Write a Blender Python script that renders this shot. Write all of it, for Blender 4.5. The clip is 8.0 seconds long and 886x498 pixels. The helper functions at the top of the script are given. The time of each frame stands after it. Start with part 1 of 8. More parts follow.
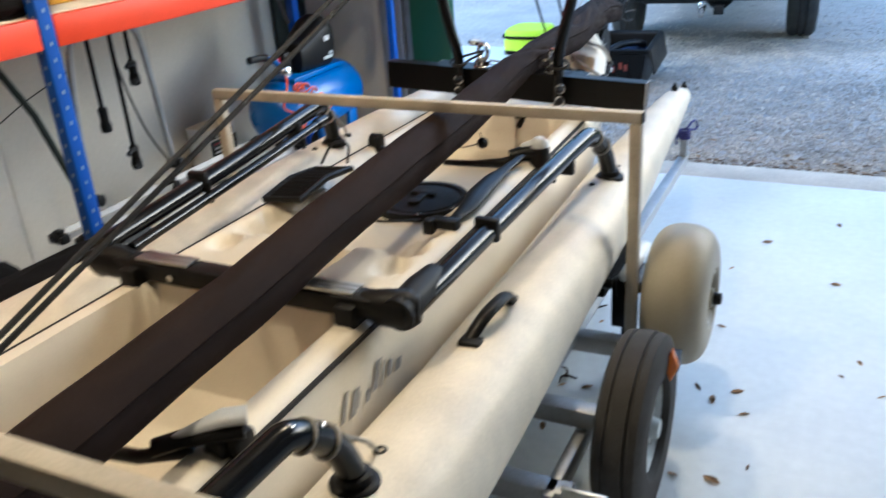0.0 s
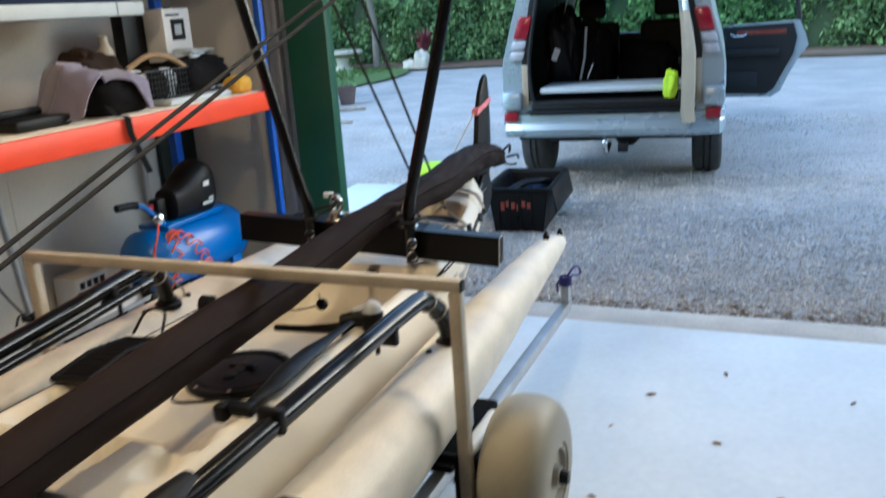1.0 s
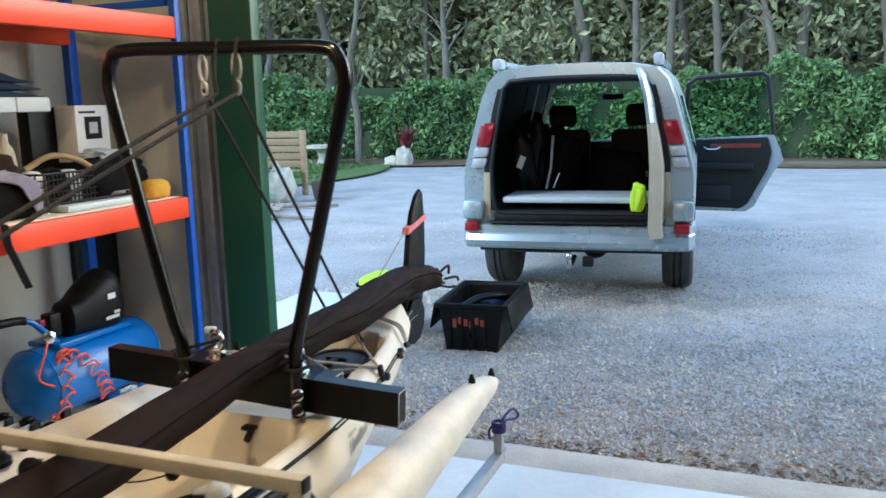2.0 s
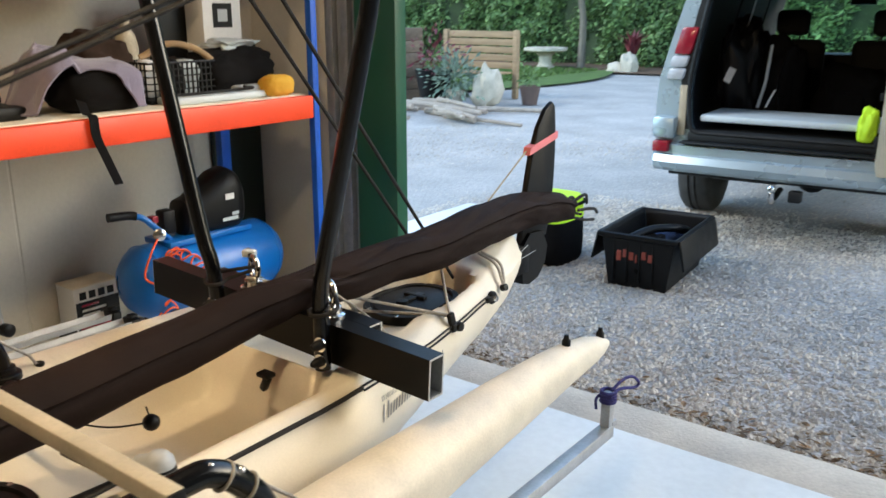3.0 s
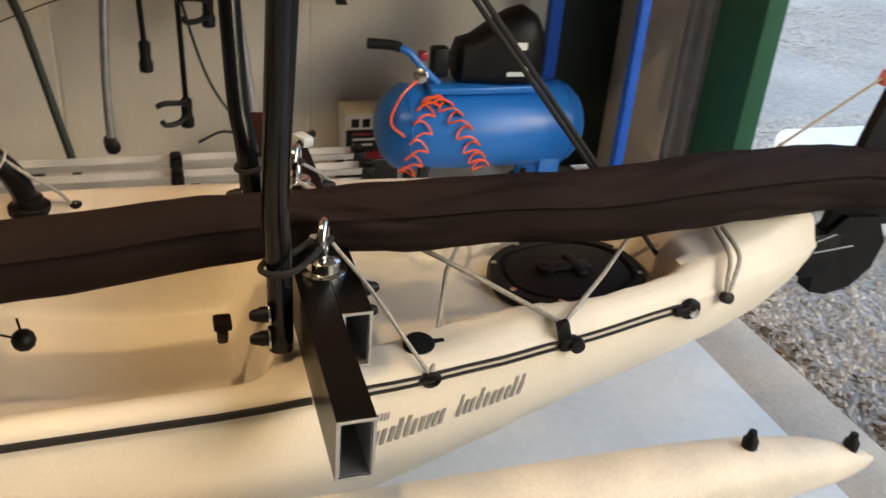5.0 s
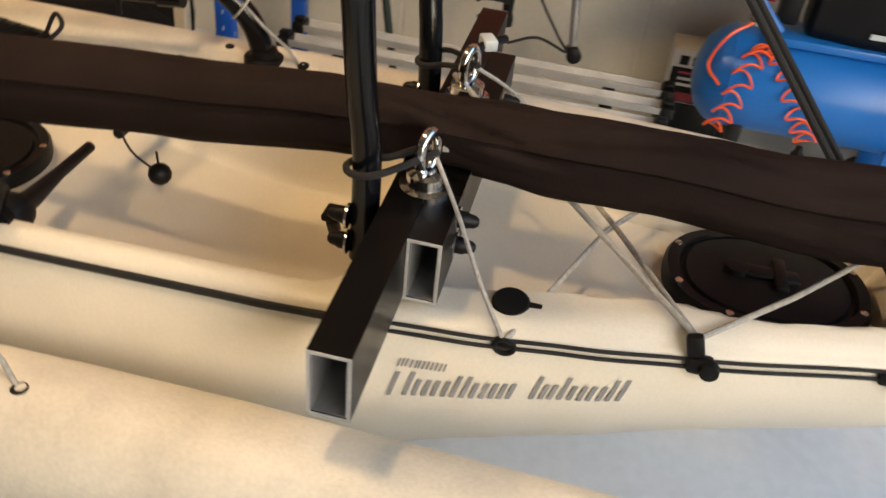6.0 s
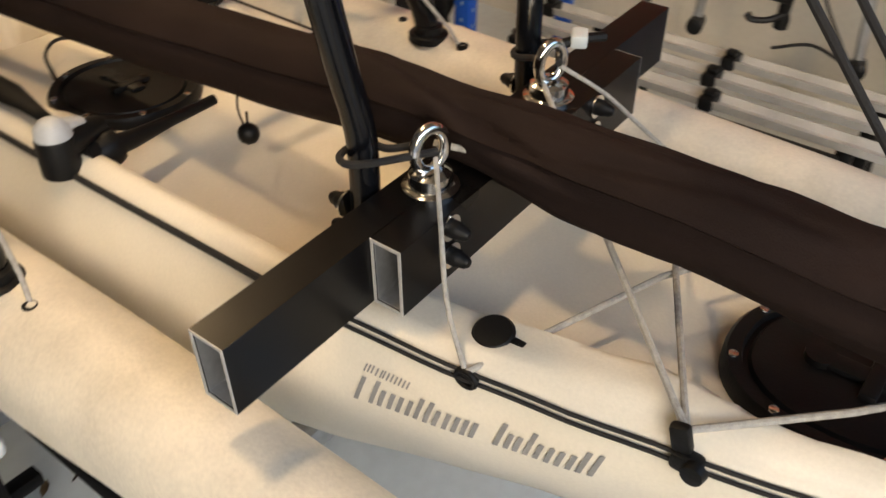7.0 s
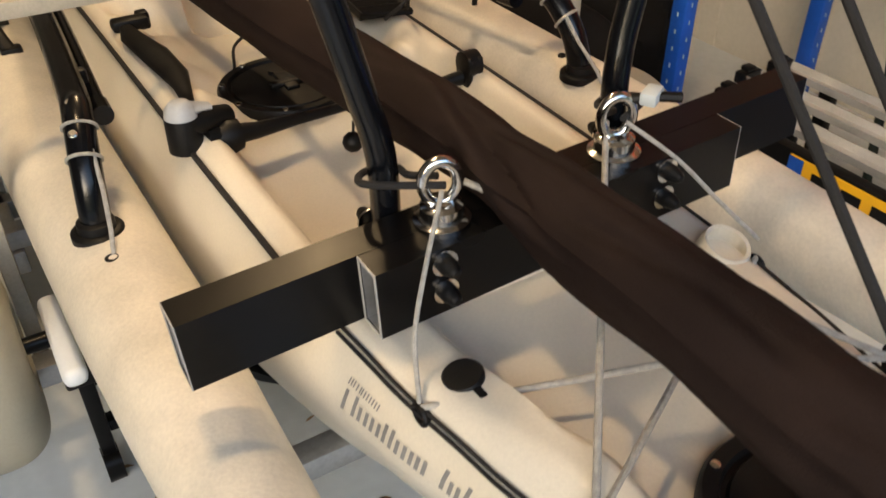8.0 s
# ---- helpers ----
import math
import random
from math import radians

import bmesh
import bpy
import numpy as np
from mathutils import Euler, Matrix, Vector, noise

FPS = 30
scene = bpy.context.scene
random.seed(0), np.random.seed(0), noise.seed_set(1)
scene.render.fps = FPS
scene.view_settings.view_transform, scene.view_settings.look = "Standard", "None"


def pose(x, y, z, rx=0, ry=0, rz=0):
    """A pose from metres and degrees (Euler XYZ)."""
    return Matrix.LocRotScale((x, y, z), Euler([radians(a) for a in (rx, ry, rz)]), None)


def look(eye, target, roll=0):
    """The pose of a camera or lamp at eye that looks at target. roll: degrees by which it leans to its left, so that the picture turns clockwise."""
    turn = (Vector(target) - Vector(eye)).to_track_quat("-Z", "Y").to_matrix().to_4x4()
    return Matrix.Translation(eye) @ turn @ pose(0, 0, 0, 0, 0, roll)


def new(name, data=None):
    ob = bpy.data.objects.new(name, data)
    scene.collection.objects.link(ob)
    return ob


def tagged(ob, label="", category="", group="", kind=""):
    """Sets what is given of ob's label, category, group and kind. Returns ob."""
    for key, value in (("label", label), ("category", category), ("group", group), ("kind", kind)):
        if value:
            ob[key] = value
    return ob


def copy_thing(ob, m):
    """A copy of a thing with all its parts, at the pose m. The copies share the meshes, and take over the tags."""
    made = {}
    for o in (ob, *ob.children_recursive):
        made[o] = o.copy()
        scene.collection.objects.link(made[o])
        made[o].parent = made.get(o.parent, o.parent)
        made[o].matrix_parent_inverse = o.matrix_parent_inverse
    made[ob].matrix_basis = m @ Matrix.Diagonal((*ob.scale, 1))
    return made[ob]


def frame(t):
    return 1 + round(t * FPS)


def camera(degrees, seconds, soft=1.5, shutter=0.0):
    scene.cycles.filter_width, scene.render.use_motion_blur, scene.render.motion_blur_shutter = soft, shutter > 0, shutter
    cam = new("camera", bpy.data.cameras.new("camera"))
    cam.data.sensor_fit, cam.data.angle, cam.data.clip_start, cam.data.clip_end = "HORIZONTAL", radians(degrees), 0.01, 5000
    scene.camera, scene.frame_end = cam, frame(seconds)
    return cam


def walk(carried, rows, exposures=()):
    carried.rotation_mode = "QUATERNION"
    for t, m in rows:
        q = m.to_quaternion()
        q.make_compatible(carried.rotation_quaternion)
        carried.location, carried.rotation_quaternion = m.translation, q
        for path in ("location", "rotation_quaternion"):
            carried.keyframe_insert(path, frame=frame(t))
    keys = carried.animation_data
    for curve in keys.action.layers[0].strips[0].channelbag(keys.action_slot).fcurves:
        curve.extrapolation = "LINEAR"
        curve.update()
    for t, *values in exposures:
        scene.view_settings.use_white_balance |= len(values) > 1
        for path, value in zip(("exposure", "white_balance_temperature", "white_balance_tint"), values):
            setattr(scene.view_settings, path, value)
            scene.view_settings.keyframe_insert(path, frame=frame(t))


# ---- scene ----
cam = camera(55.1, 8.0, 1.5, 0.4)
PATH = [
    (0, (0.068, 0.008, 1.445), (-0.763, 1.634, 0.631), -4.1),
    (0.5, (0.163, 0.143, 1.461), (-0.576, 1.862, 0.755), -4.6),
    (1, (0.283, 0.341, 1.468), (-0.472, 2.11, 0.919), -3.7),
    (1.2, (0.312, 0.432, 1.483), (-0.422, 2.233, 1.018), -2.6),
    (2.3, (0.396, 0.997, 1.508), (-0.346, 2.824, 1.172), -1.3),
    (2.5, (0.449, 1.122, 1.508), (-0.463, 2.859, 1.121), -0.6),
    (3, (0.457, 1.453, 1.471), (-0.711, 2.981, 0.924), -0.0),
    (3.5, (0.404, 1.727, 1.472), (-0.873, 3.134, 0.847), 0.8),
    (4, (0.41, 2.042, 1.434), (-1.066, 3.154, 0.671), 0.0),
    (4.5, (0.369, 2.335, 1.411), (-1.257, 3.078, 0.513), 0.9),
    (5, (0.211, 2.561, 1.414), (-1.456, 3.15, 0.48), 4.7),
    (5.2, (0.179, 2.629, 1.409), (-1.517, 3.024, 0.425), 3.3),
    (6.3, (-0.015, 3.058, 1.349), (-1.571, 2.623, 0.17), 6.9),
    (6.5, (-0.074, 3.134, 1.35), (-1.584, 2.565, 0.169), 4.8),
    (7, (-0.207, 3.266, 1.344), (-1.479, 2.328, 0.119), 1.6),
    (7.5, (-0.339, 3.452, 1.334), (-1.312, 2.2, 0.114), -0.3),
    (8, (-0.441, 3.464, 1.353), (-1.276, 2.086, 0.169), -0.2),
]
LIGHTING = [(0, 1.96, 5220, 5), (0.5, 1.70, 5430, 5), (1.2, 1.62, 5480, 4), (2.5, 1.76, 6000, 4), (3.2, 1.77, 6480, 7), (4, 1.70, 6850, 10), (5, 1.58, 7150, 10), (6.5, 1.60, 6850, 10), (8, 1.62, 6900, 10)]
walk(cam, [(t, look(eye, target, roll)) for t, eye, target, roll in PATH], LIGHTING)


# ---- light ----
world = bpy.data.worlds.new("dusk_sky")
scene.world = world
world.use_nodes = True
wn = world.node_tree.nodes
sky = wn.new("ShaderNodeTexSky")
sky.sky_type = "NISHITA"
sky.sun_disc = False
sky.sun_elevation = radians(14)
sky.sun_rotation = radians(40)
sky.air_density, sky.dust_density, sky.ozone_density = 1.0, 1.5, 2.0
wn["Background"].inputs["Strength"].default_value = 0.27
world.node_tree.links.new(sky.outputs[0], wn["Background"].inputs[0])
sun = new("sun", bpy.data.lights.new("sun", "SUN"))
sun.data.energy, sun.data.angle, sun.data.color = 0.75, radians(30), (1.0, 0.96, 0.92)
sun.matrix_world = pose(0, 0, 20, 52, 0, -40)


def ceiling_lamp(x, y, z, watts, colour):
    lamp = new("batten_light", bpy.data.lights.new("batten_light", "POINT"))
    lamp.data.shadow_soft_size = 0.07
    lamp.data.energy, lamp.data.color = watts, colour
    lamp.location = (x, y, z - 0.06)


LAMPS = ((-1.30, 0.90, 2.56, 21, (1.0, 0.71, 0.40)), (-0.50, 2.26, 2.56, 17, (1.0, 0.72, 0.42)))
for place in LAMPS:
    ceiling_lamp(*place)


# ---- materials ----
def material(name, rgb, rough=0.5, metal=0.0, var=0.25, scale=6.0, fine=90.0, bump=0.1, spec=0.5, tint=None, stretch=(1, 1, 1), each=0.0, sheen=0.0):
    """A procedural surface: broad stains, fine grain, varied roughness and relief."""
    mat = bpy.data.materials.new(name)
    mat.use_nodes = True
    nt = mat.node_tree
    n, link = nt.nodes, nt.links.new
    b = n["Principled BSDF"]
    b.inputs["Metallic"].default_value = metal
    b.inputs["Specular IOR Level"].default_value = spec
    if sheen:
        b.inputs["Sheen Weight"].default_value = sheen
    co = n.new("ShaderNodeTexCoord")
    mp = n.new("ShaderNodeMapping")
    mp.inputs["Scale"].default_value = stretch
    link(co.outputs["Object"], mp.inputs["Vector"])
    broad = n.new("ShaderNodeTexNoise")
    broad.inputs["Scale"].default_value, broad.inputs["Detail"].default_value = scale, 6
    grain = n.new("ShaderNodeTexNoise")
    grain.inputs["Scale"].default_value, grain.inputs["Detail"].default_value = fine, 4
    for t in (broad, grain):
        link(mp.outputs[0], t.inputs["Vector"])
    ramp = n.new("ShaderNodeValToRGB")
    dark = [c * (1 - var) for c in rgb]
    light = [min(1, c * (1 + var * 0.6)) for c in (tint or rgb)]
    ramp.color_ramp.elements[0].position, ramp.color_ramp.elements[0].color = 0.32, (*dark, 1)
    ramp.color_ramp.elements[1].position, ramp.color_ramp.elements[1].color = 0.68, (*light, 1)
    mix = n.new("ShaderNodeMath")
    mix.operation, mix.inputs[1].default_value, mix.inputs[2].default_value = "MULTIPLY_ADD", 0.35, 0.0
    link(grain.outputs["Fac"], mix.inputs[0])
    add = n.new("ShaderNodeMath")
    add.operation, add.inputs[1].default_value = "MULTIPLY_ADD", 0.65
    link(broad.outputs["Fac"], add.inputs[0])
    link(mix.outputs[0], add.inputs[2])
    link(add.outputs[0], ramp.inputs[0])
    out = ramp.outputs[0]
    if each:
        info = n.new("ShaderNodeObjectInfo")
        hsv = n.new("ShaderNodeHueSaturation")
        mr = n.new("ShaderNodeMapRange")
        mr.inputs["To Min"].default_value, mr.inputs["To Max"].default_value = 1 - each, 1 + each
        link(info.outputs["Random"], mr.inputs["Value"])
        link(mr.outputs[0], hsv.inputs["Value"])
        link(out, hsv.inputs["Color"])
        out = hsv.outputs[0]
    link(out, b.inputs["Base Color"])
    rr = n.new("ShaderNodeMapRange")
    rr.inputs["To Min"].default_value, rr.inputs["To Max"].default_value = max(0.02, rough - 0.1), min(1, rough + 0.12)
    link(broad.outputs["Fac"], rr.inputs["Value"])
    link(rr.outputs[0], b.inputs["Roughness"])
    if bump:
        bp = n.new("ShaderNodeBump")
        bp.inputs["Strength"].default_value, bp.inputs["Distance"].default_value = bump, 0.01
        link(grain.outputs["Fac"], bp.inputs["Height"])
        link(bp.outputs[0], b.inputs["Normal"])
    return mat


def islands(mat, spread):
    """Lets every loose piece of a joined mesh take its own shade."""
    nt = mat.node_tree
    b = nt.nodes["Principled BSDF"]
    src = b.inputs["Base Color"].links[0].from_socket
    geo, hsv, mr = nt.nodes.new("ShaderNodeNewGeometry"), nt.nodes.new("ShaderNodeHueSaturation"), nt.nodes.new("ShaderNodeMapRange")
    mr.inputs["To Min"].default_value, mr.inputs["To Max"].default_value = 1 - spread, 1 + spread
    nt.links.new(geo.outputs["Random Per Island"], mr.inputs["Value"])
    nt.links.new(mr.outputs[0], hsv.inputs["Value"])
    nt.links.new(src, hsv.inputs["Color"])
    nt.links.new(hsv.outputs[0], b.inputs["Base Color"])
    return mat


def wrinkled(mat, scale, depth, stretch=(1, 1, 1)):
    """Adds soft creases to a cloth."""
    nt = mat.node_tree
    b = nt.nodes["Principled BSDF"]
    src = b.inputs["Normal"].links[0].from_socket
    co, mp = nt.nodes.new("ShaderNodeTexCoord"), nt.nodes.new("ShaderNodeMapping")
    mp.inputs["Scale"].default_value = stretch
    tex, bp = nt.nodes.new("ShaderNodeTexNoise"), nt.nodes.new("ShaderNodeBump")
    tex.noise_type = "RIDGED_MULTIFRACTAL"
    tex.inputs["Scale"].default_value, tex.inputs["Detail"].default_value, tex.inputs["Distortion"].default_value = scale, 2.5, 0.7
    bp.inputs["Strength"].default_value, bp.inputs["Distance"].default_value = 0.6, depth
    nt.links.new(co.outputs["Object"], mp.inputs["Vector"])
    nt.links.new(mp.outputs[0], tex.inputs["Vector"])
    nt.links.new(tex.outputs["Fac"], bp.inputs["Height"])
    nt.links.new(src, bp.inputs["Normal"])
    nt.links.new(bp.outputs[0], b.inputs["Normal"])
    return mat


def glass_material(name, rgb, rough=0.02):
    mat = bpy.data.materials.new(name)
    mat.use_nodes = True
    b = mat.node_tree.nodes["Principled BSDF"]
    b.inputs["Base Color"].default_value = (*rgb, 1)
    b.inputs["Roughness"].default_value = rough
    b.inputs["Transmission Weight"].default_value = 1
    b.inputs["IOR"].default_value = 1.1
    return mat


CREAM = material("cream_polyethylene", (0.74, 0.675, 0.555), 0.42, var=0.10, scale=5, fine=220, bump=0.05)
CREAM_WORN = material("cream_polyethylene_marked", (0.74, 0.675, 0.555), 0.45, var=0.18, scale=11, fine=170, bump=0.09)
SAIL = material("dark_brown_canvas", (0.0190, 0.0122, 0.0106), 0.72, var=0.35, scale=7, fine=500, bump=0.2, spec=0.07)
wrinkled(SAIL, 4.5, 0.010, (1.6, 0.9, 1.6))
BLACK_PAINT = material("black_powder_coat", (0.0038, 0.0034, 0.0034), 0.30, var=0.3, scale=9, fine=400, bump=0.03, spec=0.18)
BLACK_PLASTIC = material("black_plastic", (0.005, 0.005, 0.0054), 0.45, var=0.25, scale=12, fine=300, bump=0.08, spec=0.22)
BLACK_GLOSS = material("black_anodised_tube", (0.003, 0.0034, 0.0046), 0.2, var=0.2, scale=10, fine=200, bump=0.02, spec=0.36)
ALU = material("cut_aluminium", (0.62, 0.62, 0.60), 0.35, 1.0, var=0.15, scale=20, fine=300, bump=0.05)
CHROME = material("stainless_steel", (0.72, 0.71, 0.69), 0.14, 1.0, var=0.1, scale=20, fine=200, bump=0.02)
RAIL_ALU = material("oxidised_aluminium", (0.50, 0.49, 0.47), 0.6, 0.35, var=0.2, scale=14, fine=200, bump=0.05)
GALV = material("galvanised_steel", (0.44, 0.45, 0.46), 0.46, 0.85, var=0.22, scale=18, fine=120, bump=0.05)
FRAME_PAINT = material("weathered_beige_steel", (0.45, 0.40, 0.31), 0.55, var=0.22, scale=14, fine=150, bump=0.1)
ROPE_GREY = material("grey_cord", (0.42, 0.40, 0.36), 0.85, var=0.35, scale=120, fine=700, bump=0.4)
ROPE_BLACK = material("black_cord", (0.012, 0.011, 0.011), 0.8, var=0.3, scale=120, fine=700, bump=0.4)
ROPE_PURPLE = material("navy_purple_cord", (0.035, 0.03, 0.16), 0.8, var=0.3, scale=120, fine=700, bump=0.4)
ORANGE_PAINT = material("orange_shelf_paint", (0.80, 0.060, 0.012), 0.42, var=0.12, scale=6, fine=120, bump=0.03)
BLUE_PAINT = material("blue_rack_paint", (0.010, 0.085, 0.45), 0.45, var=0.15, scale=8, fine=120, bump=0.03, spec=0.3)
CHIPBOARD = material("pale_chipboard", (0.72, 0.64, 0.50), 0.7, var=0.2, scale=9, fine=180, bump=0.2)
WALL_PAINT = material("grey_beige_wall_sheet", (0.64, 0.595, 0.51), 0.55, var=0.10, scale=2.2, fine=60, bump=0.04)
GREEN_PAINT = material("dark_green_door_trim", (0.012, 0.078, 0.040), 0.4, var=0.14, scale=5, fine=90, bump=0.03)
DARK_GREEN = material("dark_green_sheet", (0.006, 0.016, 0.011), 0.6, var=0.3, scale=5, fine=90, bump=0.05)
FLOOR_PAINT = material("white_floor_paint", (0.69, 0.72, 0.715), 0.33, var=0.13, scale=2.0, fine=30, bump=0.06)
CONCRETE = material("pale_concrete", (0.54, 0.495, 0.42), 0.85, var=0.22, scale=5, fine=80, bump=0.3)
# dark grey for unseen surfaces, chosen to weaken the warm lamp bounce
LOW_BOUNCE_GREY = material("low_bounce_grey", (0.20, 0.195, 0.18), 0.6, var=0.1, scale=3, fine=60, bump=0.05)
BLUE_TANK = material("blue_compressor_enamel", (0.006, 0.14, 0.50), 0.3, var=0.13, scale=6, fine=120, bump=0.02)
ORANGE_HOSE = material("orange_air_hose", (0.80, 0.10, 0.02), 0.35, var=0.1, scale=20, fine=200, bump=0.02)
RUBBER = material("worn_tyre_rubber", (0.055, 0.053, 0.051), 0.8, var=0.3, scale=14, fine=200, bump=0.2, spec=0.2)
BALLOON = material("tan_balloon_tyre", (0.34, 0.31, 0.235), 0.5, var=0.1, scale=6, fine=160, bump=0.04)
AMBER = material("amber_reflector", (0.90, 0.22, 0.02), 0.2, var=0.1, scale=30, fine=300, bump=0.1)
LIME = material("hi_vis_lime_fabric", (0.56, 0.85, 0.02), 0.6, var=0.12, scale=12, fine=200, bump=0.1)
WHITE_PLASTIC = material("white_plastic", (0.78, 0.80, 0.80), 0.38, var=0.06, scale=5, fine=120, bump=0.03)
GREY_PLASTIC = material("grey_plastic", (0.42, 0.44, 0.46), 0.45, var=0.12, scale=9, fine=150, bump=0.05)
PINK = material("pink_tape", (0.72, 0.20, 0.22), 0.6, var=0.15, scale=15, fine=200, bump=0.05)
RED_INK = material("faded_red_paint", (0.30, 0.06, 0.04), 0.7, var=0.4, scale=30, fine=200, bump=0.05)
LOGO_GREY = material("grey_decal", (0.26, 0.25, 0.24), 0.5, var=0.25, scale=30, fine=200, bump=0.0)
LILAC = material("lilac_towel", (0.185, 0.162, 0.225), 0.95, var=0.22, scale=9, fine=260, bump=0.4, sheen=0.3)
BLACK_FABRIC = material("black_fabric", (0.008, 0.0075, 0.008), 0.9, var=0.35, scale=9, fine=300, bump=0.4, spec=0.1)
DARK_BROWN = material("dark_brown_cloth", (0.035, 0.022, 0.017), 0.9, var=0.35, scale=12, fine=300, bump=0.4, spec=0.1)
YELLOW_FOAM = material("mustard_fabric", (0.62, 0.34, 0.03), 0.85, var=0.15, scale=10, fine=200, bump=0.2)
NAVY = material("navy_fabric", (0.012, 0.03, 0.085), 0.85, var=0.3, scale=8, fine=250, bump=0.3)
CARD = material("printed_white_card", (0.70, 0.69, 0.68), 0.55, var=0.08, scale=9, fine=90, bump=0.02)
LIGHT_GREY = material("light_grey_panel", (0.50, 0.55, 0.57), 0.5, var=0.08, scale=6, fine=90, bump=0.03)
SILVER_CAR = material("silver_blue_car_paint", (0.38, 0.46, 0.51), 0.28, 0.45, var=0.05, scale=3, fine=60, bump=0.0)
CAR_BLACK = material("car_black_trim", (0.012, 0.013, 0.014), 0.5, var=0.2, scale=8, fine=120, bump=0.05, spec=0.3)
CAR_INSIDE = material("dark_grey_carpet", (0.020, 0.021, 0.023), 0.75, var=0.35, scale=9, fine=200, bump=0.2, spec=0.3)
CAR_BEIGE = material("beige_inner_panel", (0.40, 0.33, 0.23), 0.6, var=0.1, scale=6, fine=80, bump=0.03)
RED_LENS = material("red_lamp_lens", (0.27, 0.011, 0.024), 0.15, var=0.2, scale=25, fine=150, bump=0.05)
CLEAR_LENS = material("grey_lamp_lens", (0.42, 0.43, 0.46), 0.15, var=0.2, scale=25, fine=150, bump=0.05)
CAR_GLASS = glass_material("green_tint_glass", (0.62, 0.78, 0.72))
PLATE_YELLOW = material("yellow_plate", (0.85, 0.46, 0.02), 0.35, var=0.06, scale=9, fine=90, bump=0.0)
ZINC = material("dull_zinc", (0.42, 0.42, 0.41), 0.55, var=0.2, scale=20, fine=200, bump=0.05, metal=0.6)
LEAF = material("hedge_leaf", (0.10, 0.185, 0.045), 0.6, var=0.45, scale=2, fine=30, bump=0.0, tint=(0.15, 0.24, 0.08))
LEAF_DARK = material("conifer_leaf", (0.20, 0.215, 0.085), 0.75, var=0.35, scale=2, fine=30, bump=0.0, tint=(0.32, 0.31, 0.16))
# near-black green that paints the shade in the hedge's gaps
HEDGE_SHADE = material("hedge_gap_shade", (0.035, 0.055, 0.020), 0.9, var=0.45, scale=3, fine=30, bump=0.3)
LEAF_RED = material("burgundy_leaf", (0.15, 0.028, 0.035), 0.5, var=0.4, scale=6, fine=60, bump=0.0)
LEAF_SILVER = material("grey_green_leaf", (0.16, 0.22, 0.16), 0.6, var=0.3, scale=6, fine=60, bump=0.0)
BARK = material("pale_bark", (0.17, 0.145, 0.11), 0.9, var=0.4, scale=5, fine=40, bump=0.6, stretch=(4, 4, 0.6))
SOIL = material("leaf_litter", (0.14, 0.085, 0.05), 0.95, var=0.45, scale=4, fine=60, bump=0.5)
GRASS_GREEN = material("lawn_grass", (0.09, 0.15, 0.03), 0.9, var=0.4, scale=3, fine=60, bump=0.5)
STONE = material("pale_cast_stone", (0.52, 0.46, 0.36), 0.85, var=0.25, scale=7, fine=90, bump=0.4)
OLD_WOOD = material("weathered_timber", (0.17, 0.125, 0.085), 0.85, var=0.4, scale=4, fine=60, bump=0.4, stretch=(0.5, 3, 6), each=0.25)
TAN_WOOD = material("tan_timber", (0.36, 0.24, 0.13), 0.75, var=0.3, scale=4, fine=60, bump=0.3, stretch=(0.6, 3, 6))
DRIFTWOOD = material("bleached_driftwood", (0.37, 0.31, 0.25), 0.9, var=0.4, scale=6, fine=80, bump=0.5, stretch=(0.5, 3, 5))
DRY_LEAF = material("dry_brown_leaf", (0.36, 0.22, 0.11), 0.8, var=0.45, scale=40, fine=200, bump=0.3, each=0.4)
for foliage in (LEAF, LEAF_DARK, LEAF_RED, LEAF_SILVER):
    islands(foliage, 0.45)


def gravel_material():
    mat = material("grey_gravel_bed", (0.42, 0.40, 0.375), 0.9, var=0.25, scale=1.4, fine=70, bump=0.4)
    nt = mat.node_tree
    b = nt.nodes["Principled BSDF"]
    src = b.inputs["Base Color"].links[0].from_socket
    co = nt.nodes.new("ShaderNodeTexCoord")
    cells = nt.nodes.new("ShaderNodeTexVoronoi")
    cells.inputs["Scale"].default_value = 55
    nt.links.new(co.outputs["Object"], cells.inputs["Vector"])
    grey = nt.nodes.new("ShaderNodeRGBToBW")
    nt.links.new(cells.outputs["Color"], grey.inputs[0])
    mr = nt.nodes.new("ShaderNodeMapRange")
    mr.inputs["To Min"].default_value, mr.inputs["To Max"].default_value = 0.80, 1.16
    nt.links.new(grey.outputs[0], mr.inputs["Value"])
    hsv = nt.nodes.new("ShaderNodeHueSaturation")
    nt.links.new(mr.outputs[0], hsv.inputs["Value"])
    nt.links.new(src, hsv.inputs["Color"])
    nt.links.new(hsv.outputs[0], b.inputs["Base Color"])
    bp = nt.nodes.new("ShaderNodeBump")
    bp.inputs["Strength"].default_value, bp.inputs["Distance"].default_value = 0.8, 0.012
    bp.invert = True
    nt.links.new(cells.outputs["Distance"], bp.inputs["Height"])
    nt.links.new(bp.outputs[0], b.inputs["Normal"])
    return mat


GRAVEL = gravel_material()
PEBBLE = islands(material("gravel_stone", (0.47, 0.445, 0.41), 0.85, var=0.3, scale=5, fine=300, bump=0.1, tint=(0.54, 0.48, 0.40)), 0.20)


# ---- builders ----
def thing(name, at, label, category, group="", kind=""):
    ob = new(name)
    ob.location = at
    ob.empty_display_size = 0.1
    return tagged(ob, label, category, group, kind)


def origin(ob):
    p = Vector(ob.location)
    while ob.parent:
        ob = ob.parent
        p += ob.location
    return p


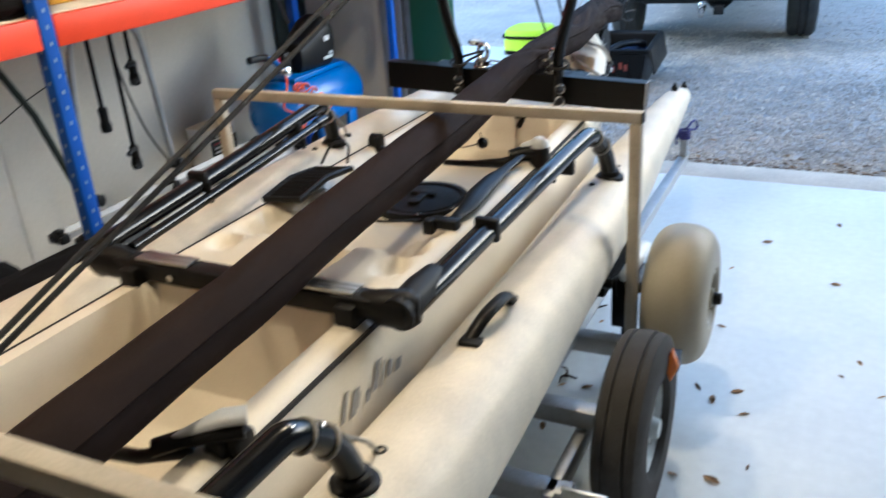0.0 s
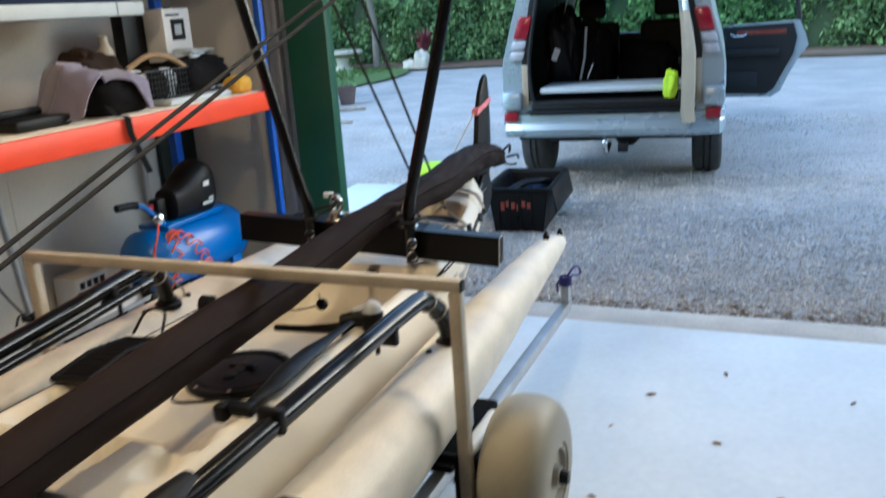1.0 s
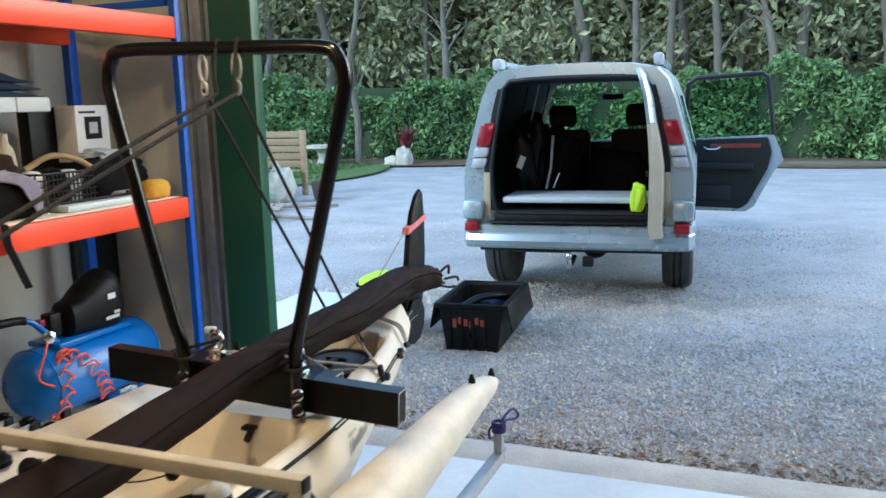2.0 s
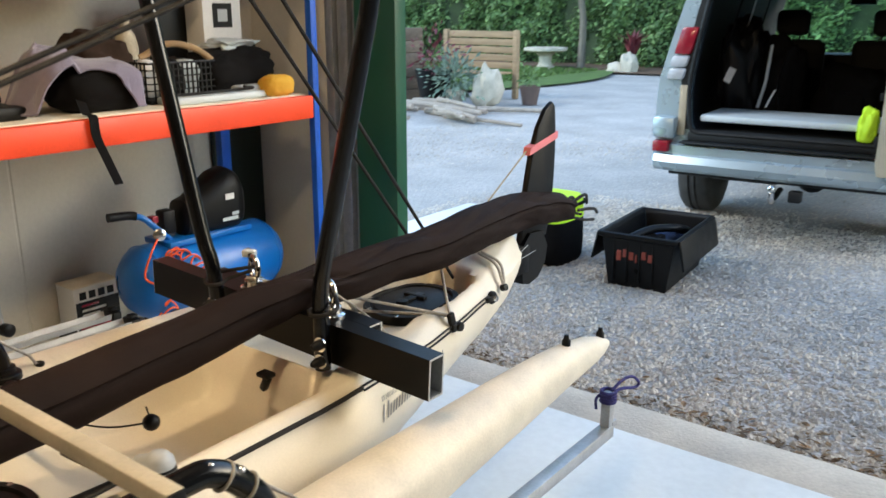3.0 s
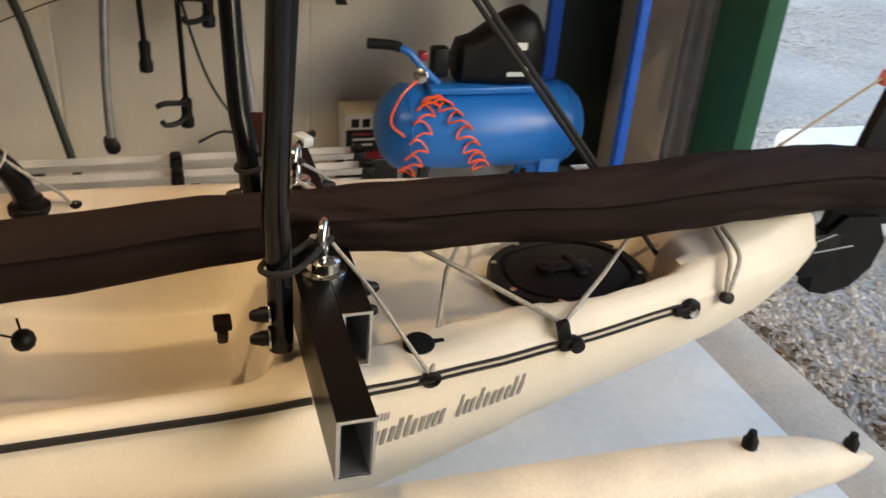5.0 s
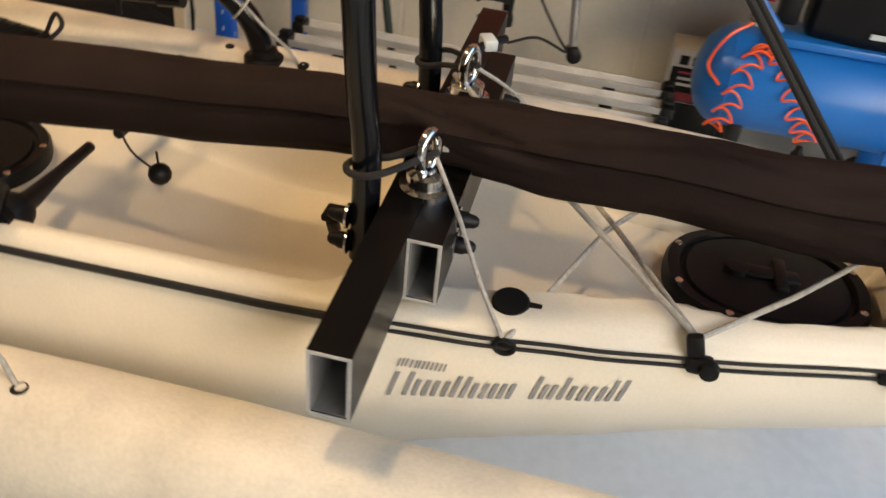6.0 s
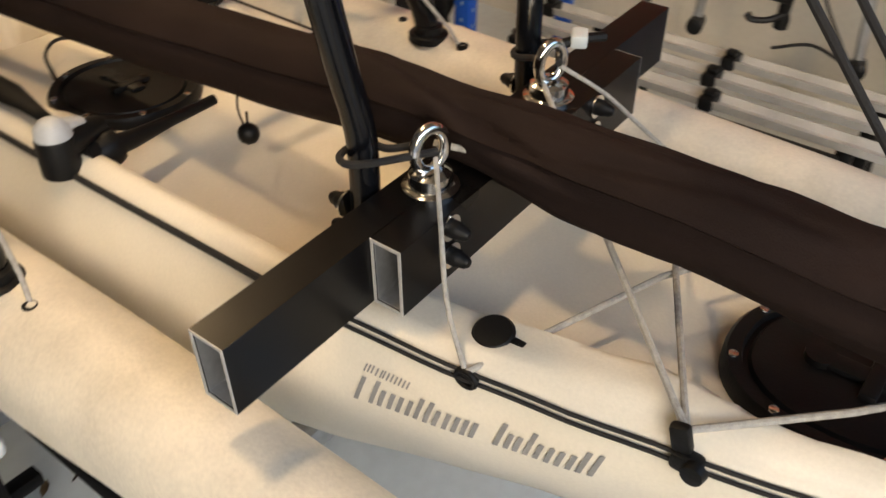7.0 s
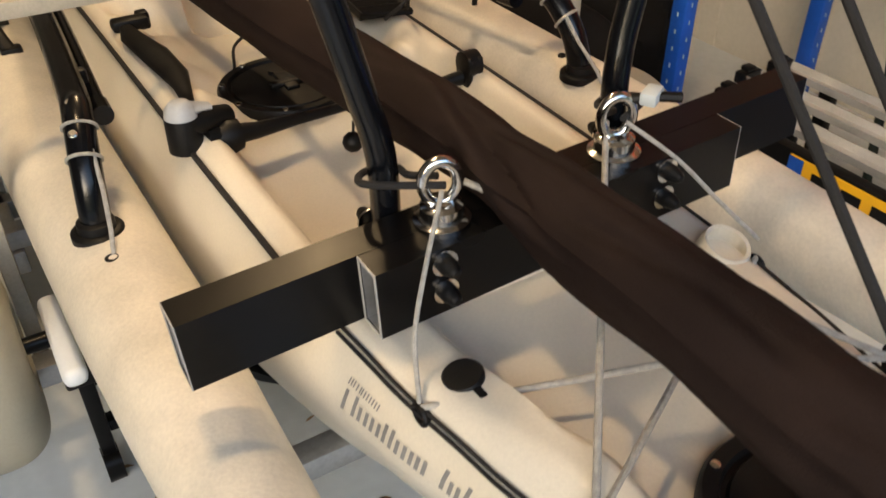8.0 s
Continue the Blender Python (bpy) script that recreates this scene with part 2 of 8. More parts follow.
def part(name, bm, mat, parent=None, label="", smooth=True, split=40):
    """Links a bmesh made in world metres as one mesh under a thing or part."""
    me = bpy.data.meshes.new(name)
    if parent:
        bmesh.ops.translate(bm, verts=bm.verts, vec=-origin(parent))
    bm.normal_update()
    bm.to_mesh(me)
    bm.free()
    me.materials.append(mat)
    if smooth:
        me.polygons.foreach_set("use_smooth", [True] * len(me.polygons))
        me.set_sharp_from_angle(angle=radians(split))
    ob = new(name, me)
    if parent:
        ob.parent = parent
    if label:
        ob["label"] = label
    return ob


def solid(name, bm, mat, label, category, group="", kind="", split=40):
    return tagged(part(name, bm, mat, None, "", True, split), label, category, group, kind)


def bm_new():
    return bmesh.new()


def box(bm, lo, hi, bevel=0.0, seg=2, turn=None):
    lo, hi = Vector(lo), Vector(hi)
    c, s = (lo + hi) / 2, hi - lo
    made = bmesh.ops.create_cube(bm, size=1)["verts"]
    bmesh.ops.scale(bm, vec=s, verts=made)
    if bevel:
        edges = list({e for v in made for e in v.link_edges})
        res = bmesh.ops.bevel(bm, geom=edges, offset=min(bevel, min(s) * 0.45), segments=seg, affect="EDGES", profile=0.5)
        made = list({v for f in res["faces"] for v in f.verts} | {v for v in made if v.is_valid})
    m = Matrix.Translation(c)
    if turn is not None:
        m = m @ turn
    bmesh.ops.transform(bm, matrix=m, verts=made)
    return made


def sweep(bm, pts, radius, seg=10, caps=True, flat=1.0, up=(0, 0, 1)):
    """A round bar along a line of points; radius may be a list."""
    pts = [Vector(p) for p in pts]
    rad = radius if isinstance(radius, (list, tuple)) else [radius] * len(pts)
    rings, side = [], None
    for i, p in enumerate(pts):
        d = (pts[min(i + 1, len(pts) - 1)] - pts[max(i - 1, 0)]).normalized()
        if side is None:
            ref = Vector(up) if abs(d.dot(Vector(up))) < 0.95 else Vector((1, 0, 0))
            side = d.cross(ref).normalized()
        else:
            side = (side - d * side.dot(d)).normalized()
        top = side.cross(d).normalized()
        rings.append([bm.verts.new(p + side * rad[i] * math.cos(a) + top * rad[i] * flat * math.sin(a)) for a in (2 * math.pi * k / seg for k in range(seg))])
    for r, s in zip(rings, rings[1:]):
        for k in range(seg):
            bm.faces.new((r[k], r[(k + 1) % seg], s[(k + 1) % seg], s[k]))
    if caps:
        bm.faces.new(rings[0][::-1])
        bm.faces.new(rings[-1])
    bmesh.ops.recalc_face_normals(bm, faces=bm.faces[:])
    return rings


def curve_pts(pts, n=8):
    """A smooth line through the points (Catmull-Rom)."""
    p = [Vector(q) for q in pts]
    p = [p[0] * 2 - p[1]] + p + [p[-1] * 2 - p[-2]]
    out = []
    for i in range(1, len(p) - 2):
        for k in range(n):
            t = k / n
            a, b, c, d = p[i - 1:i + 3]
            out.append(0.5 * ((2 * b) + (c - a) * t + (2 * a - 5 * b + 4 * c - d) * t * t + (3 * b - a - 3 * c + d) * t ** 3))
    out.append(p[-2])
    return out


def rod(bm, a, b, r, seg=10):
    return sweep(bm, [a, b], r, seg)


def spin(bm, centre, axis, profile, seg=28):
    """A turned body: profile rows are (distance along the axis, radius)."""
    axis = Vector(axis).normalized()
    ref = Vector((0, 0, 1)) if abs(axis.z) < 0.9 else Vector((1, 0, 0))
    u = axis.cross(ref).normalized()
    v = axis.cross(u)
    c, rings = Vector(centre), []
    for h, r in profile:
        if r < 1e-5:
            rings.append([bm.verts.new(c + axis * h)])
        else:
            rings.append([bm.verts.new(c + axis * h + (u * math.cos(a) + v * math.sin(a)) * r) for a in (2 * math.pi * k / seg for k in range(seg))])
    for p, q in zip(rings, rings[1:]):
        for k in range(seg):
            j = (k + 1) % seg
            quad = [p[k % len(p)], p[j % len(p)], q[j % len(q)], q[k % len(q)]]
            quad = list(dict.fromkeys(quad))
            if len(quad) > 2:
                bm.faces.new(quad)
    for ring, flip in ((rings[0], True), (rings[-1], False)):
        if len(ring) > 2:
            bm.faces.new(ring[::-1] if flip else ring)
    bmesh.ops.recalc_face_normals(bm, faces=bm.faces[:])


def loft(bm, rings, closed=True, caps=True):
    vs = [[bm.verts.new(p) for p in r] for r in rings]
    n = len(vs[0])
    for a, b in zip(vs, vs[1:]):
        for k in range(n if closed else n - 1):
            bm.faces.new((a[k], a[(k + 1) % n], b[(k + 1) % n], b[k]))
    if caps and closed:
        bm.faces.new(vs[0][::-1])
        bm.faces.new(vs[-1])
    bmesh.ops.recalc_face_normals(bm, faces=bm.faces[:])
    return vs


def ball(bm, c, r, sub=2, squash=(1, 1, 1), rough=0.0, seed=0.0):
    made = bmesh.ops.create_icosphere(bm, subdivisions=sub, radius=1)["verts"]
    for v in made:
        k = 1 + rough * noise.noise(v.co * 1.7 + Vector((seed, seed * 2.1, -seed)))
        v.co = Vector((c[0] + v.co.x * r * squash[0] * k, c[1] + v.co.y * r * squash[1] * k, c[2] + v.co.z * r * squash[2] * k))
    return made


def grid_cloth(bm, f, nu, nv):
    """A sheet from f(u, v), u and v in 0..1."""
    vs = [[bm.verts.new(f(i / nu, j / nv)) for j in range(nv + 1)] for i in range(nu + 1)]
    for i in range(nu):
        for j in range(nv):
            bm.faces.new((vs[i][j], vs[i + 1][j], vs[i + 1][j + 1], vs[i][j + 1]))
    bmesh.ops.recalc_face_normals(bm, faces=bm.faces[:])


def step(a, b, x):
    t = min(1, max(0, (x - a) / (b - a)))
    return t * t * (3 - 2 * t)


def lerp_table(rows, y):
    for (a, p), (b, q) in zip(rows, rows[1:]):
        if y <= b:
            t = min(1, max(0, (y - a) / (b - a)))
            t = t * t * (3 - 2 * t) * 0.35 + t * 0.65
            return p + (q - p) * t
    return rows[-1][1]


def plain(name, lo, hi, mat, bevel=0.0, parent=None, label="", turn=None):
    bm = bm_new()
    box(bm, lo, hi, bevel, 2, turn)
    return part(name, bm, mat, parent, label)


def structure(name, lo, hi, mat, label, category, bevel=0.0):
    bm = bm_new()
    box(bm, lo, hi, bevel)
    return solid(name, bm, mat, label, category, "", "structure")


# ---- the shed and the ground ----
GROUND_Z = -0.05
WALL_X, FRONT_Y, BACK_Y, RIGHT_X, TOP_Z = -3.02, 4.40, -3.2, 3.2, 3.30
DOOR_Z = 3.15


def ground_sheet():
    bm = bm_new()
    xs = [-140, -60, -30] + [-18 + i * 1.0 for i in range(37)] + [30, 60, 140]
    ys = [-60, -20, 0, 2] + [4.2 + i * 0.9 for i in range(32)] + [45, 80, 160]
    vs = [[bm.verts.new((x, y, GROUND_Z + (0.02 * noise.noise(Vector((x * 0.4, y * 0.4, 0))) if y > 5.5 else 0))) for y in ys] for x in xs]
    for a, b in zip(vs, vs[1:]):
        for j in range(len(ys) - 1):
            bm.faces.new((a[j], b[j], b[j + 1], a[j + 1]))
    return solid("ground", bm, GRAVEL, "grey gravel yard reaching to the trees", "ground", "", "structure")


ground_sheet()
structure("floor", (WALL_X - 0.1, BACK_Y - 0.1, -0.12), (RIGHT_X + 0.1, 4.05, 0.0), FLOOR_PAINT, "white painted concrete shed floor with light scuffs", "floor")
structure("floor_edge", (WALL_X - 0.1, 4.05, -0.12), (RIGHT_X + 0.1, 4.28, -0.006), CONCRETE, "bare pale concrete strip along the doorway", "floor edge", 0.008)


def panel_wall(name, axis, at, lo, hi, z0, z1, out, label, mat=WALL_PAINT):
    """Flat steel-faced panels with fine butt joints."""
    bm = bm_new()
    pitch, pts, s = 0.90, [], lo
    while s < hi - 1e-6:
        for ds, d in ((0, 0), (0.884, 0), (0.888, -0.003), (0.894, -0.003), (0.898, 0)):
            if s + ds <= hi:
                pts.append((s + ds, d))
        s += pitch
    pts.append((hi, 0))
    front, back = [], []
    for s, d in pts:
        for store, off in ((front, d), (back, -0.06)):
            p = at + out * off
            store.append([bm.verts.new((p, s, z) if axis == "x" else (s, p, z)) for z in (z0, z1)])
    for row in (front, back):
        for a, b in zip(row, row[1:]):
            bm.faces.new((a[0], b[0], b[1], a[1]))
    for k in (0, -1):
        bm.faces.new((front[k][0], front[k][1], back[k][1], back[k][0]))
    for a, b, c, d in zip(front, front[1:], back, back[1:]):
        bm.faces.new((a[1], b[1], d[1], c[1]))
    bmesh.ops.recalc_face_normals(bm, faces=bm.faces[:])
    return solid(name, bm, mat, label, "wall", "", "structure", 20)


panel_wall("wall_west", "x", WALL_X, BACK_Y, FRONT_Y, 0, TOP_Z, 1, "pale beige steel-faced panel side wall")
panel_wall("wall_north", "y", FRONT_Y, WALL_X, -2.452, 0, TOP_Z, -1, "pale beige steel-faced panel wall beside the door")
# unseen walls and ceiling, darkened so that less lamp light bounces back
panel_wall("wall_east", "x", RIGHT_X, BACK_Y, FRONT_Y, 0, TOP_Z, -1, "unseen panel side wall, dark grey to cut bounced light", LOW_BOUNCE_GREY)
panel_wall("wall_south", "y", BACK_Y, WALL_X, RIGHT_X, 0, TOP_Z, 1, "unseen panel rear wall, dark grey to cut bounced light", LOW_BOUNCE_GREY)
structure("ceiling", (WALL_X - 0.06, BACK_Y - 0.06, TOP_Z), (RIGHT_X + 0.06, FRONT_Y + 0.12, TOP_Z + 0.08), LOW_BOUNCE_GREY, "unseen shed ceiling, dark grey to cut bounced light", "ceiling")
structure("lintel", (-2.452, FRONT_Y, DOOR_Z), (RIGHT_X, FRONT_Y + 0.12, TOP_Z), WALL_PAINT, "pale steel panel over the doorway", "lintel")

jamb = thing("door_jamb", (-2.3, FRONT_Y, 0), "dark green steel door jamb with grey roller track", "door jamb", "", "structure")
plain("green_post", (-2.246, FRONT_Y - 0.07, -0.05), (-2.003, FRONT_Y + 0.005, DOOR_Z), GREEN_PAINT, 0.006, jamb)
for x0, x1, d in ((-2.448, -2.400, 0.03), (-2.394, -2.362, 0.055), (-2.356, -2.310, 0.035), (-2.304, -2.250, 0.06)):
    plain("track_rail", (x0, FRONT_Y - 0.05 + d - 0.03, 0), (x1, FRONT_Y + 0.06, DOOR_Z), GALV, 0.003, jamb, "grey steel roller door track")
structure("door_jamb_east", (2.9, FRONT_Y - 0.03, -0.05), (RIGHT_X, FRONT_Y + 0.12, DOOR_Z), GREEN_PAINT, "dark green steel door jamb", "door jamb", 0.006)
for place in LAMPS:
    lampbody = thing("ceiling_light", (place[0], place[1], TOP_Z), "slim white ceiling batten light", "ceiling light", "ceiling lights")
    plain("housing", (place[0] - 0.62, place[1] - 0.07, place[2] + 0.03), (place[0] + 0.62, place[1] + 0.07, place[2] + 0.09), WHITE_PLASTIC, 0.01, lampbody)
    for dx in (-0.5, 0.5):
        bm = bm_new()
        rod(bm, (place[0] + dx, place[1], place[2] + 0.088), (place[0] + dx, place[1], TOP_Z), 0.004, 6)
        part("hanger", bm, ZINC, lampbody, "thin steel hanger")


# ---- the kayak ----
CX = -1.015
HALF = ((-1.80, 0.02), (-1.55, 0.11), (-1.1, 0.21), (-0.4, 0.28), (0.5, 0.310), (1.2, 0.304), (2.2, 0.290), (2.6, 0.281), (2.85, 0.262), (3.0, 0.240), (3.14, 0.213), (3.4, 0.153), (3.60, 0.096), (3.71, 0.06), (3.77, 0.028))
BULGE = ((-1.80, 0.02), (-1.55, 0.12), (-1.1, 0.23), (-0.4, 0.31), (0.5, 0.342), (1.2, 0.347), (2.2, 0.346), (2.5, 0.338), (2.68, 0.320), (2.85, 0.288), (3.0, 0.258), (3.14, 0.226), (3.4, 0.160), (3.60, 0.100), (3.71, 0.062), (3.77, 0.028))
GUN_Z = ((-1.80, 0.78), (-1.3, 0.70), (-0.6, 0.67), (2.6, 0.66), (2.9, 0.662), (3.4, 0.668), (3.62, 0.675), (3.80, 0.69))
KEEL_Z = ((-1.80, 0.55), (-1.5, 0.36), (-1.0, 0.29), (0.0, 0.27), (2.4, 0.28), (3.0, 0.355), (3.3, 0.41), (3.54, 0.475), (3.65, 0.52), (3.74, 0.585), (3.77, 0.62))


def hull_section(y):
    """Right-hand outline from the keel to the gunwale, as (half breadth, height)."""
    g, b, zg, zk = lerp_table(HALF, y), lerp_table(BULGE, y), lerp_table(GUN_Z, y), lerp_table(KEEL_Z, y)
    d, f, k = zg - zk, 1 - 0.6 * step(2.7, 2.95, y), step(2.3, 3.4, y)
    # a full round bilge amidships that turns into a sharp V at the stern
    full = ((0.0, 0.0), (0.34, 0.02), (0.68, 0.08), (0.90, 0.22), (0.985, 0.40), (1.0, 0.56))
    sharp = ((0.0, 0.0), (0.22, 0.06), (0.45, 0.18), (0.68, 0.36), (0.86, 0.56), (0.97, 0.76))
    low = [(b * (u0 + (u1 - u0) * k), zk + d * (v0 + (v1 - v0) * k)) for (u0, v0), (u1, v1) in zip(full, sharp)]
    return low + [(b * (0.72 - 0.22 * k) + g * (0.28 + 0.22 * k) + 0.003, zk + (0.76 + 0.10 * k) * d), (b * 0.30 * (1 - k) + g * (1 - 0.30 * (1 - k)) + 0.008 * f, zk + (0.90 + 0.02 * k) * d), (g + 0.003 * f, zk + 0.975 * d), (g, zg)]


def hull_half(y, z):
    """Half breadth of the hull's skin at height z."""
    s = hull_section(y)
    for (a, za), (b, zb) in zip(s, s[1:]):
        if za <= z <= zb:
            return a + (b - a) * (z - za) / max(1e-6, zb - za)
    return s[-1][0]


# recesses of the deck: y from, y to, half breadth from, to, floor height, softness
WELLS = (
    (1.50, 2.69, 0.0, 0.254, ((1.5, 0.60), (2.06, 0.598), (2.25, 0.560), (2.45, 0.530), (2.69, 0.535)), 0.075),
    (1.36, 1.62, 0.0, 0.10, 0.47, 0.04),
    (0.30, 1.20, 0.0, 0.25, 0.45, 0.034),
    (-0.75, 0.22, 0.0, 0.20, 0.52, 0.06),
    (2.715, 3.425, 0.0, 0.20, 0.630, 0.018),
)


SCOOPS = ((1.43, 0.225, 0.046, 0.045, 0.022), (1.53, 0.215, 0.050, 0.055, 0.026), (1.635, 0.210, 0.048, 0.052, 0.022))


def deck_height(u, y):
    """Height of the deck at half breadth u from the middle line."""
    g, z = lerp_table(HALF, y), lerp_table(GUN_Z, y)
    z += 0.012 * step(g, g - 0.02, u) - 0.01 * step(0.10, 0, u) * step(1.1, 1.2, y) * step(1.5, 1.4, y)
    if y > 2.8:
        z += 0.028 * step(2.8, 3.1, y) * step(g, g - 0.045, u) * (0.6 + 0.4 * step(3.3, 3.6, y))
        z += 0.030 * step(3.35, 3.62, y) * step(3.82, 3.72, y) * step(g, 0, u)
    for y0, y1, u0, u1, floor, soft in WELLS:
        u1 = min(u1, g - (0.036 if y0 < 2.7 else 0.08 - 0.035 * step(3.05, 3.25, y)))
        floor = lerp_table(floor, y) if isinstance(floor, tuple) else floor
        corner = 0.06
        ry = max(y0 + corner - y, y - (y1 - corner), 0) / corner
        w = u1 - (1 - math.sqrt(max(0, 1 - min(1, ry) ** 2))) * corner
        k = step(w, w - soft, u) * step(y0, y0 + soft * 0.8, y) * step(y1, y1 - soft * 0.8, y)
        if floor < z:
            z = z + (floor - z) * k
    # heel scoops pressed into the side decks
    for yc, uc, ry, ru, deep in SCOOPS:
        e = math.hypot((y - yc) / ry, (u - uc - 0.10 * (y - yc)) / ru)
        z -= deep * step(1.0, 0.55, e)
    # moulded seat humps and foot ramps
    if 1.55 < y < 2.1:
        z += 0.045 * step(0.12, 0.19, u) * step(0.235, 0.20, u) * math.sin((y - 1.55) / 0.55 * math.pi * 3) ** 2 * step(2.1, 2.0, y)
    return z


def hull_mesh():
    bm = bm_new()
    ys = [-1.80 + i * 0.05 for i in range(40)] + [0.2 + i * 0.02 for i in range(176)] + [3.715, 3.73, 3.745, 3.76, 3.77]
    nd = 56
    rings = []
    for y in ys:
        right = hull_section(y)
        g = right[-1][0]
        row = [(CX + a, y, z) for a, z in right]
        row += [(CX + g * (1 - 2 * k / nd), y, deck_height(abs(g * (1 - 2 * k / nd)), y)) for k in range(1, nd)]
        row += [(CX - a, y, z) for a, z in right[::-1]][:-1]
        rings.append(row)
    loft(bm, rings)
    bmesh.ops.remove_doubles(bm, verts=bm.verts, dist=0.0004)
    bmesh.ops.recalc_face_normals(bm, faces=bm.faces[:])
    return bm


kayak = thing("kayak", (CX, 1.0, 0.27), "cream plastic tandem sailing kayak on a trailer", "kayak")
part("hull", hull_mesh(), CREAM, kayak, "", True, 55)


def toe(mid, y):
    """The float's middle line, which runs closer to the hull towards the stern."""
    return mid + math.copysign(0.036, mid - CX) * min(1.1, max(0, (3.30 - y) / 1.9))


def ama_mesh(mid, dz):
    """An outrigger float: a rounded tube that sweeps up to a fine bow."""
    bm = bm_new()
    rows = ((-1.30, 0.015, 0.60, 0.02), (-1.22, 0.06, 0.56, 0.055), (-1.0, 0.105, 0.52, 0.10), (-0.5, 0.130, 0.487, 0.13), (0.2, 0.132, 0.485, 0.133), (0.8, 0.122, 0.489, 0.125), (1.3, 0.112, 0.493, 0.116),
            (1.7, 0.104, 0.498, 0.108), (2.1, 0.100, 0.507, 0.103), (2.4, 0.096, 0.516, 0.098), (2.6, 0.089, 0.524, 0.090), (2.8, 0.079, 0.532, 0.079), (3.0, 0.070, 0.538, 0.071), (3.2, 0.061, 0.543, 0.062),
            (3.35, 0.052, 0.545, 0.052), (3.45, 0.042, 0.541, 0.043), (3.53, 0.029, 0.533, 0.030), (3.58, 0.014, 0.527, 0.015), (3.60, 0.004, 0.524, 0.004))
    ys = [-1.3 + i * 0.05 for i in range(94)] + [3.43, 3.46, 3.49, 3.52, 3.545, 3.565, 3.585, 3.60]
    tabs = [[(r[0], r[k]) for r in rows] for k in (1, 2, 3)]
    rings = []
    for y in ys:
        w, z, h = (lerp_table(t, y) for t in tabs)
        cx = toe(mid, y)
        ring = []
        for k in range(28):
            a = 2 * math.pi * k / 28
            c, s = math.cos(a), math.sin(a)
            ring.append((cx + w * math.copysign(abs(c) ** 0.9, c), y, z + dz + h * math.copysign(abs(s) ** 0.92, s)))
        rings.append(ring)
    loft(bm, rings)
    return bm


def hinge_cup(parent, x, y, z):
    bm = bm_new()
    spin(bm, (x, y, z - 0.012), (0, 0, 1), ((0, 0.040), (0.013, 0.040), (0.016, 0.037), (0.017, 0.029), (0.030, 0.028), (0.032, 0.024), (0.032, 0.0)), 24)
    return part("hinge_cup", bm, BLACK_PLASTIC, parent, "round black plastic socket")


def eyelet(parent, x, y, z, r=0.012):
    bm = bm_new()
    spin(bm, (x, y, z - 0.006), (0, 0, 1), ((0, r), (0.009, r), (0.011, r * 0.6), (0.004, r * 0.4), (0.004, 0)), 14)
    return part("eyelet", bm, BLACK_PLASTIC, parent, "small dark eyelet")


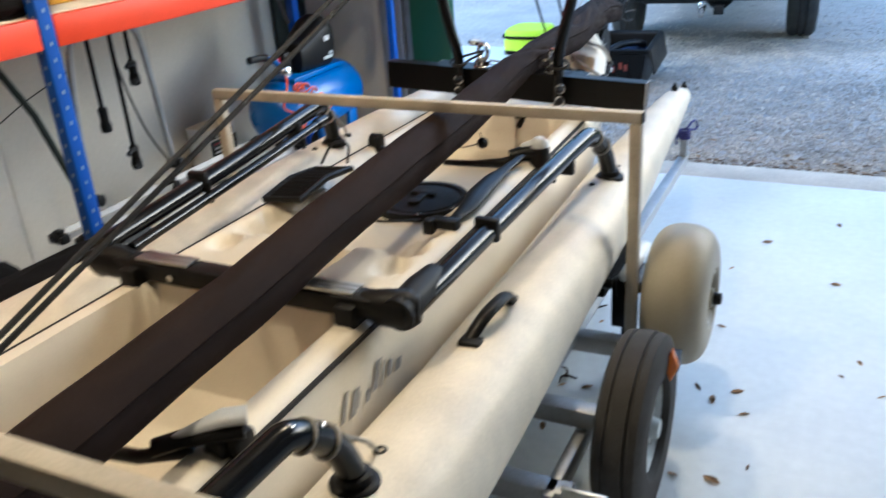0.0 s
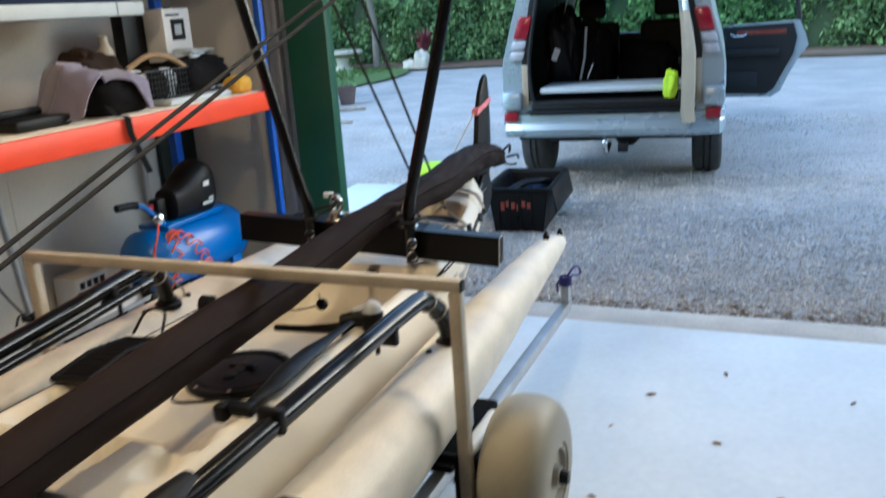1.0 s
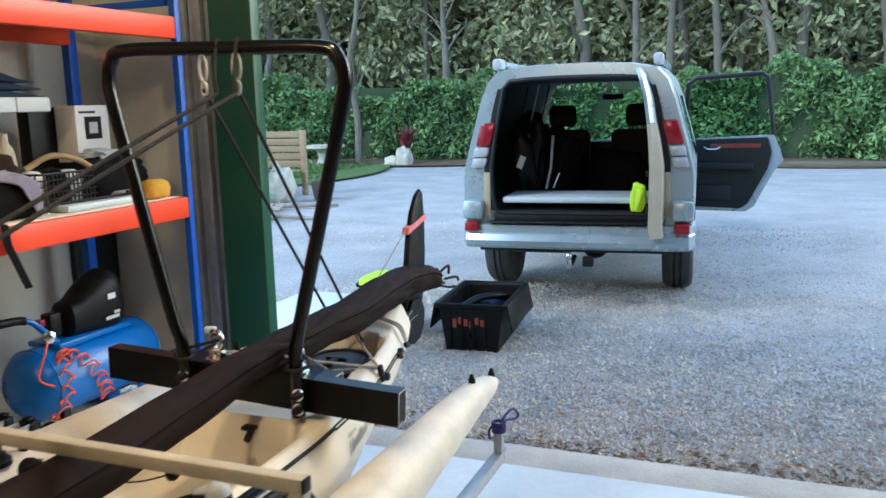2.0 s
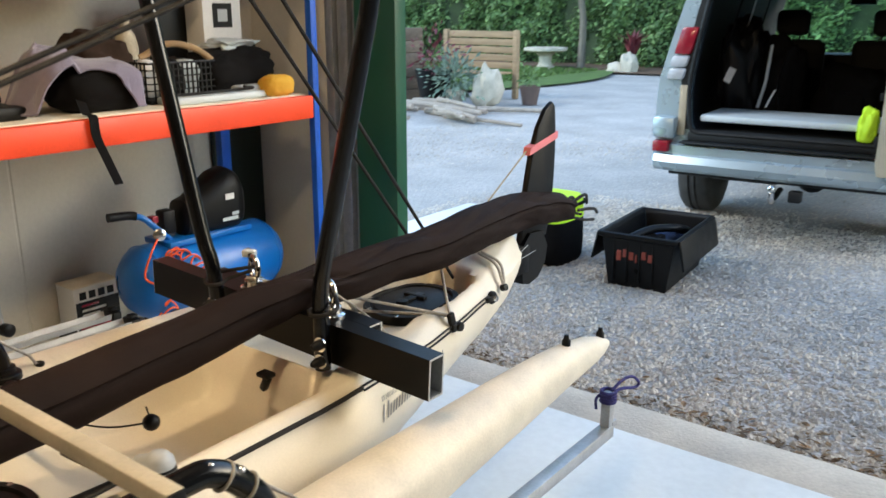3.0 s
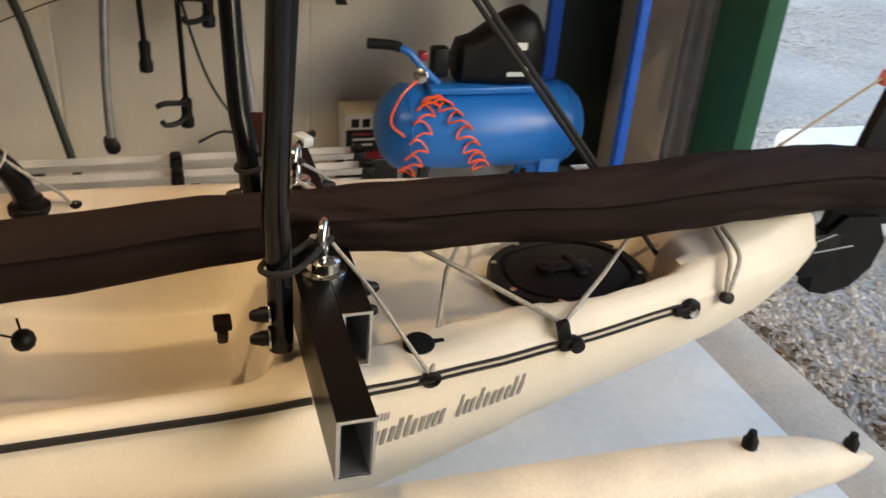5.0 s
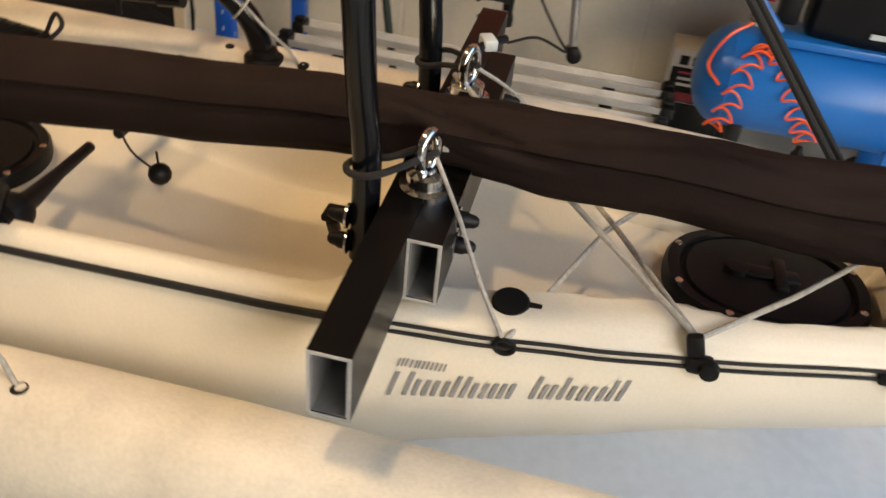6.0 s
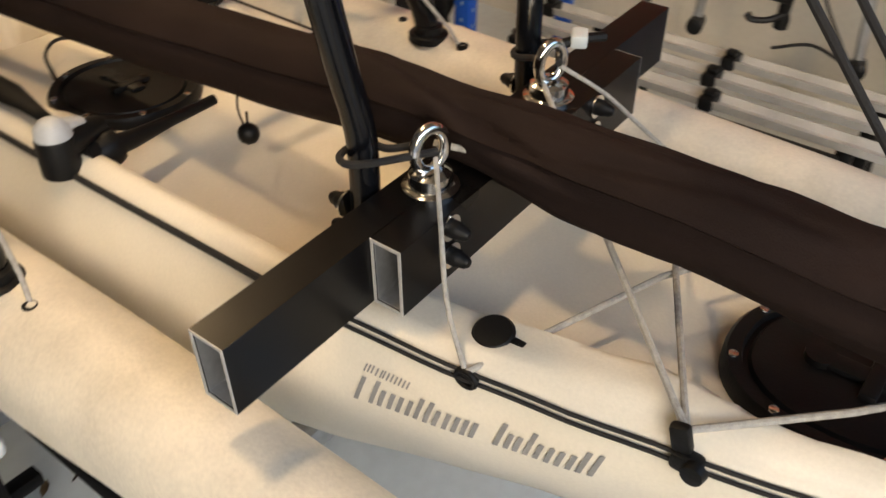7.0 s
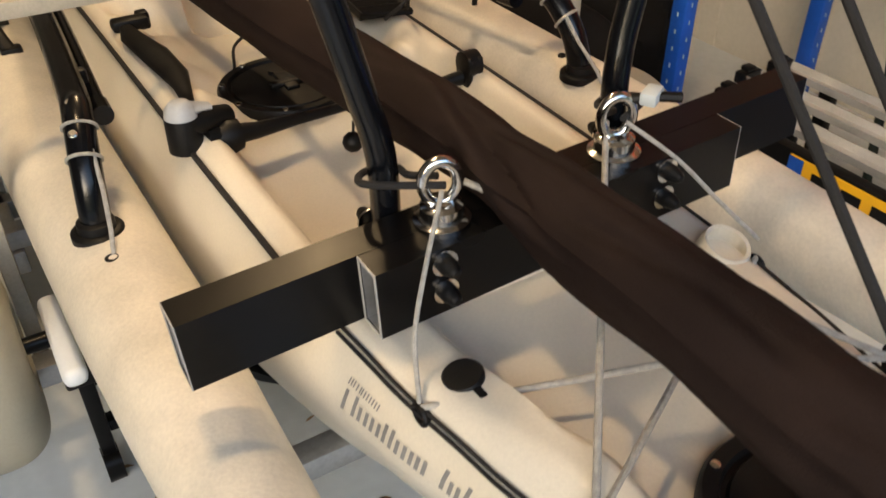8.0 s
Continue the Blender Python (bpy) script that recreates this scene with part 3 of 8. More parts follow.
def arm_tubes(parent, side, y0, y1, dz):
    """A folded outrigger arm: two black tubes that bend down into the float."""
    k = 1.0 if side > 0 else 0.965
    x0 = CX + side * 0.412 * k
    bm = bm_new()
    z = 0.722 + dz
    inner = CX + side * 0.385 * k
    path = curve_pts([(inner, y0, z - 0.018), (x0, (y0 + y1) / 2, z + 0.012), (CX + side * 0.438 * k, y1 - 0.16, z + 0.036), (CX + side * 0.448 * k, y1 - 0.075, z + 0.032), (CX + side * 0.462 * k, y1 - 0.015, z - 0.02), (CX + side * 0.470 * k, y1 + 0.010, z - 0.075), (CX + side * 0.474 * k, y1 + 0.015, 0.600 + dz)], 7)
    sweep(bm, path, 0.0235, 14)
    tube = part("arm_tube", bm, BLACK_GLOSS, parent, "glossy black aluminium arm")
    bm = bm_new()
    sweep(bm, [(inner - side * 0.035, y0 + 0.05, z - 0.040), (x0 - side * 0.034, (y0 + y1) / 2, z - 0.016), (CX + side * 0.404 * k, y1 - 0.15, z + 0.004)], 0.013, 12)
    sweep(bm, [(CX + side * 0.4045 * k, y1 - 0.165, z + 0.003), (CX + side * 0.406 * k, y1 - 0.115, z + 0.006)], [0.018, 0.017], 12)
    part("brace_tube", bm, BLACK_GLOSS, parent, "thin black brace tube")
    for yy in (y0 + 0.35, y1 - 0.25):
        bm = bm_new()
        bx = x0 + side * 0.055 * (yy - (y0 + y1) / 2)
        box(bm, (bx - 0.030, yy - 0.012, z - 0.020), (bx + 0.027, yy + 0.012, z + 0.036), 0.008)
        rod(bm, (bx - side * 0.03, yy, z - 0.045), (bx - side * 0.028, yy, z + 0.01), 0.006, 8)
        part("clip", bm, BLACK_PLASTIC, parent, "black plastic clip")
    for yy, xx, zz in ((y1 - 0.085, 0.452, 0.056), (y1 - 0.035, 0.464, 0.030)):
        bm = bm_new()
        spin(bm, (CX + side * xx * k, yy, z + zz - 0.006), (side * 0.15, 0.5, 1), ((0, 0.008), (0.005, 0.008), (0.008, 0.005), (0.008, 0)), 10)
        part("rivet", bm, CHROME, parent, "bright steel rivet")
    bm = bm_new()
    for yy, xx, zz in ((y1 - 0.060, 0.451, 0.022), (y1 - 0.022, 0.4605, -0.012)):
        spin(bm, (CX + side * xx * k, yy, z + zz), (side * 0.2, 0.72, -0.62), ((-0.003, 0.0245), (-0.0015, 0.0278), (0.0015, 0.0278), (0.003, 0.0245), (-0.003, 0.0245)), 16)
    sweep(bm, [(CX + side * 0.447 * k, y1 - 0.018, z + 0.008), (CX + side * 0.452 * k, y1 + 0.030, z - 0.04), (CX + side * 0.462 * k, y1 + 0.078, 0.640 + dz), (CX + side * 0.470 * k, y1 + 0.098, 0.606 + dz)], 0.0036, 8)
    part("lashing", bm, ROPE_GREY, parent, "pale grey lashing cord")
    return tube


def pull_handle(parent, x, y, z):
    bm = bm_new()
    sweep(bm, curve_pts([(x - 0.02, y - 0.10, z - 0.004), (x - 0.004, y - 0.05, z + 0.03), (x + 0.006, y, z + 0.04), (x + 0.004, y + 0.05, z + 0.03), (x - 0.01, y + 0.09, z - 0.002)], 6), 0.016, 10, True, 0.6)
    for yy in (-0.10, 0.085):
        box(bm, (x - 0.035, y + yy - 0.018, z - 0.018), (x + 0.01, y + yy + 0.018, z + 0.008), 0.006)
    return part("carry_handle", bm, BLACK_PLASTIC, parent, "black moulded carry handle")


for side, dz in ((1, 0.0), (-1, 0.035)):
    ax = -1.03 + side * 0.458
    ama = part("outrigger_float", ama_mesh(ax, dz), CREAM_WORN, kayak, "cream plastic outrigger float")
    hinge_cup(ama, CX + side * (0.474 if side > 0 else 0.457), 2.283, 0.611 + dz)
    hinge_cup(ama, CX + side * (0.474 if side > 0 else 0.457), 0.853, 0.614 + dz)
    eyelet(ama, CX + side * (0.472 if side > 0 else 0.455), 0.935, 0.610 + dz)
    eyelet(ama, CX + side * (0.472 if side > 0 else 0.455), 2.368, 0.609 + dz)
    eyelet(ama, ax + side * 0.004, 2.20, 0.610 + dz, 0.009)
    pull_handle(ama, toe(ax, 1.40) + 0.004, 1.395, 0.609 + dz)
    for yy, zz in ((3.345, 0.616), (3.545, 0.575)):
        bm = bm_new()
        spin(bm, (ax, yy, zz - 0.02 + dz), (0, 0, 1), ((0, 0.012), (0.014, 0.012), (0.020, 0.008), (0.030, 0.006), (0.032, 0)), 14)
        part("stud", bm, BLACK_PLASTIC, ama, "small black stud")
    arm_tubes(kayak, side, 1.21, 2.265, dz)
    arm_tubes(kayak, side, -0.30, 0.838, dz)

# cross bars of the arms
for y, z in ((1.215, 0.705), (-0.32, 0.705)):
    bm = bm_new()
    box(bm, (CX - 0.33, y - 0.028, z - 0.022), (CX + 0.33, y + 0.028, z + 0.022), 0.008)
    bar = part("cross_bar", bm, BLACK_PLASTIC, kayak, "black cross bar between the outrigger arms")
    for side in (-1, 1):
        bm = bm_new()
        sweep(bm, [(CX + side * 0.29, y, z), (CX + side * 0.33, y, z - 0.002), (CX + side * 0.385, y + 0.005, z), (CX + side * 0.405, y + 0.012, z)], [0.026, 0.036, 0.040, 0.026], 14)
        sweep(bm, [(CX + side * 0.375, y - 0.025, z), (CX + side * 0.378, y + 0.06, z + 0.008), (CX + side * 0.378, y + 0.13, z + 0.012)], [0.034, 0.034, 0.026], 14)
        box(bm, (CX + side * 0.27 - 0.022, y - 0.05, z - 0.065), (CX + side * 0.27 + 0.022, y + 0.03, z + 0.01), 0.008)
        part("pivot_block", bm, BLACK_PLASTIC, bar, "black plastic pivot block")
        bm = bm_new()
        for k in range(3):
            box(bm, (CX + side * 0.20 - 0.06, y - 0.022 + k * 0.016, z + 0.022), (CX + side * 0.20 + 0.08, y - 0.012 + k * 0.016, z + 0.030), 0.002)
        part("rib_plate", bm, ALU, bar, "small ribbed metal plate")
    bm = bm_new()
    spin(bm, (CX - 0.16, y - 0.03, z), (0, -1, 0), ((0, 0.008), (0.006, 0.008), (0.008, 0)), 10)
    part("bolt", bm, CHROME, bar)


def deck_plate(name, cx, cy, z, rx, ry, tilt=0.0, label="", power=2.0):
    """A screwed-down black hatch: rim, inset lid, moulded latch and screws."""
    def ring(k, h):
        out = []
        for i in range(48):
            a = 2 * math.pi * i / 48
            c, s = math.cos(a), math.sin(a)
            e = 2 / power
            yy = ry * k * math.copysign(abs(s) ** e, s)
            out.append((cx + rx * k * math.copysign(abs(c) ** e, c), cy + yy, z + h + yy * tilt))
        return out
    bm = bm_new()
    loft(bm, [ring(1.0, -0.012), ring(1.0, 0.006), ring(0.97, 0.012), ring(0.86, 0.012), ring(0.84, 0.004), ring(0.80, 0.004), ring(0.78, 0.010), ring(0.4, 0.014), ring(0.02, 0.015)])
    hatch = part(name, bm, BLACK_PLASTIC, kayak, label)
    bm = bm_new()
    box(bm, (cx - 0.014, cy - 0.045, z + 0.012), (cx + 0.014, cy + 0.045, z + 0.022), 0.004)
    box(bm, (cx - 0.038, cy + 0.006, z + 0.012), (cx + 0.038, cy + 0.026, z + 0.024), 0.004)
    spin(bm, (cx, cy - 0.045, z + 0.01), (0, 0, 1), ((0, 0.018), (0.012, 0.018), (0.014, 0)), 14)
    part("latch", bm, BLACK_PLASTIC, hatch)
    for i in range(8):
        a = 2 * math.pi * (i + 0.5) / 8
        c, s = math.cos(a), math.sin(a)
        e = 2 / power
        bm = bm_new()
        yy = ry * 0.92 * math.copysign(abs(s) ** e, s)
        spin(bm, (cx + rx * 0.92 * math.copysign(abs(c) ** e, c), cy + yy, z + 0.011 + yy * tilt), (0, 0, 1), ((0, 0.0065), (0.003, 0.006), (0.004, 0)), 8)
        part("screw", bm, CHROME, hatch, "bright steel screw")
    return hatch


deck_plate("stern_hatch", CX - 0.012, 3.246, 0.646, 0.124, 0.148, 0.03, "large black oval deck hatch with screws", 2.3)
deck_plate("round_hatch", CX + 0.03, 1.96, 0.606, 0.135, 0.135, 0.0, "round black deck hatch")

# black drain cap on the deck ridge
for side in (1, -1):
    bm = bm_new()
    if side > 0:
        spin(bm, (CX + side * 0.205, 2.896, 0.680), (0.25, 0, 1), ((-0.014, 0.024), (0.000, 0.0255), (0.004, 0.022), (0.005, 0)), 22)
        box(bm, (CX + side * 0.202 - 0.006, 2.91, 0.676), (CX + side * 0.202 + 0.006, 2.938, 0.682), 0.003)
        part("drain_cap", bm, BLACK_PLASTIC, kayak, "round black rubber drain cap")
    else:
        spin(bm, (CX - 0.222, 2.872, 0.668), (-0.05, 0.30, 0.95), ((-0.05, 0.036), (0.018, 0.035), (0.024, 0.032), (0.022, 0.027), (-0.085, 0.025), (-0.087, 0)), 26)
        part("rod_holder", bm, CREAM, kayak, "cream open rod holder mouth")

# cords along the gunwale
for side in (1, -1):
    bm = bm_new()
    pts = []
    for i in range(60):
        y = -1.2 + i * (2.72 + 1.2) / 59
        pts.append((CX + side * (lerp_table(HALF, y) + 0.006), y, lerp_table(GUN_Z, y) - 0.004))
    sweep(bm, pts, 0.0055, 6)
    part("gunwale_cord", bm, ROPE_BLACK, kayak, "black cord along the gunwale")
    for dz0, dz1 in ((0.0, 0.018), (-0.010, -0.022)):
        bm = bm_new()
        pts = []
        for i in range(24):
            y = 2.725 + i * (3.40 - 2.725) / 23
            z = 0.660 + (dz0 * (1 - i / 23) + dz1 * 0.3 * (i / 23))
            pts.append((CX + side * (hull_half(y, z) + 0.004), y, z))
        sweep(bm, pts, 0.0027, 6)
        part("rudder_line", bm, ROPE_BLACK, kayak, "thin black rudder line")
    x, y, z = CX + side * (hull_half(3.40, 0.65) + 0.004), 3.405, 0.656
    bm = bm_new()
    spin(bm, (x - side * 0.006, y, z), (side, 0, 0), ((0, 0.019), (0.009, 0.020), (0.014, 0.016), (0.016, 0)), 18)
    box(bm, (x - 0.008, y - 0.034, z - 0.009), (x + 0.010, y, z + 0.009), 0.004)
    wheel = part("line_block", bm, BLACK_PLASTIC, kayak, "black plastic line pulley")
    bm = bm_new()
    spin(bm, (x + side * 0.012, y, z), (side, 0, 0), ((0, 0.009), (0.006, 0.008), (0.007, 0)), 12)
    part("pin", bm, CHROME, wheel)
    # cleat with bungee
    x, y, z = CX + side * (hull_half(3.13, 0.66) + 0.003), 3.14, 0.672
    bm = bm_new()
    box(bm, (x - 0.010, y - 0.014, z - 0.026), (x + 0.010, y + 0.020, z - 0.002), 0.006)
    box(bm, (x - 0.008, y - 0.020, z - 0.004), (x + 0.006, y + 0.002, z + 0.030), 0.005, 2, Matrix.Rotation(0.3, 4, "X"))
    spin(bm, (x + side * 0.006, y + 0.014, z - 0.014), (side, 0, 0), ((0, 0.014), (0.010, 0.012), (0.012, 0)), 14)
    part("bungee_cleat", bm, BLACK_PLASTIC, kayak, "black plastic bungee cleat")
    # eye for the tie-down
    x, y, z = CX + side * (hull_half(2.90, 0.655) + 0.002), 2.90, 0.658
    bm = bm_new()
    ringpts = [(x + side * 0.004, y + 0.013 * math.cos(a), z - 0.004 + 0.011 * math.sin(a)) for a in (2 * math.pi * k / 14 for k in range(15))]
    sweep(bm, ringpts, 0.0035, 8)
    box(bm, (x - 0.005, y - 0.014, z - 0.006), (x + 0.004, y + 0.014, z + 0.005), 0.003)
    part("pad_eye", bm, BLACK_PLASTIC, kayak, "black pad eye")

# deck bungees in a cross
ends = {s: (CX + s * 0.212, 3.132, 0.692) for s in (1, -1)}
eyes = {s: (CX + s * 0.262, 2.90, 0.664) for s in (1, -1)}
for cord in ((ends[1], (CX, 3.022, 0.691), eyes[-1]), (ends[-1], (CX, 3.004, 0.686), eyes[1]), (ends[1], (CX + 0.10, 3.257, 0.707), (CX, 3.366, 0.735)), (ends[-1], (CX - 0.10, 3.257, 0.707), (CX - 0.01, 3.366, 0.740)),
             (ends[1], (-1.13, 2.735, 0.835)), (ends[-1], (-0.89, 2.745, 0.835))):
    bm = bm_new()
    sweep(bm, list(cord), 0.0042, 8)
    part("bungee", bm, ROPE_GREY, kayak, "grey stretched bungee cord")
bm = bm_new()
sweep(bm, curve_pts([(CX + 0.03, 3.52, 0.742), (CX + 0.10, 3.51, 0.722), (CX + 0.135, 3.49, 0.690), (CX + 0.145, 3.485, 0.672)], 6), 0.0045, 8)
sweep(bm, curve_pts([(CX + 0.03, 3.535, 0.742), (CX + 0.10, 3.53, 0.722), (CX + 0.133, 3.505, 0.690), (CX + 0.146, 3.49, 0.668)], 6), 0.0045, 8)
part("handle_cord", bm, ROPE_GREY, kayak, "short grey cord loop at the stern")
bm = bm_new()
spin(bm, (CX + 0.146, 3.487, 0.662), (0.8, 0, 0.3), ((-0.006, 0.011), (0.010, 0.011), (0.013, 0)), 12)
part("cord_stop", bm, BLACK_PLASTIC, kayak)

# swung-up rudder
bm = bm_new()
prof = [(3.80, 0.70), (3.815, 0.80), (3.835, 0.90), (3.86, 1.0), (3.90, 1.09), (3.945, 1.145), (3.985, 1.166), (4.004, 1.150), (4.012, 1.08), (4.015, 1.0), (4.012, 0.90), (4.0, 0.78), (3.97, 0.70)]
rings = []
for k, sc in ((-0.011, 0.93), (-0.008, 0.985), (0.0, 1.0), (0.008, 0.985), (0.011, 0.93)):
    rings.append([(CX - 0.004 + k, 3.9 + (y - 3.9) * sc, 0.93 + (z - 0.93) * sc) for y, z in prof])
loft(bm, rings)
rudder = part("rudder_blade", bm, BLACK_PLASTIC, kayak, "black rudder blade swung upright")
bm = bm_new()
rings = []
for k in (-0.014, 0.014):
    rings.append([(CX - 0.004 + k, 3.848 + d, z) for d, z in ((-0.010, 1.000), (0.171, 1.038), (0.171, 1.062), (-0.002, 1.026))])
loft(bm, rings)
bmesh.ops.recalc_face_normals(bm, faces=bm.faces[:])
part("band", bm, PINK, rudder, "faded pink tape band")
bm = bm_new()
head = [(3.80, 0.70), (3.84, 0.735), (3.92, 0.73), (3.955, 0.67), (3.942, 0.61), (3.900, 0.568), (3.84, 0.555), (3.80, 0.565), (3.795, 0.62)]
loft(bm, [[(CX + k, y, z) for y, z in head] for k in (-0.02, -0.018, 0.018, 0.02)])
box(bm, (CX - 0.022, 3.762, 0.600), (CX + 0.022, 3.84, 0.70), 0.008)
part("rudder_head", bm, BLACK_PLASTIC, kayak, "black rounded rudder head")
bm = bm_new()
rod(bm, (CX + 0.030, 3.77, 0.665), (CX + 0.024, 3.87, 0.67), 0.0011, 6)
rod(bm, (CX + 0.030, 3.77, 0.69), (CX + 0.024, 3.82, 0.70), 0.0011, 6)
part("rudder_pin", bm, GREY_PLASTIC, kayak)
bm = bm_new()
sweep(bm, [(CX - 0.004, 3.836, 1.013), (CX - 0.040, 3.686, 0.878), (CX - 0.076, 3.538, 0.745)], 0.0026, 6)
part("rudder_cord", bm, material("straw_cord", (0.50, 0.44, 0.30), 0.85, fine=600, scale=100), kayak, "thin straw-coloured cord from the rudder")

# model name on the side, as plain slanted bars
def decal_strip(bm, y0, y1, z0, z1, slant=0.25, n=3):
    grid = []
    for i in range(n + 1):
        row = []
        for j in range(4):
            z = z0 + (z1 - z0) * j / 3
            y = y0 + (y1 - y0) * i / n + (z - z0) * slant
            row.append(bm.verts.new((CX + hull_half(y, z) + 0.0035, y, z)))
        grid.append(row)
    for a, b in zip(grid, grid[1:]):
        for j in range(3):
            bm.faces.new((a[j], b[j], b[j + 1], a[j + 1]))


def decal_line(bm, line, y0, z0, slant, t):
    """A printed stroke of even width laid on the hull along points (along, up)."""
    pts = [Vector(p) for p in line]
    rows = []
    for i, p in enumerate(pts):
        d = (pts[min(i + 1, len(pts) - 1)] - pts[max(i - 1, 0)]).normalized()
        n = Vector((-d.y, d.x)) * t * 0.5
        row = []
        for q in (p + n, p - n):
            y, z = y0 + q.x + q.y * slant, z0 + q.y + 0.09 * q.x
            row.append(bm.verts.new((CX + hull_half(y, z) + 0.0022, y, z)))
        rows.append(row)
    for a, b in zip(rows, rows[1:]):
        bm.faces.new((a[0], b[0], b[1], a[1]))


def decal_mark(y, z, w, h, bars, t):
    """Plain slanted bars of a printed row, side by side."""
    bm = bm_new()
    for k in range(bars):
        u = t / 2 + (w - t) * (k / (bars - 1) if bars > 1 else 0.5)
        decal_line(bm, [(u, 0), (u, h * 0.5), (u, h)], y, z, 0.25, t)
    part("decal_bar", bm, LOGO_GREY, kayak, "grey printed bars on the hull")


y = 2.762
for w, bars, h in ((0.026, 2, 0.038), (0.019, 2, 0.027), (0.019, 2, 0.027), (0.019, 2, 0.036), (0.019, 2, 0.027), (0.028, 3, 0.027), (0.012, 0, 0), (0.007, 1, 0.038), (0.017, 2, 0.027), (0.007, 1, 0.038), (0.019, 2, 0.027), (0.019, 2, 0.027), (0.019, 2, 0.036)):
    if bars:
        decal_mark(y, 0.562 + 0.09 * (y - 2.762), w, h, bars, 0.0062)
    y += w + 0.0055
y = 2.771
for w, bars in ((0.012, 3), (0.004, 1), (0.006, 2), (0.008, 2), (0.008, 2), (0.008, 2)):
    decal_mark(y, 0.607, w, 0.011, bars, 0.0024)
    y += w + 0.003

# pedals, cranks, seat and small fittings in the cockpit
def pedal_crank(side, y):
    x = CX + side * (lerp_table(HALF, y) + 0.006)
    bm = bm_new()
    spin(bm, (x, y, 0.655), (0, 0, 1), ((0, 0.030), (0.055, 0.029), (0.060, 0.027), (0.062, 0)), 20)
    crank = part("crank_post", bm, BLACK_PLASTIC, kayak, "black steering crank post")
    bm = bm_new()
    spin(bm, (x, y, 0.715), (0, 0, 1), ((0, 0.0275), (0.014, 0.025), (0.024, 0.016), (0.027, 0.010), (0.027, 0)), 20)
    sweep(bm, [(x, y, 0.728), (x - side * 0.05, y - 0.010, 0.716)], [0.024, 0.012], 10, True, 0.5)
    part("crank_cap", bm, GREY_PLASTIC, crank, "grey crank cap")
    bm = bm_new()
    sweep(bm, [(x + side * 0.004, y, 0.700), (x - side * 0.03, y - 0.004, 0.699), (x - side * 0.055, y - 0.012, 0.694), (x - side * 0.082, y - 0.022, 0.688)], [0.029, 0.028, 0.022, 0.020], 14, True, 0.8)
    part("crank_handle", bm, BLACK_PLASTIC, crank)
    bm = bm_new()
    sweep(bm, [(x - side * 0.030, y - 0.06, 0.704), (x - side * 0.045, y - 0.15, 0.694), (x - side * 0.052, y - 0.22, 0.690), (x - side * 0.046, y - 0.33, 0.690), (x - side * 0.032, y - 0.43, 0.690), (x - side * 0.036, y - 0.50, 0.688)], [0.010, 0.016, 0.026, 0.030, 0.024, 0.013], 14, True, 0.42)
    box(bm, (x - side * 0.088, y - 0.545, 0.672), (x - side * 0.012, y - 0.508, 0.698), 0.008)
    box(bm, (x - side * 0.094, y - 0.56, 0.662), (x - side * 0.068, y - 0.53, 0.700), 0.006)
    part("tiller_blade", bm, BLACK_PLASTIC, crank, "flat matt black tiller blade")
    bm = bm_new()
    sweep(bm, [(x - side * 0.03, y + 0.01, 0.67), (x - side * 0.12, y + 0.0, 0.655), (x - side * 0.20, y - 0.01, 0.65), (CX, y - 0.015, 0.648)], [0.022, 0.015, 0.010, 0.009], 12)
    spin(bm, (x - side * 0.07, y + 0.004, 0.66), (side, 0, 0), ((-0.02, 0.026), (0.0, 0.032), (0.02, 0.026)), 14)
    part("link_rod", bm, BLACK_PLASTIC, crank, "black linkage rod")


pedal_crank(1, 2.19)
x, y = CX + 0.305, 0.805
bm = bm_new()
box(bm, (x - 0.022, y - 0.026, 0.640), (x + 0.022, y + 0.020, 0.700), 0.008)
crank = part("crank_post", bm, BLACK_PLASTIC, kayak, "black steering crank post")
bm = bm_new()
sweep(bm, [(x + 0.012, y + 0.008, 0.705), (x - 0.02, y - 0.015, 0.706), (x - 0.06, y - 0.048, 0.700), (x - 0.095, y - 0.076, 0.694)], [0.030, 0.030, 0.021, 0.020], 14, True, 0.55)
box(bm, (x - 0.035, y - 0.04, 0.655), (x + 0.0, y - 0.01, 0.70), 0.008)
part("crank_handle", bm, BLACK_PLASTIC, crank)
bm = bm_new()
sweep(bm, [(x + 0.016, y + 0.012, 0.722), (x - 0.012, y - 0.010, 0.724), (x - 0.05, y - 0.042, 0.713), (x - 0.075, y - 0.060, 0.705)], [0.022, 0.023, 0.013, 0.005], 14, True, 0.45)
part("crank_cap", bm, GREY_PLASTIC, crank, "grey crank cap")
bm = bm_new()
sweep(bm, [(x - 0.05, y - 0.04, 0.675), (x - 0.13, y - 0.075, 0.668), (x - 0.30, y - 0.09, 0.66)], 0.012, 10)
part("link_rod", bm, BLACK_PLASTIC, crank, "black linkage rod")
bm = bm_new()
for off in (-0.011, 0.011):
    box(bm, (CX - 0.247 + off - 0.006, 2.185, 0.600), (CX - 0.247 + off + 0.006, 2.232, 0.705), 0.010, 3)
spin(bm, (CX - 0.262, 2.208, 0.685), (1, 0, 0), ((0, 0.026), (0.030, 0.026), (0.032, 0.020), (0.032, 0)), 18)
knob = part("linkage_bracket", bm, BLACK_PLASTIC, kayak, "rounded black linkage bracket on the coaming")
bm = bm_new()
sweep(bm, [(CX - 0.24, 2.205, 0.66), (CX - 0.17, 2.20, 0.655), (CX - 0.05, 2.195, 0.650)], [0.016, 0.010, 0.009], 10)
part("link_rod", bm, BLACK_PLASTIC, knob, "black linkage rod")
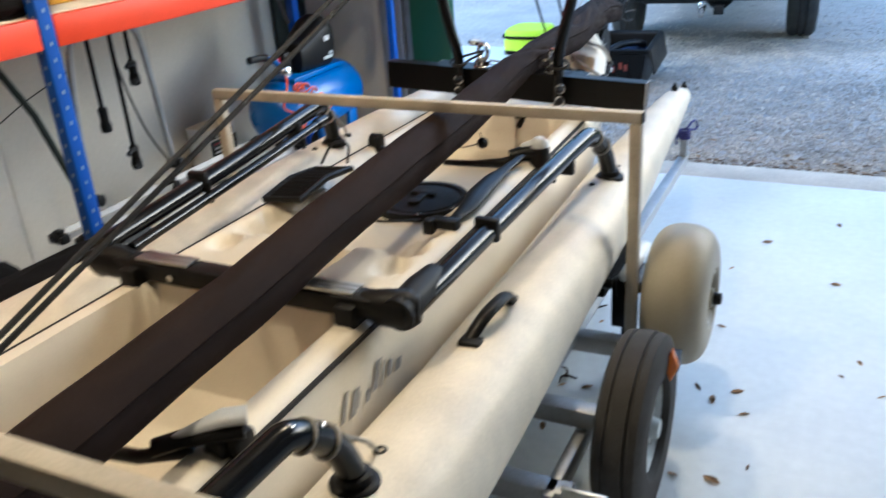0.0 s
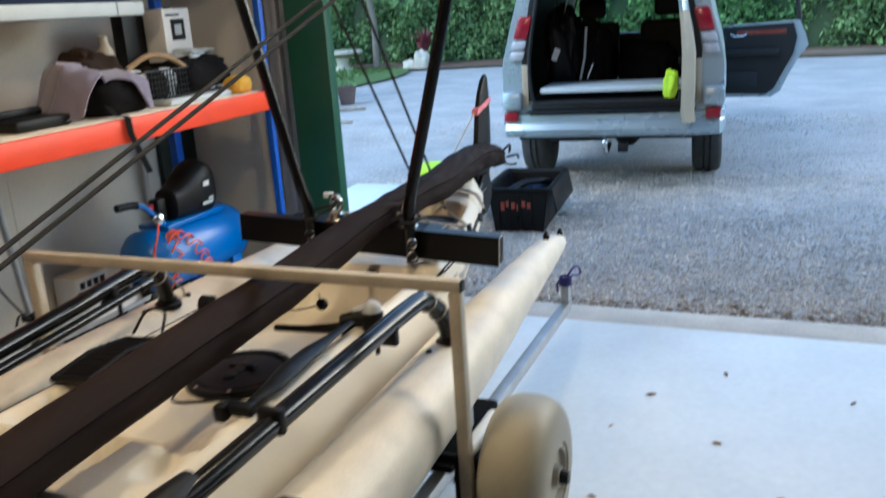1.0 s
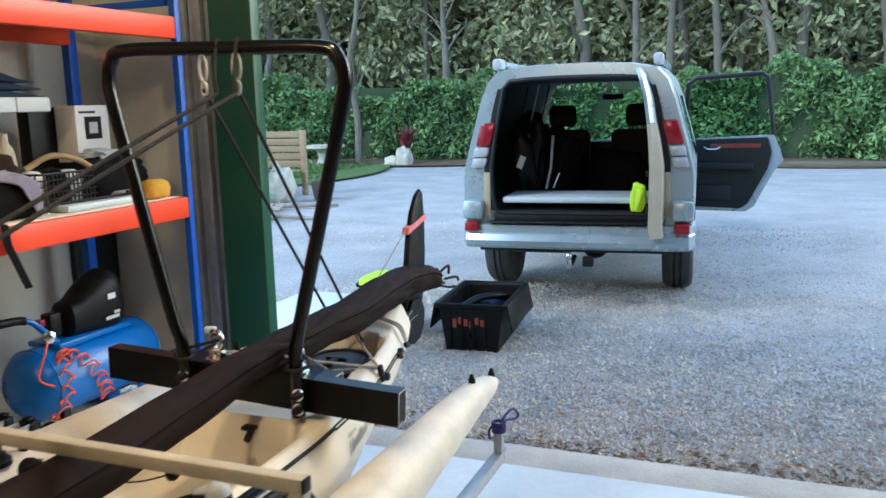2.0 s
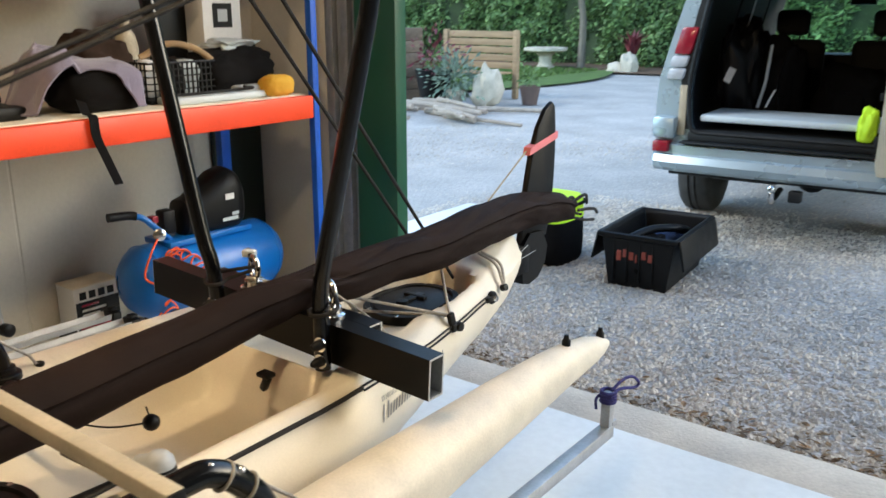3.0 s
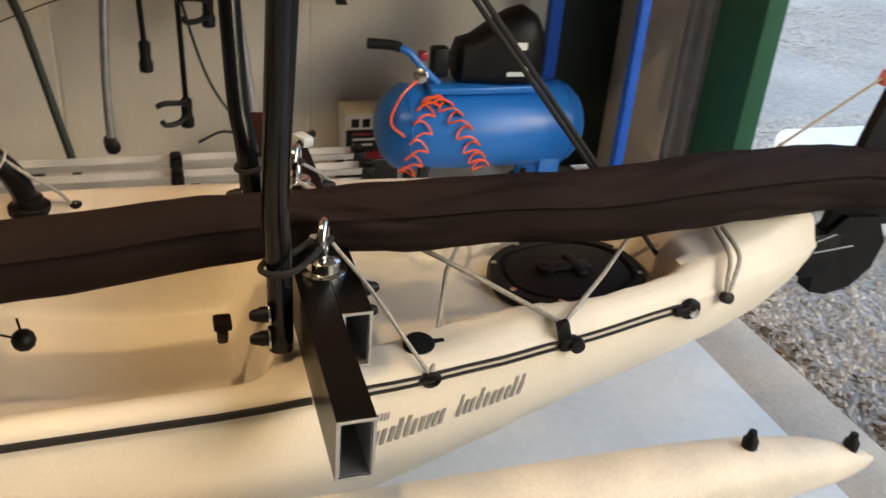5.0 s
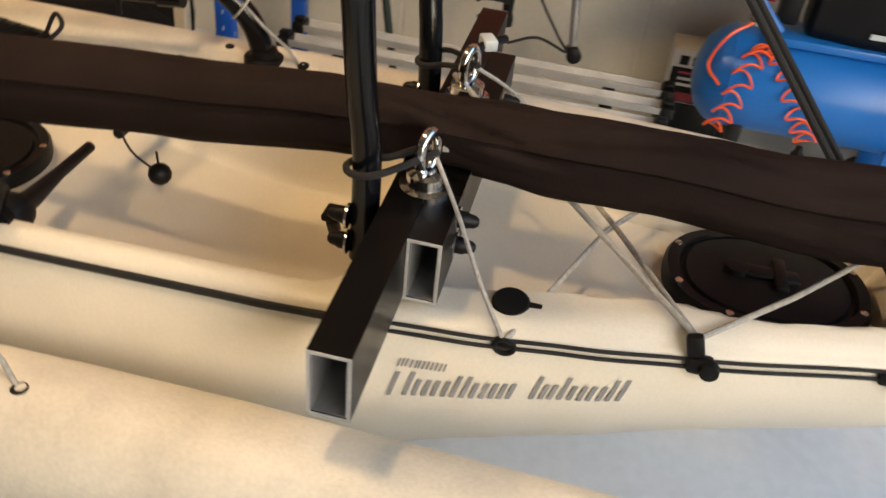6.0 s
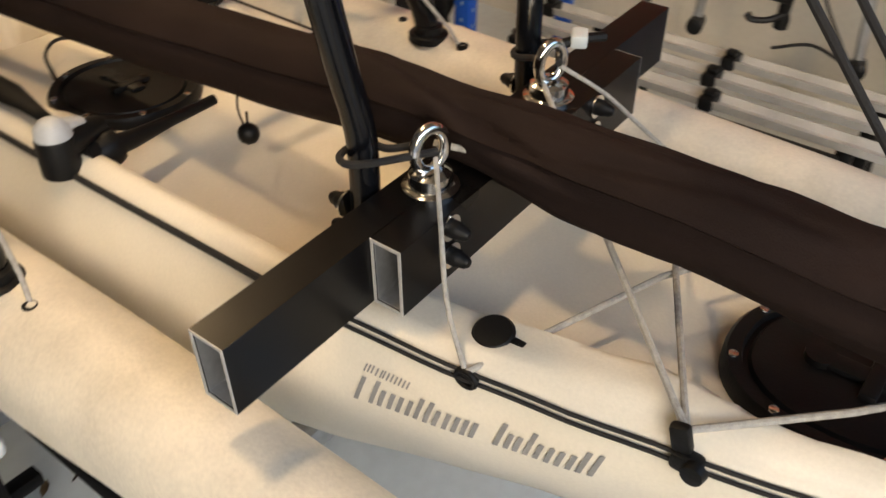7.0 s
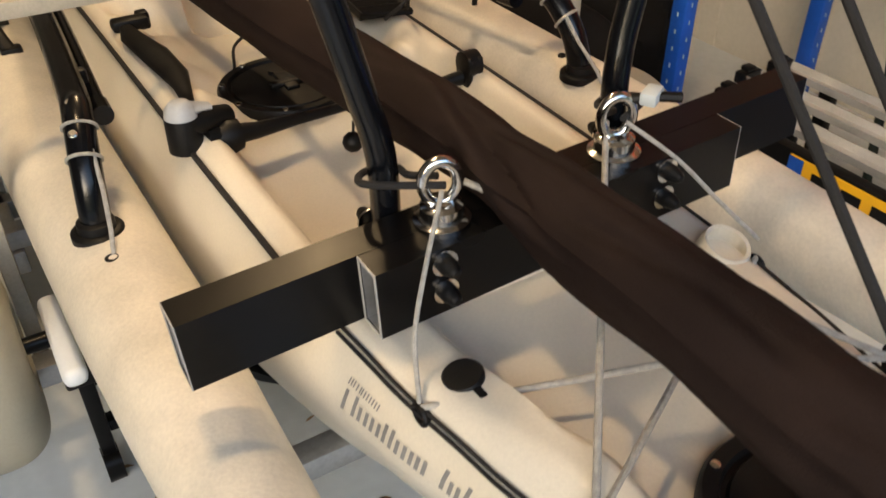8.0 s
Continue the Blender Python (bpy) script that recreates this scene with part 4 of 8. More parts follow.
bm = bm_new()
ball(bm, (CX + 0.06, 2.33, 0.665), 0.018, 2)
rod(bm, (CX + 0.06, 2.33, 0.665), (CX + 0.055, 2.325, 0.70), 0.002, 6)
sweep(bm, curve_pts([(CX + 0.06, 2.33, 0.665), (CX + 0.02, 2.26, 0.67), (CX - 0.04, 2.20, 0.69)], 4), 0.002, 6)
part("toggle_ball", bm, BLACK_PLASTIC, kayak, "small black toggle ball on a cord")
bm = bm_new()
box(bm, (CX + 0.07, 2.605, 0.632), (CX + 0.088, 2.622, 0.672), 0.005, 2, Matrix.Rotation(0.5, 4, "Y"))
box(bm, (CX + 0.062, 2.60, 0.668), (CX + 0.10, 2.628, 0.680), 0.004)
part("toggle", bm, BLACK_PLASTIC, kayak, "small black toggle")
# mesh seat folded on the port side
bm = bm_new()
SEAT = lambda u, v: (CX - 0.280 + 0.115 * v, 1.67 + 0.25 * u, 0.688 + 0.016 * math.sin(u * 3.1) + 0.010 * v)
grid_cloth(bm, SEAT, 12, 6)
bmesh.ops.solidify(bm, geom=bm.faces[:], thickness=0.008)
seat = part("seat_mesh", bm, BLACK_FABRIC, kayak, "black mesh seat panel")
bm = bm_new()
sweep(bm, [SEAT(u, v) for u, v in ((0, 0), (0.5, 0), (1, 0), (1, 1), (0.5, 1), (0, 1), (0, 0))], 0.009, 8)
part("seat_frame", bm, BLACK_PLASTIC, seat)
for k in range(9):
    u = 0.08 + k * 0.105
    bm = bm_new()
    sweep(bm, [Vector(SEAT(u, v)) + Vector((0, 0, 0.009)) for v in (0.04, 0.5, 0.96)], 0.0014, 5)
    part("seat_rib", bm, BLACK_PLASTIC, seat)
bm = bm_new()
sweep(bm, curve_pts([(CX - 0.27, 1.93, 0.70), (CX - 0.25, 1.97, 0.75), (CX - 0.22, 2.00, 0.74), (CX - 0.20, 1.96, 0.70)], 6), 0.004, 6)
part("loose_cord", bm, ROPE_BLACK, kayak, "loose dark cord")
bm = bm_new()
sweep(bm, curve_pts([(CX - 0.06, 1.86, 0.62), (CX + 0.0, 1.74, 0.635), (CX + 0.06, 1.76, 0.63), (CX + 0.09, 1.83, 0.61)], 6), 0.0035, 6)
part("loose_cord", bm, ROPE_BLACK, kayak, "loose dark cord")
# scuffs of old stickers on the side
for i in range(9):
    y = 0.99 + i * 0.028
    bm = bm_new()
    decal_strip(bm, y, y + 0.006 + 0.008 * (i % 3), 0.562 + 0.006 * (i % 2), 0.580 + 0.010 * ((i * 7) % 4), 0.9, 2)
    part("scuff", bm, LOGO_GREY, kayak, "faint grey scuff on the hull")


# ---- rolled sail in its cover ----
def sail_bag():
    axis = ((-0.60, 0.790), (1.0, 0.790), (1.8, 0.788), (2.1, 0.786), (2.4, 0.804), (2.6, 0.825), (2.75, 0.832), (2.9, 0.828), (3.05, 0.830), (3.2, 0.824), (3.4, 0.824), (3.6, 0.829), (3.8, 0.824), (3.95, 0.808), (4.06, 0.786), (4.16, 0.760))
    rad = ((-0.60, 0.058), (0.0, 0.056), (0.5, 0.055), (1.0, 0.056), (1.4, 0.058), (1.8, 0.061), (2.1, 0.060), (2.4, 0.057), (2.6, 0.053), (2.75, 0.046), (2.9, 0.055), (3.05, 0.055), (3.2, 0.060), (3.4, 0.065), (3.6, 0.066), (3.8, 0.060), (3.95, 0.058), (4.06, 0.052), (4.13, 0.040), (4.16, 0.02))
    bend = ((-0.60, -0.846), (0.0, -0.822), (0.5, -0.812), (1.0, -0.845), (1.4, -0.888), (1.8, -0.922), (2.1, -0.946), (2.4, -0.958), (2.6, -0.958), (2.75, -0.957), (3.2, -0.958), (3.4, -0.968), (3.6, -0.989), (3.8, -1.008), (4.0, -1.022), (4.16, -1.02))
    bm = bm_new()
    rings, n = [], 64
    ys = [-0.60 + i * 0.0125 for i in range(380)] + [4.145, 4.16]
    for y in ys:
        z, r = lerp_table(axis, y), lerp_table(rad, y)
        wob = 0.004 * noise.noise(Vector((y * 1.3, 0, 3)))
        z += 0.010 * step(3.0, 3.4, y) * noise.noise(Vector((y * 4.5, 7, 1)))
        ring = []
        for k in range(n):
            a = 2 * math.pi * k / n
            c, s = math.cos(a), math.sin(a)
            q = r * (1 + 0.03 * noise.noise(Vector((y * 4, math.cos(a) * 1.2, math.sin(a) * 1.2))))
            fold = step(2.50, 2.75, y) * (0.55 + 0.45 * step(3.1, 2.85, y)) + 0.6 * step(3.3, 3.6, y)
            q += r * (fold * 0.09 + 0.035) * noise.noise(Vector((y * 9 + c * 2.0, c * 2.2, s * 2.2 + 5)))
            crease = noise.noise(Vector((y * 5.5 + 1.6 * s, c * 1.4, s * 1.4 + 9)))
            q -= (0.0006 + 0.0016 * fold) * math.exp(-(crease / 0.10) ** 2)
            # a slanting fold where the cover is pinched at the beam
            for fy, fa, fr, deep in ((2.79, 44, -260, 0.019), (2.70, 80, -200, 0.010), (2.97, 55, 150, 0.007), (3.16, 70, -140, 0.006), (3.38, 45, 150, 0.006), (3.66, 50, 190, 0.006), (3.82, 40, -170, 0.006)):
                off = (a - math.radians(fa + fr * (y - fy)) + math.pi) % (2 * math.pi) - math.pi
                near = math.exp(-((y - fy) / 0.11) ** 2)
                q += deep * near * (0.7 * math.exp(-((off + 0.42) / 0.34) ** 2) - math.exp(-(off / 0.17) ** 2))
            # the sewn seam stands proud low on the starboard side
            seam = (a - math.radians(17) + math.pi) % (2 * math.pi) - math.pi
            sewn = 1 + 0.55 * step(2.70, 2.95, y) * step(4.05, 3.7, y)
            q += sewn * (0.005 * math.exp(-seam / 0.20) if seam > 0 else -0.006 * math.exp(seam / 0.6))
            drop = 0.006 if s < 0 else 0
            px, pz = lerp_table(bend, y) + wob + q * c, z + q * s * 0.98 - drop * abs(s)
            ring.append((px, y, pz))
        rings.append(ring)
    loft(bm, rings)
    return bm


bag = thing("sail_cover", (CX, 2.0, 0.70), "long dark brown canvas sail cover lying along the kayak", "sail cover")
part("sleeve", sail_bag(), SAIL, bag, "", True, 60)
bm = bm_new()
for i in range(5):
    a = i * 1.25
    sweep(bm, curve_pts([(CX + 0.01 + 0.03 * math.cos(a), 4.13, 0.765 + 0.03 * math.sin(a)), (CX + 0.02 + 0.05 * math.cos(a), 4.19, 0.765 + 0.05 * math.sin(a)), (CX + 0.02 + 0.045 * math.cos(a + 0.4), 4.24, 0.74 + 0.03 * math.sin(a))], 4), 0.006, 6)
part("draw_cord", bm, ROPE_BLACK, bag, "black gathered end cord")


# ---- black carrying beam and hoop ----
def hollow(bm, lo, hi, axis, wall=0.004):
    """A rectangular tube open at both ends."""
    lo, hi = Vector(lo), Vector(hi)
    a, b = [i for i in range(3) if i != axis]
    rings = []
    for s, inset in ((0, wall), (0, 0), (1, 0), (1, wall), (0, wall)):
        row = []
        for p, q in ((0, 0), (1, 0), (1, 1), (0, 1)):
            v = Vector((0, 0, 0))
            v[axis] = hi[axis] if s else lo[axis]
            v[a] = (hi[a] - inset) if p else (lo[a] + inset)
            v[b] = (hi[b] - inset) if q else (lo[b] + inset)
            row.append(bm.verts.new(v))
        rings.append(row)
    for r, s in zip(rings, rings[1:]):
        for k in range(4):
            bm.faces.new((r[k], r[(k + 1) % 4], s[(k + 1) % 4], s[k]))
    bmesh.ops.remove_doubles(bm, verts=bm.verts, dist=1e-5)
    bmesh.ops.recalc_face_normals(bm, faces=bm.faces[:])


BEAM_Y0, BEAM_Y1, BEAM_Z0, BEAM_Z1 = 2.712, 2.760, 0.680, 0.774
RIG = Matrix.Translation((CX, 2.743, 0.7035)) @ Euler((0, radians(2.7), radians(0.1))).to_matrix().to_4x4()
rig = thing("carrying_frame", (CX, 2.74, 0.68), "black steel beam with an upright tube hoop bolted on", "carrying frame")


def beam_piece(name, lo, hi):
    bm = bm_new()
    hollow(bm, lo, hi, 0)
    piece = part(name, bm, BLACK_PAINT, rig, "", True, 30)
    for x, d in ((lo[0], -1), (hi[0], 1)):
        bm = bm_new()
        w = 0.004
        for b0, b1 in (((lo[1], lo[2]), (hi[1], lo[2] + w)), ((lo[1], hi[2] - w), (hi[1], hi[2])), ((lo[1], lo[2] + w), (lo[1] + w, hi[2] - w)), ((hi[1] - w, lo[2] + w), (hi[1], hi[2] - w))):
            box(bm, (x - 0.0006 + d * 0.0006, b0[0], b0[1]), (x + 0.0006 + d * 0.0006, b1[0], b1[1]))
        part("cut_edge", bm, RAIL_ALU, piece, "bare metal cut edge")
    bm = bm_new()
    hollow(bm, (lo[0] + 0.001, lo[1] + 0.0045, lo[2] + 0.0045), (hi[0] - 0.001, hi[1] - 0.0045, hi[2] - 0.0045), 0, 0.001)
    part("inner_face", bm, GALV, piece, "bare grey inside of the tube")
    return piece


beam_piece("beam", (-1.492, BEAM_Y0, BEAM_Z0), (-0.547, BEAM_Y1, BEAM_Z1))
beam_piece("stub_beam", (-1.31, BEAM_Y1 + 0.001, BEAM_Z0), (-0.757, BEAM_Y1 + 0.044, BEAM_Z1))
bm = bm_new()
LEG = 0.0185
hoop = [(-0.828, 2.690, 0.690), (-0.828, 2.690, 0.820), (-0.822, 2.687, 0.880), (-0.804, 2.684, 0.950), (-0.736, 2.687, 1.200), (-0.656, 2.690, 1.500), (-0.644, 2.690, 1.570), (-0.662, 2.690, 1.625), (-0.715, 2.690, 1.650), (-1.00, 2.680, 1.660),
        (-1.285, 2.668, 1.667), (-1.332, 2.665, 1.640), (-1.346, 2.663, 1.585), (-1.330, 2.660, 1.500), (-1.262, 2.666, 1.200), (-1.206, 2.672, 0.950), (-1.190, 2.680, 0.880), (-1.186, 2.685, 0.820), (-1.186, 2.690, 0.705)]
to_rig = RIG.inverted()
base = Vector((CX, 2.74, 0.68))
sweep(bm, curve_pts([to_rig @ Vector(p) + base for p in hoop], 6), LEG, 16)
part("hoop", bm, BLACK_GLOSS, rig, "black bent tube hoop")


def bolt(parent, x, y, z, d):
    bm = bm_new()
    spin(bm, (x, y, z), (0, d, 0), ((0, 0.017), (0.003, 0.017), (0.003, 0.0)), 16)
    washer = part("washer", bm, CHROME, parent, "bright steel washer")
    bm = bm_new()
    spin(bm, (x, y + d * 0.003, z), (0, d, 0), ((0, 0.0115), (0.010, 0.0115), (0.012, 0.0098), (0.020, 0.0085), (0.025, 0.005), (0.026, 0)), 12)
    return part("nut_cap", bm, BLACK_PLASTIC, washer, "domed black nut cap")


for side in (1, -1):
    for zz in (0.714, 0.755):
        bolt(rig, -1.011 + side * 0.168, BEAM_Y1 + 0.045, zz, 1)
        bolt(rig, -1.003 + side * 0.185, 2.670, zz - 0.012, -1)
    # eye bolt, clasp cord and tie-down line
    ex, ey = -1.002 + side * 0.130, 2.755
    bm = bm_new()
    spin(bm, (ex, ey, BEAM_Z1), (0, 0, 1), ((0, 0.035), (0.004, 0.035), (0.006, 0.031), (0.007, 0.027), (0.022, 0.026), (0.026, 0.020), (0.028, 0.012), (0.029, 0)), 24)
    eye = part("eye_bolt", bm, CHROME, rig, "bright steel eye bolt")
    bm = bm_new()
    sweep(bm, [(ex + 0.021 * math.cos(a) * 0.95, ey - 0.021 * math.cos(a) * 0.3, 0.826 + 0.027 * math.sin(a)) for a in (2 * math.pi * k / 28 for k in range(29))], 0.0075, 12)
    part("ring", bm, CHROME, eye)
    bm = bm_new()
    lx, ly = (-0.828 if side > 0 else -1.186), 2.690
    ring_at = RIG @ (Vector((ex, ey, 0.828)) - base)
    loop = [ring_at + Vector((0, 0.012, 0)), (lx + side * 0.030, ly + 0.022, 0.836), (lx + side * 0.027, ly - 0.012, 0.828), (lx, ly - 0.026, 0.824), (lx - side * 0.024, ly - 0.010, 0.826), (lx - side * 0.022, ly + 0.02, 0.832), ring_at + Vector((-side * 0.006, -0.016, -0.004))]
    sweep(bm, curve_pts([to_rig @ Vector(p) + base for p in loop], 6), 0.0047, 8)
    part("bungee_loop", bm, ROPE_BLACK, rig, "black bungee loop round the hoop leg")
    bm = bm_new()
    sweep(bm, curve_pts([(ex + side * 0.005, ey + 0.012, 0.822), (ex + side * 0.056, ey + 0.058, 0.772), (ex + side * 0.098, ey + 0.098, 0.715), (CX + side * 0.262, 2.892, 0.655)], 5), 0.0031, 8)
    part("tie_line", bm, ROPE_GREY, rig, "pale grey tie-down line")
bm = bm_new()
sweep(bm, curve_pts([(CX - 0.125, 2.755, 0.846), (CX - 0.155, 2.775, 0.850), (CX - 0.185, 2.795, 0.848)], 4), 0.007, 8)
strapend = part("clasp", bm, BLACK_PLASTIC, rig, "black clasp")
bm = bm_new()
box(bm, (CX - 0.172, 2.762, 0.842), (CX - 0.138, 2.784, 0.860), 0.004, 2, Matrix.Rotation(0.5, 4, "Z"))
part("clasp_tag", bm, LIGHT_GREY, strapend, "pale plastic tag")

rig.matrix_world = RIG

# guy ropes from the hoop with hooks
for u, foot in ((0.075, (-1.01, 3.43, 0.672)), (-0.028, (-1.095, 3.44, 0.668))):
    bm = bm_new()
    top = (CX + u, 2.668, 1.560)
    sweep(bm, [top, foot], 0.0048, 8)
    solid("guy_rope", bm, ROPE_BLACK, "thin black rope running from the hoop to the deck", "rope", "guy ropes")
    bm = bm_new()
    px, py, pz = top[0], 2.672, 1.612
    sweep(bm, [(px + 0.012 * math.cos(a), py, pz + 0.034 * math.sin(a)) for a in (2 * math.pi * k / 14 for k in range(15))], 0.0042, 8)
    sweep(bm, [(px + 0.008 * math.cos(a), py, pz - 0.052 + 0.018 * math.sin(a)) for a in (2 * math.pi * k / 12 for k in range(13))], 0.0042, 8)
    solid("snap_hook", bm, ZINC, "dull steel snap hook hanging from the hoop", "hook", "snap hooks")
for u, foot in ((0.082, (-1.085, 0.22, 0.645)), (0.022, (-1.05, 0.24, 0.69))):
    bm = bm_new()
    sweep(bm, [(CX + u, 2.655, 1.545), foot], 0.0055, 8)
    solid("guy_rope", bm, ROPE_BLACK, "thin black rope running from the hoop to the kayak's far end", "rope", "guy ropes")
    bm = bm_new()
    sweep(bm, curve_pts([(CX + u, 2.655, 1.545), (CX + u, 2.652, 1.60), (CX + u, 2.672, 1.684)], 4), 0.005, 6)
    solid("rope_loop", bm, ROPE_BLACK, "black rope loop over the hoop", "rope", "rope loops")


# ---- trailer ----
trailer = thing("trailer", (CX, 1.6, 0.0), "galvanised boat trailer with beige gantry and small wheels", "trailer")
GX0, GX1, GY, GZ = -1.690, -0.386, 2.000, 0.884
bm = bm_new()
box(bm, (GX0, GY - 0.014, GZ - 0.028), (GX1, GY + 0.014, GZ), 0.003)
part("gantry_bar", bm, FRAME_PAINT, trailer, "weathered beige square bar")
FY, FZ = 0.455, 0.925
bm = bm_new()
box(bm, (GX0, FY - 0.016, FZ - 0.032), (GX1, FY + 0.016, FZ), 0.003)
part("gantry_bar", bm, FRAME_PAINT, trailer, "weathered beige square bar")
for x in (GX1 - 0.029, GX0):
    bm = bm_new()
    box(bm, (x, FY - 0.0145, 0.20), (x + 0.029, FY + 0.0145, FZ - 0.033), 0.003)
    part("gantry_post", bm, FRAME_PAINT, trailer, "weathered beige square upright")
for x in (GX1 - 0.029, GX0):
    bm = bm_new()
    box(bm, (x, GY - 0.0145, 0.20), (x + 0.029, GY + 0.0145, GZ - 0.029), 0.003)
    part("gantry_post", bm, FRAME_PAINT, trailer, "weathered beige square upright")
bm = bm_new()
box(bm, (GX1 - 0.001, GY - 0.013, GZ - 0.027), (GX1 + 0.004, GY + 0.013, GZ - 0.001), 0.002)
part("end_cap", bm, BLACK_PLASTIC, trailer, "black plastic end cap")
for y in (FY, 1.40, 2.05, 2.52):
    bm = bm_new()
    box(bm, (GX0, y - 0.025, 0.17), (GX1 + 0.01, y + 0.025, 0.22), 0.004)
    part("cross_member", bm, GALV, trailer, "galvanised cross member")
for x in (-1.46, -0.577):
    bm = bm_new()
    box(bm, (x - 0.02, -1.9, 0.200), (x + 0.02, 3.645, 0.240), 0.004)
    part("side_rail", bm, GALV, trailer, "galvanised side rail")
    for y in (0.2, 2.4):
        bm = bm_new()
        box(bm, (x - 0.05, y - 0.2, 0.255), (x + 0.05, y + 0.2, 0.29), 0.01)
        part("bunk_pad", bm, BLACK_FABRIC, trailer, "dark padded bunk")
        bm = bm_new()
        sx = 0.05 if x > CX else -0.05
        box(bm, (x + sx * 0.4 - 0.012, y - 0.03, 0.22), (x + sx * 0.4 + 0.012, y + 0.03, 0.40), 0.004)
        part("cradle_post", bm, GALV, trailer)
for y in (0.2, 2.4):
    bm = bm_new()
    grid_cloth(bm, lambda u, v: (CX - 0.36 + 0.72 * u, y - 0.06 + 0.12 * v, 0.262 + 0.14 * abs(2 * u - 1) ** 3), 16, 2)
    bmesh.ops.solidify(bm, geom=bm.faces[:], thickness=0.012)
    part("hull_cradle", bm, BLACK_PLASTIC, trailer, "black curved hull cradle")
for side in (1, -1):
    bm = bm_new()
    box(bm, (CX + side * 0.572 - 0.020, 2.10, 0.366), (CX + side * 0.572 + 0.020, 2.335, 0.402), 0.015, 3)
    part("side_guide", bm, WHITE_PLASTIC, trailer, "white rounded side guide")
    bm = bm_new()
    box(bm, (CX + side * 0.562 - 0.022, 2.12, 0.300), (CX + side * 0.562 + 0.030, 2.26, 0.364), 0.006)
    box(bm, (CX + side * 0.560 - 0.014, 2.165, 0.06), (CX + side * 0.560 + 0.014, 2.205, 0.302), 0.004)
    box(bm, (CX + side * 0.530 - 0.050, 2.150, 0.10), (CX + side * 0.560 + 0.010, 2.180, 0.128), 0.004)
    spin(bm, (CX + side * 0.560, 2.195, 0.036), (1, 0, 0), ((-0.016, 0.012), (-0.016, 0.036), (0.016, 0.036), (0.016, 0.012)), 18)
    part("prop_stand", bm, BLACK_PAINT, trailer, "black prop stand with a small castor")
# end post with rope loop
bm = bm_new()
box(bm, (-0.592, 3.614, 0.205), (-0.560, 3.646, 0.350), 0.004)
box(bm, (-0.594, 3.634, 0.232), (-0.558, 3.664, 0.252), 0.003)
post = part("end_post", bm, GALV, trailer, "short galvanised end post")
bm = bm_new()
for k in range(4):
    sweep(bm, [(-0.576 + 0.022 * math.cos(a), 3.630 + 0.022 * math.sin(a), 0.322 + k * 0.010) for a in (2 * math.pi * i / 14 for i in range(15))], 0.0055, 8)
sweep(bm, curve_pts([(-0.572, 3.640, 0.350), (-0.560, 3.690, 0.372), (-0.553, 3.745, 0.366), (-0.550, 3.790, 0.330), (-0.556, 3.775, 0.318), (-0.566, 3.700, 0.338), (-0.574, 3.645, 0.340)], 6), 0.0048, 8)
sweep(bm, curve_pts([(-0.594, 3.618, 0.345), (-0.606, 3.610, 0.325), (-0.602, 3.606, 0.295)], 4), 0.0045, 8)
part("rope_loop", bm, ROPE_PURPLE, post, "navy blue rope loop")


def road_wheel(cx, cy, cz, side):
    w, k0 = 0.054, 1.08
    bm = bm_new()
    prof = [(-w, 0.115), (-w * 1.05, 0.15), (-w * 1.0, 0.185), (-w * 0.82, 0.203), (-w * 0.5, 0.207), (-w * 0.45, 0.201), (-w * 0.38, 0.201), (-w * 0.33, 0.208), (0, 0.209), (w * 0.33, 0.208), (w * 0.38, 0.201), (w * 0.45, 0.201), (w * 0.5, 0.207), (w * 0.82, 0.203), (w, 0.185), (w * 1.05, 0.15), (w, 0.115), (w * 0.8, 0.108), (-w * 0.8, 0.108), (-w, 0.115)]
    spin(bm, (cx, cy, cz), (side, 0, 0), [(h, r * k0) for h, r in prof], 44)
    wheel = part("wheel", bm, RUBBER, trailer, "small worn black trailer tyre")
    bm = bm_new()
    spin(bm, (cx, cy, cz), (side, 0, 0), ((-0.04, 0.0), (-0.04, 0.127), (0.046, 0.132), (0.048, 0.124), (0.02, 0.108), (0.012, 0.05), (0.030, 0.044), (0.034, 0.026), (0.055, 0.022), (0.058, 0)), 32)
    part("rim", bm, LIGHT_GREY, wheel, "pale painted steel rim")
    for k in range(4):
        a = 2 * math.pi * k / 4 + 0.4
        bm = bm_new()
        spin(bm, (cx + side * 0.016, cy + 0.066 * math.cos(a), cz + 0.066 * math.sin(a)), (side, 0, 0), ((0, 0.010), (0.014, 0.010), (0.016, 0)), 6)
        part("wheel_nut", bm, CHROME, wheel)


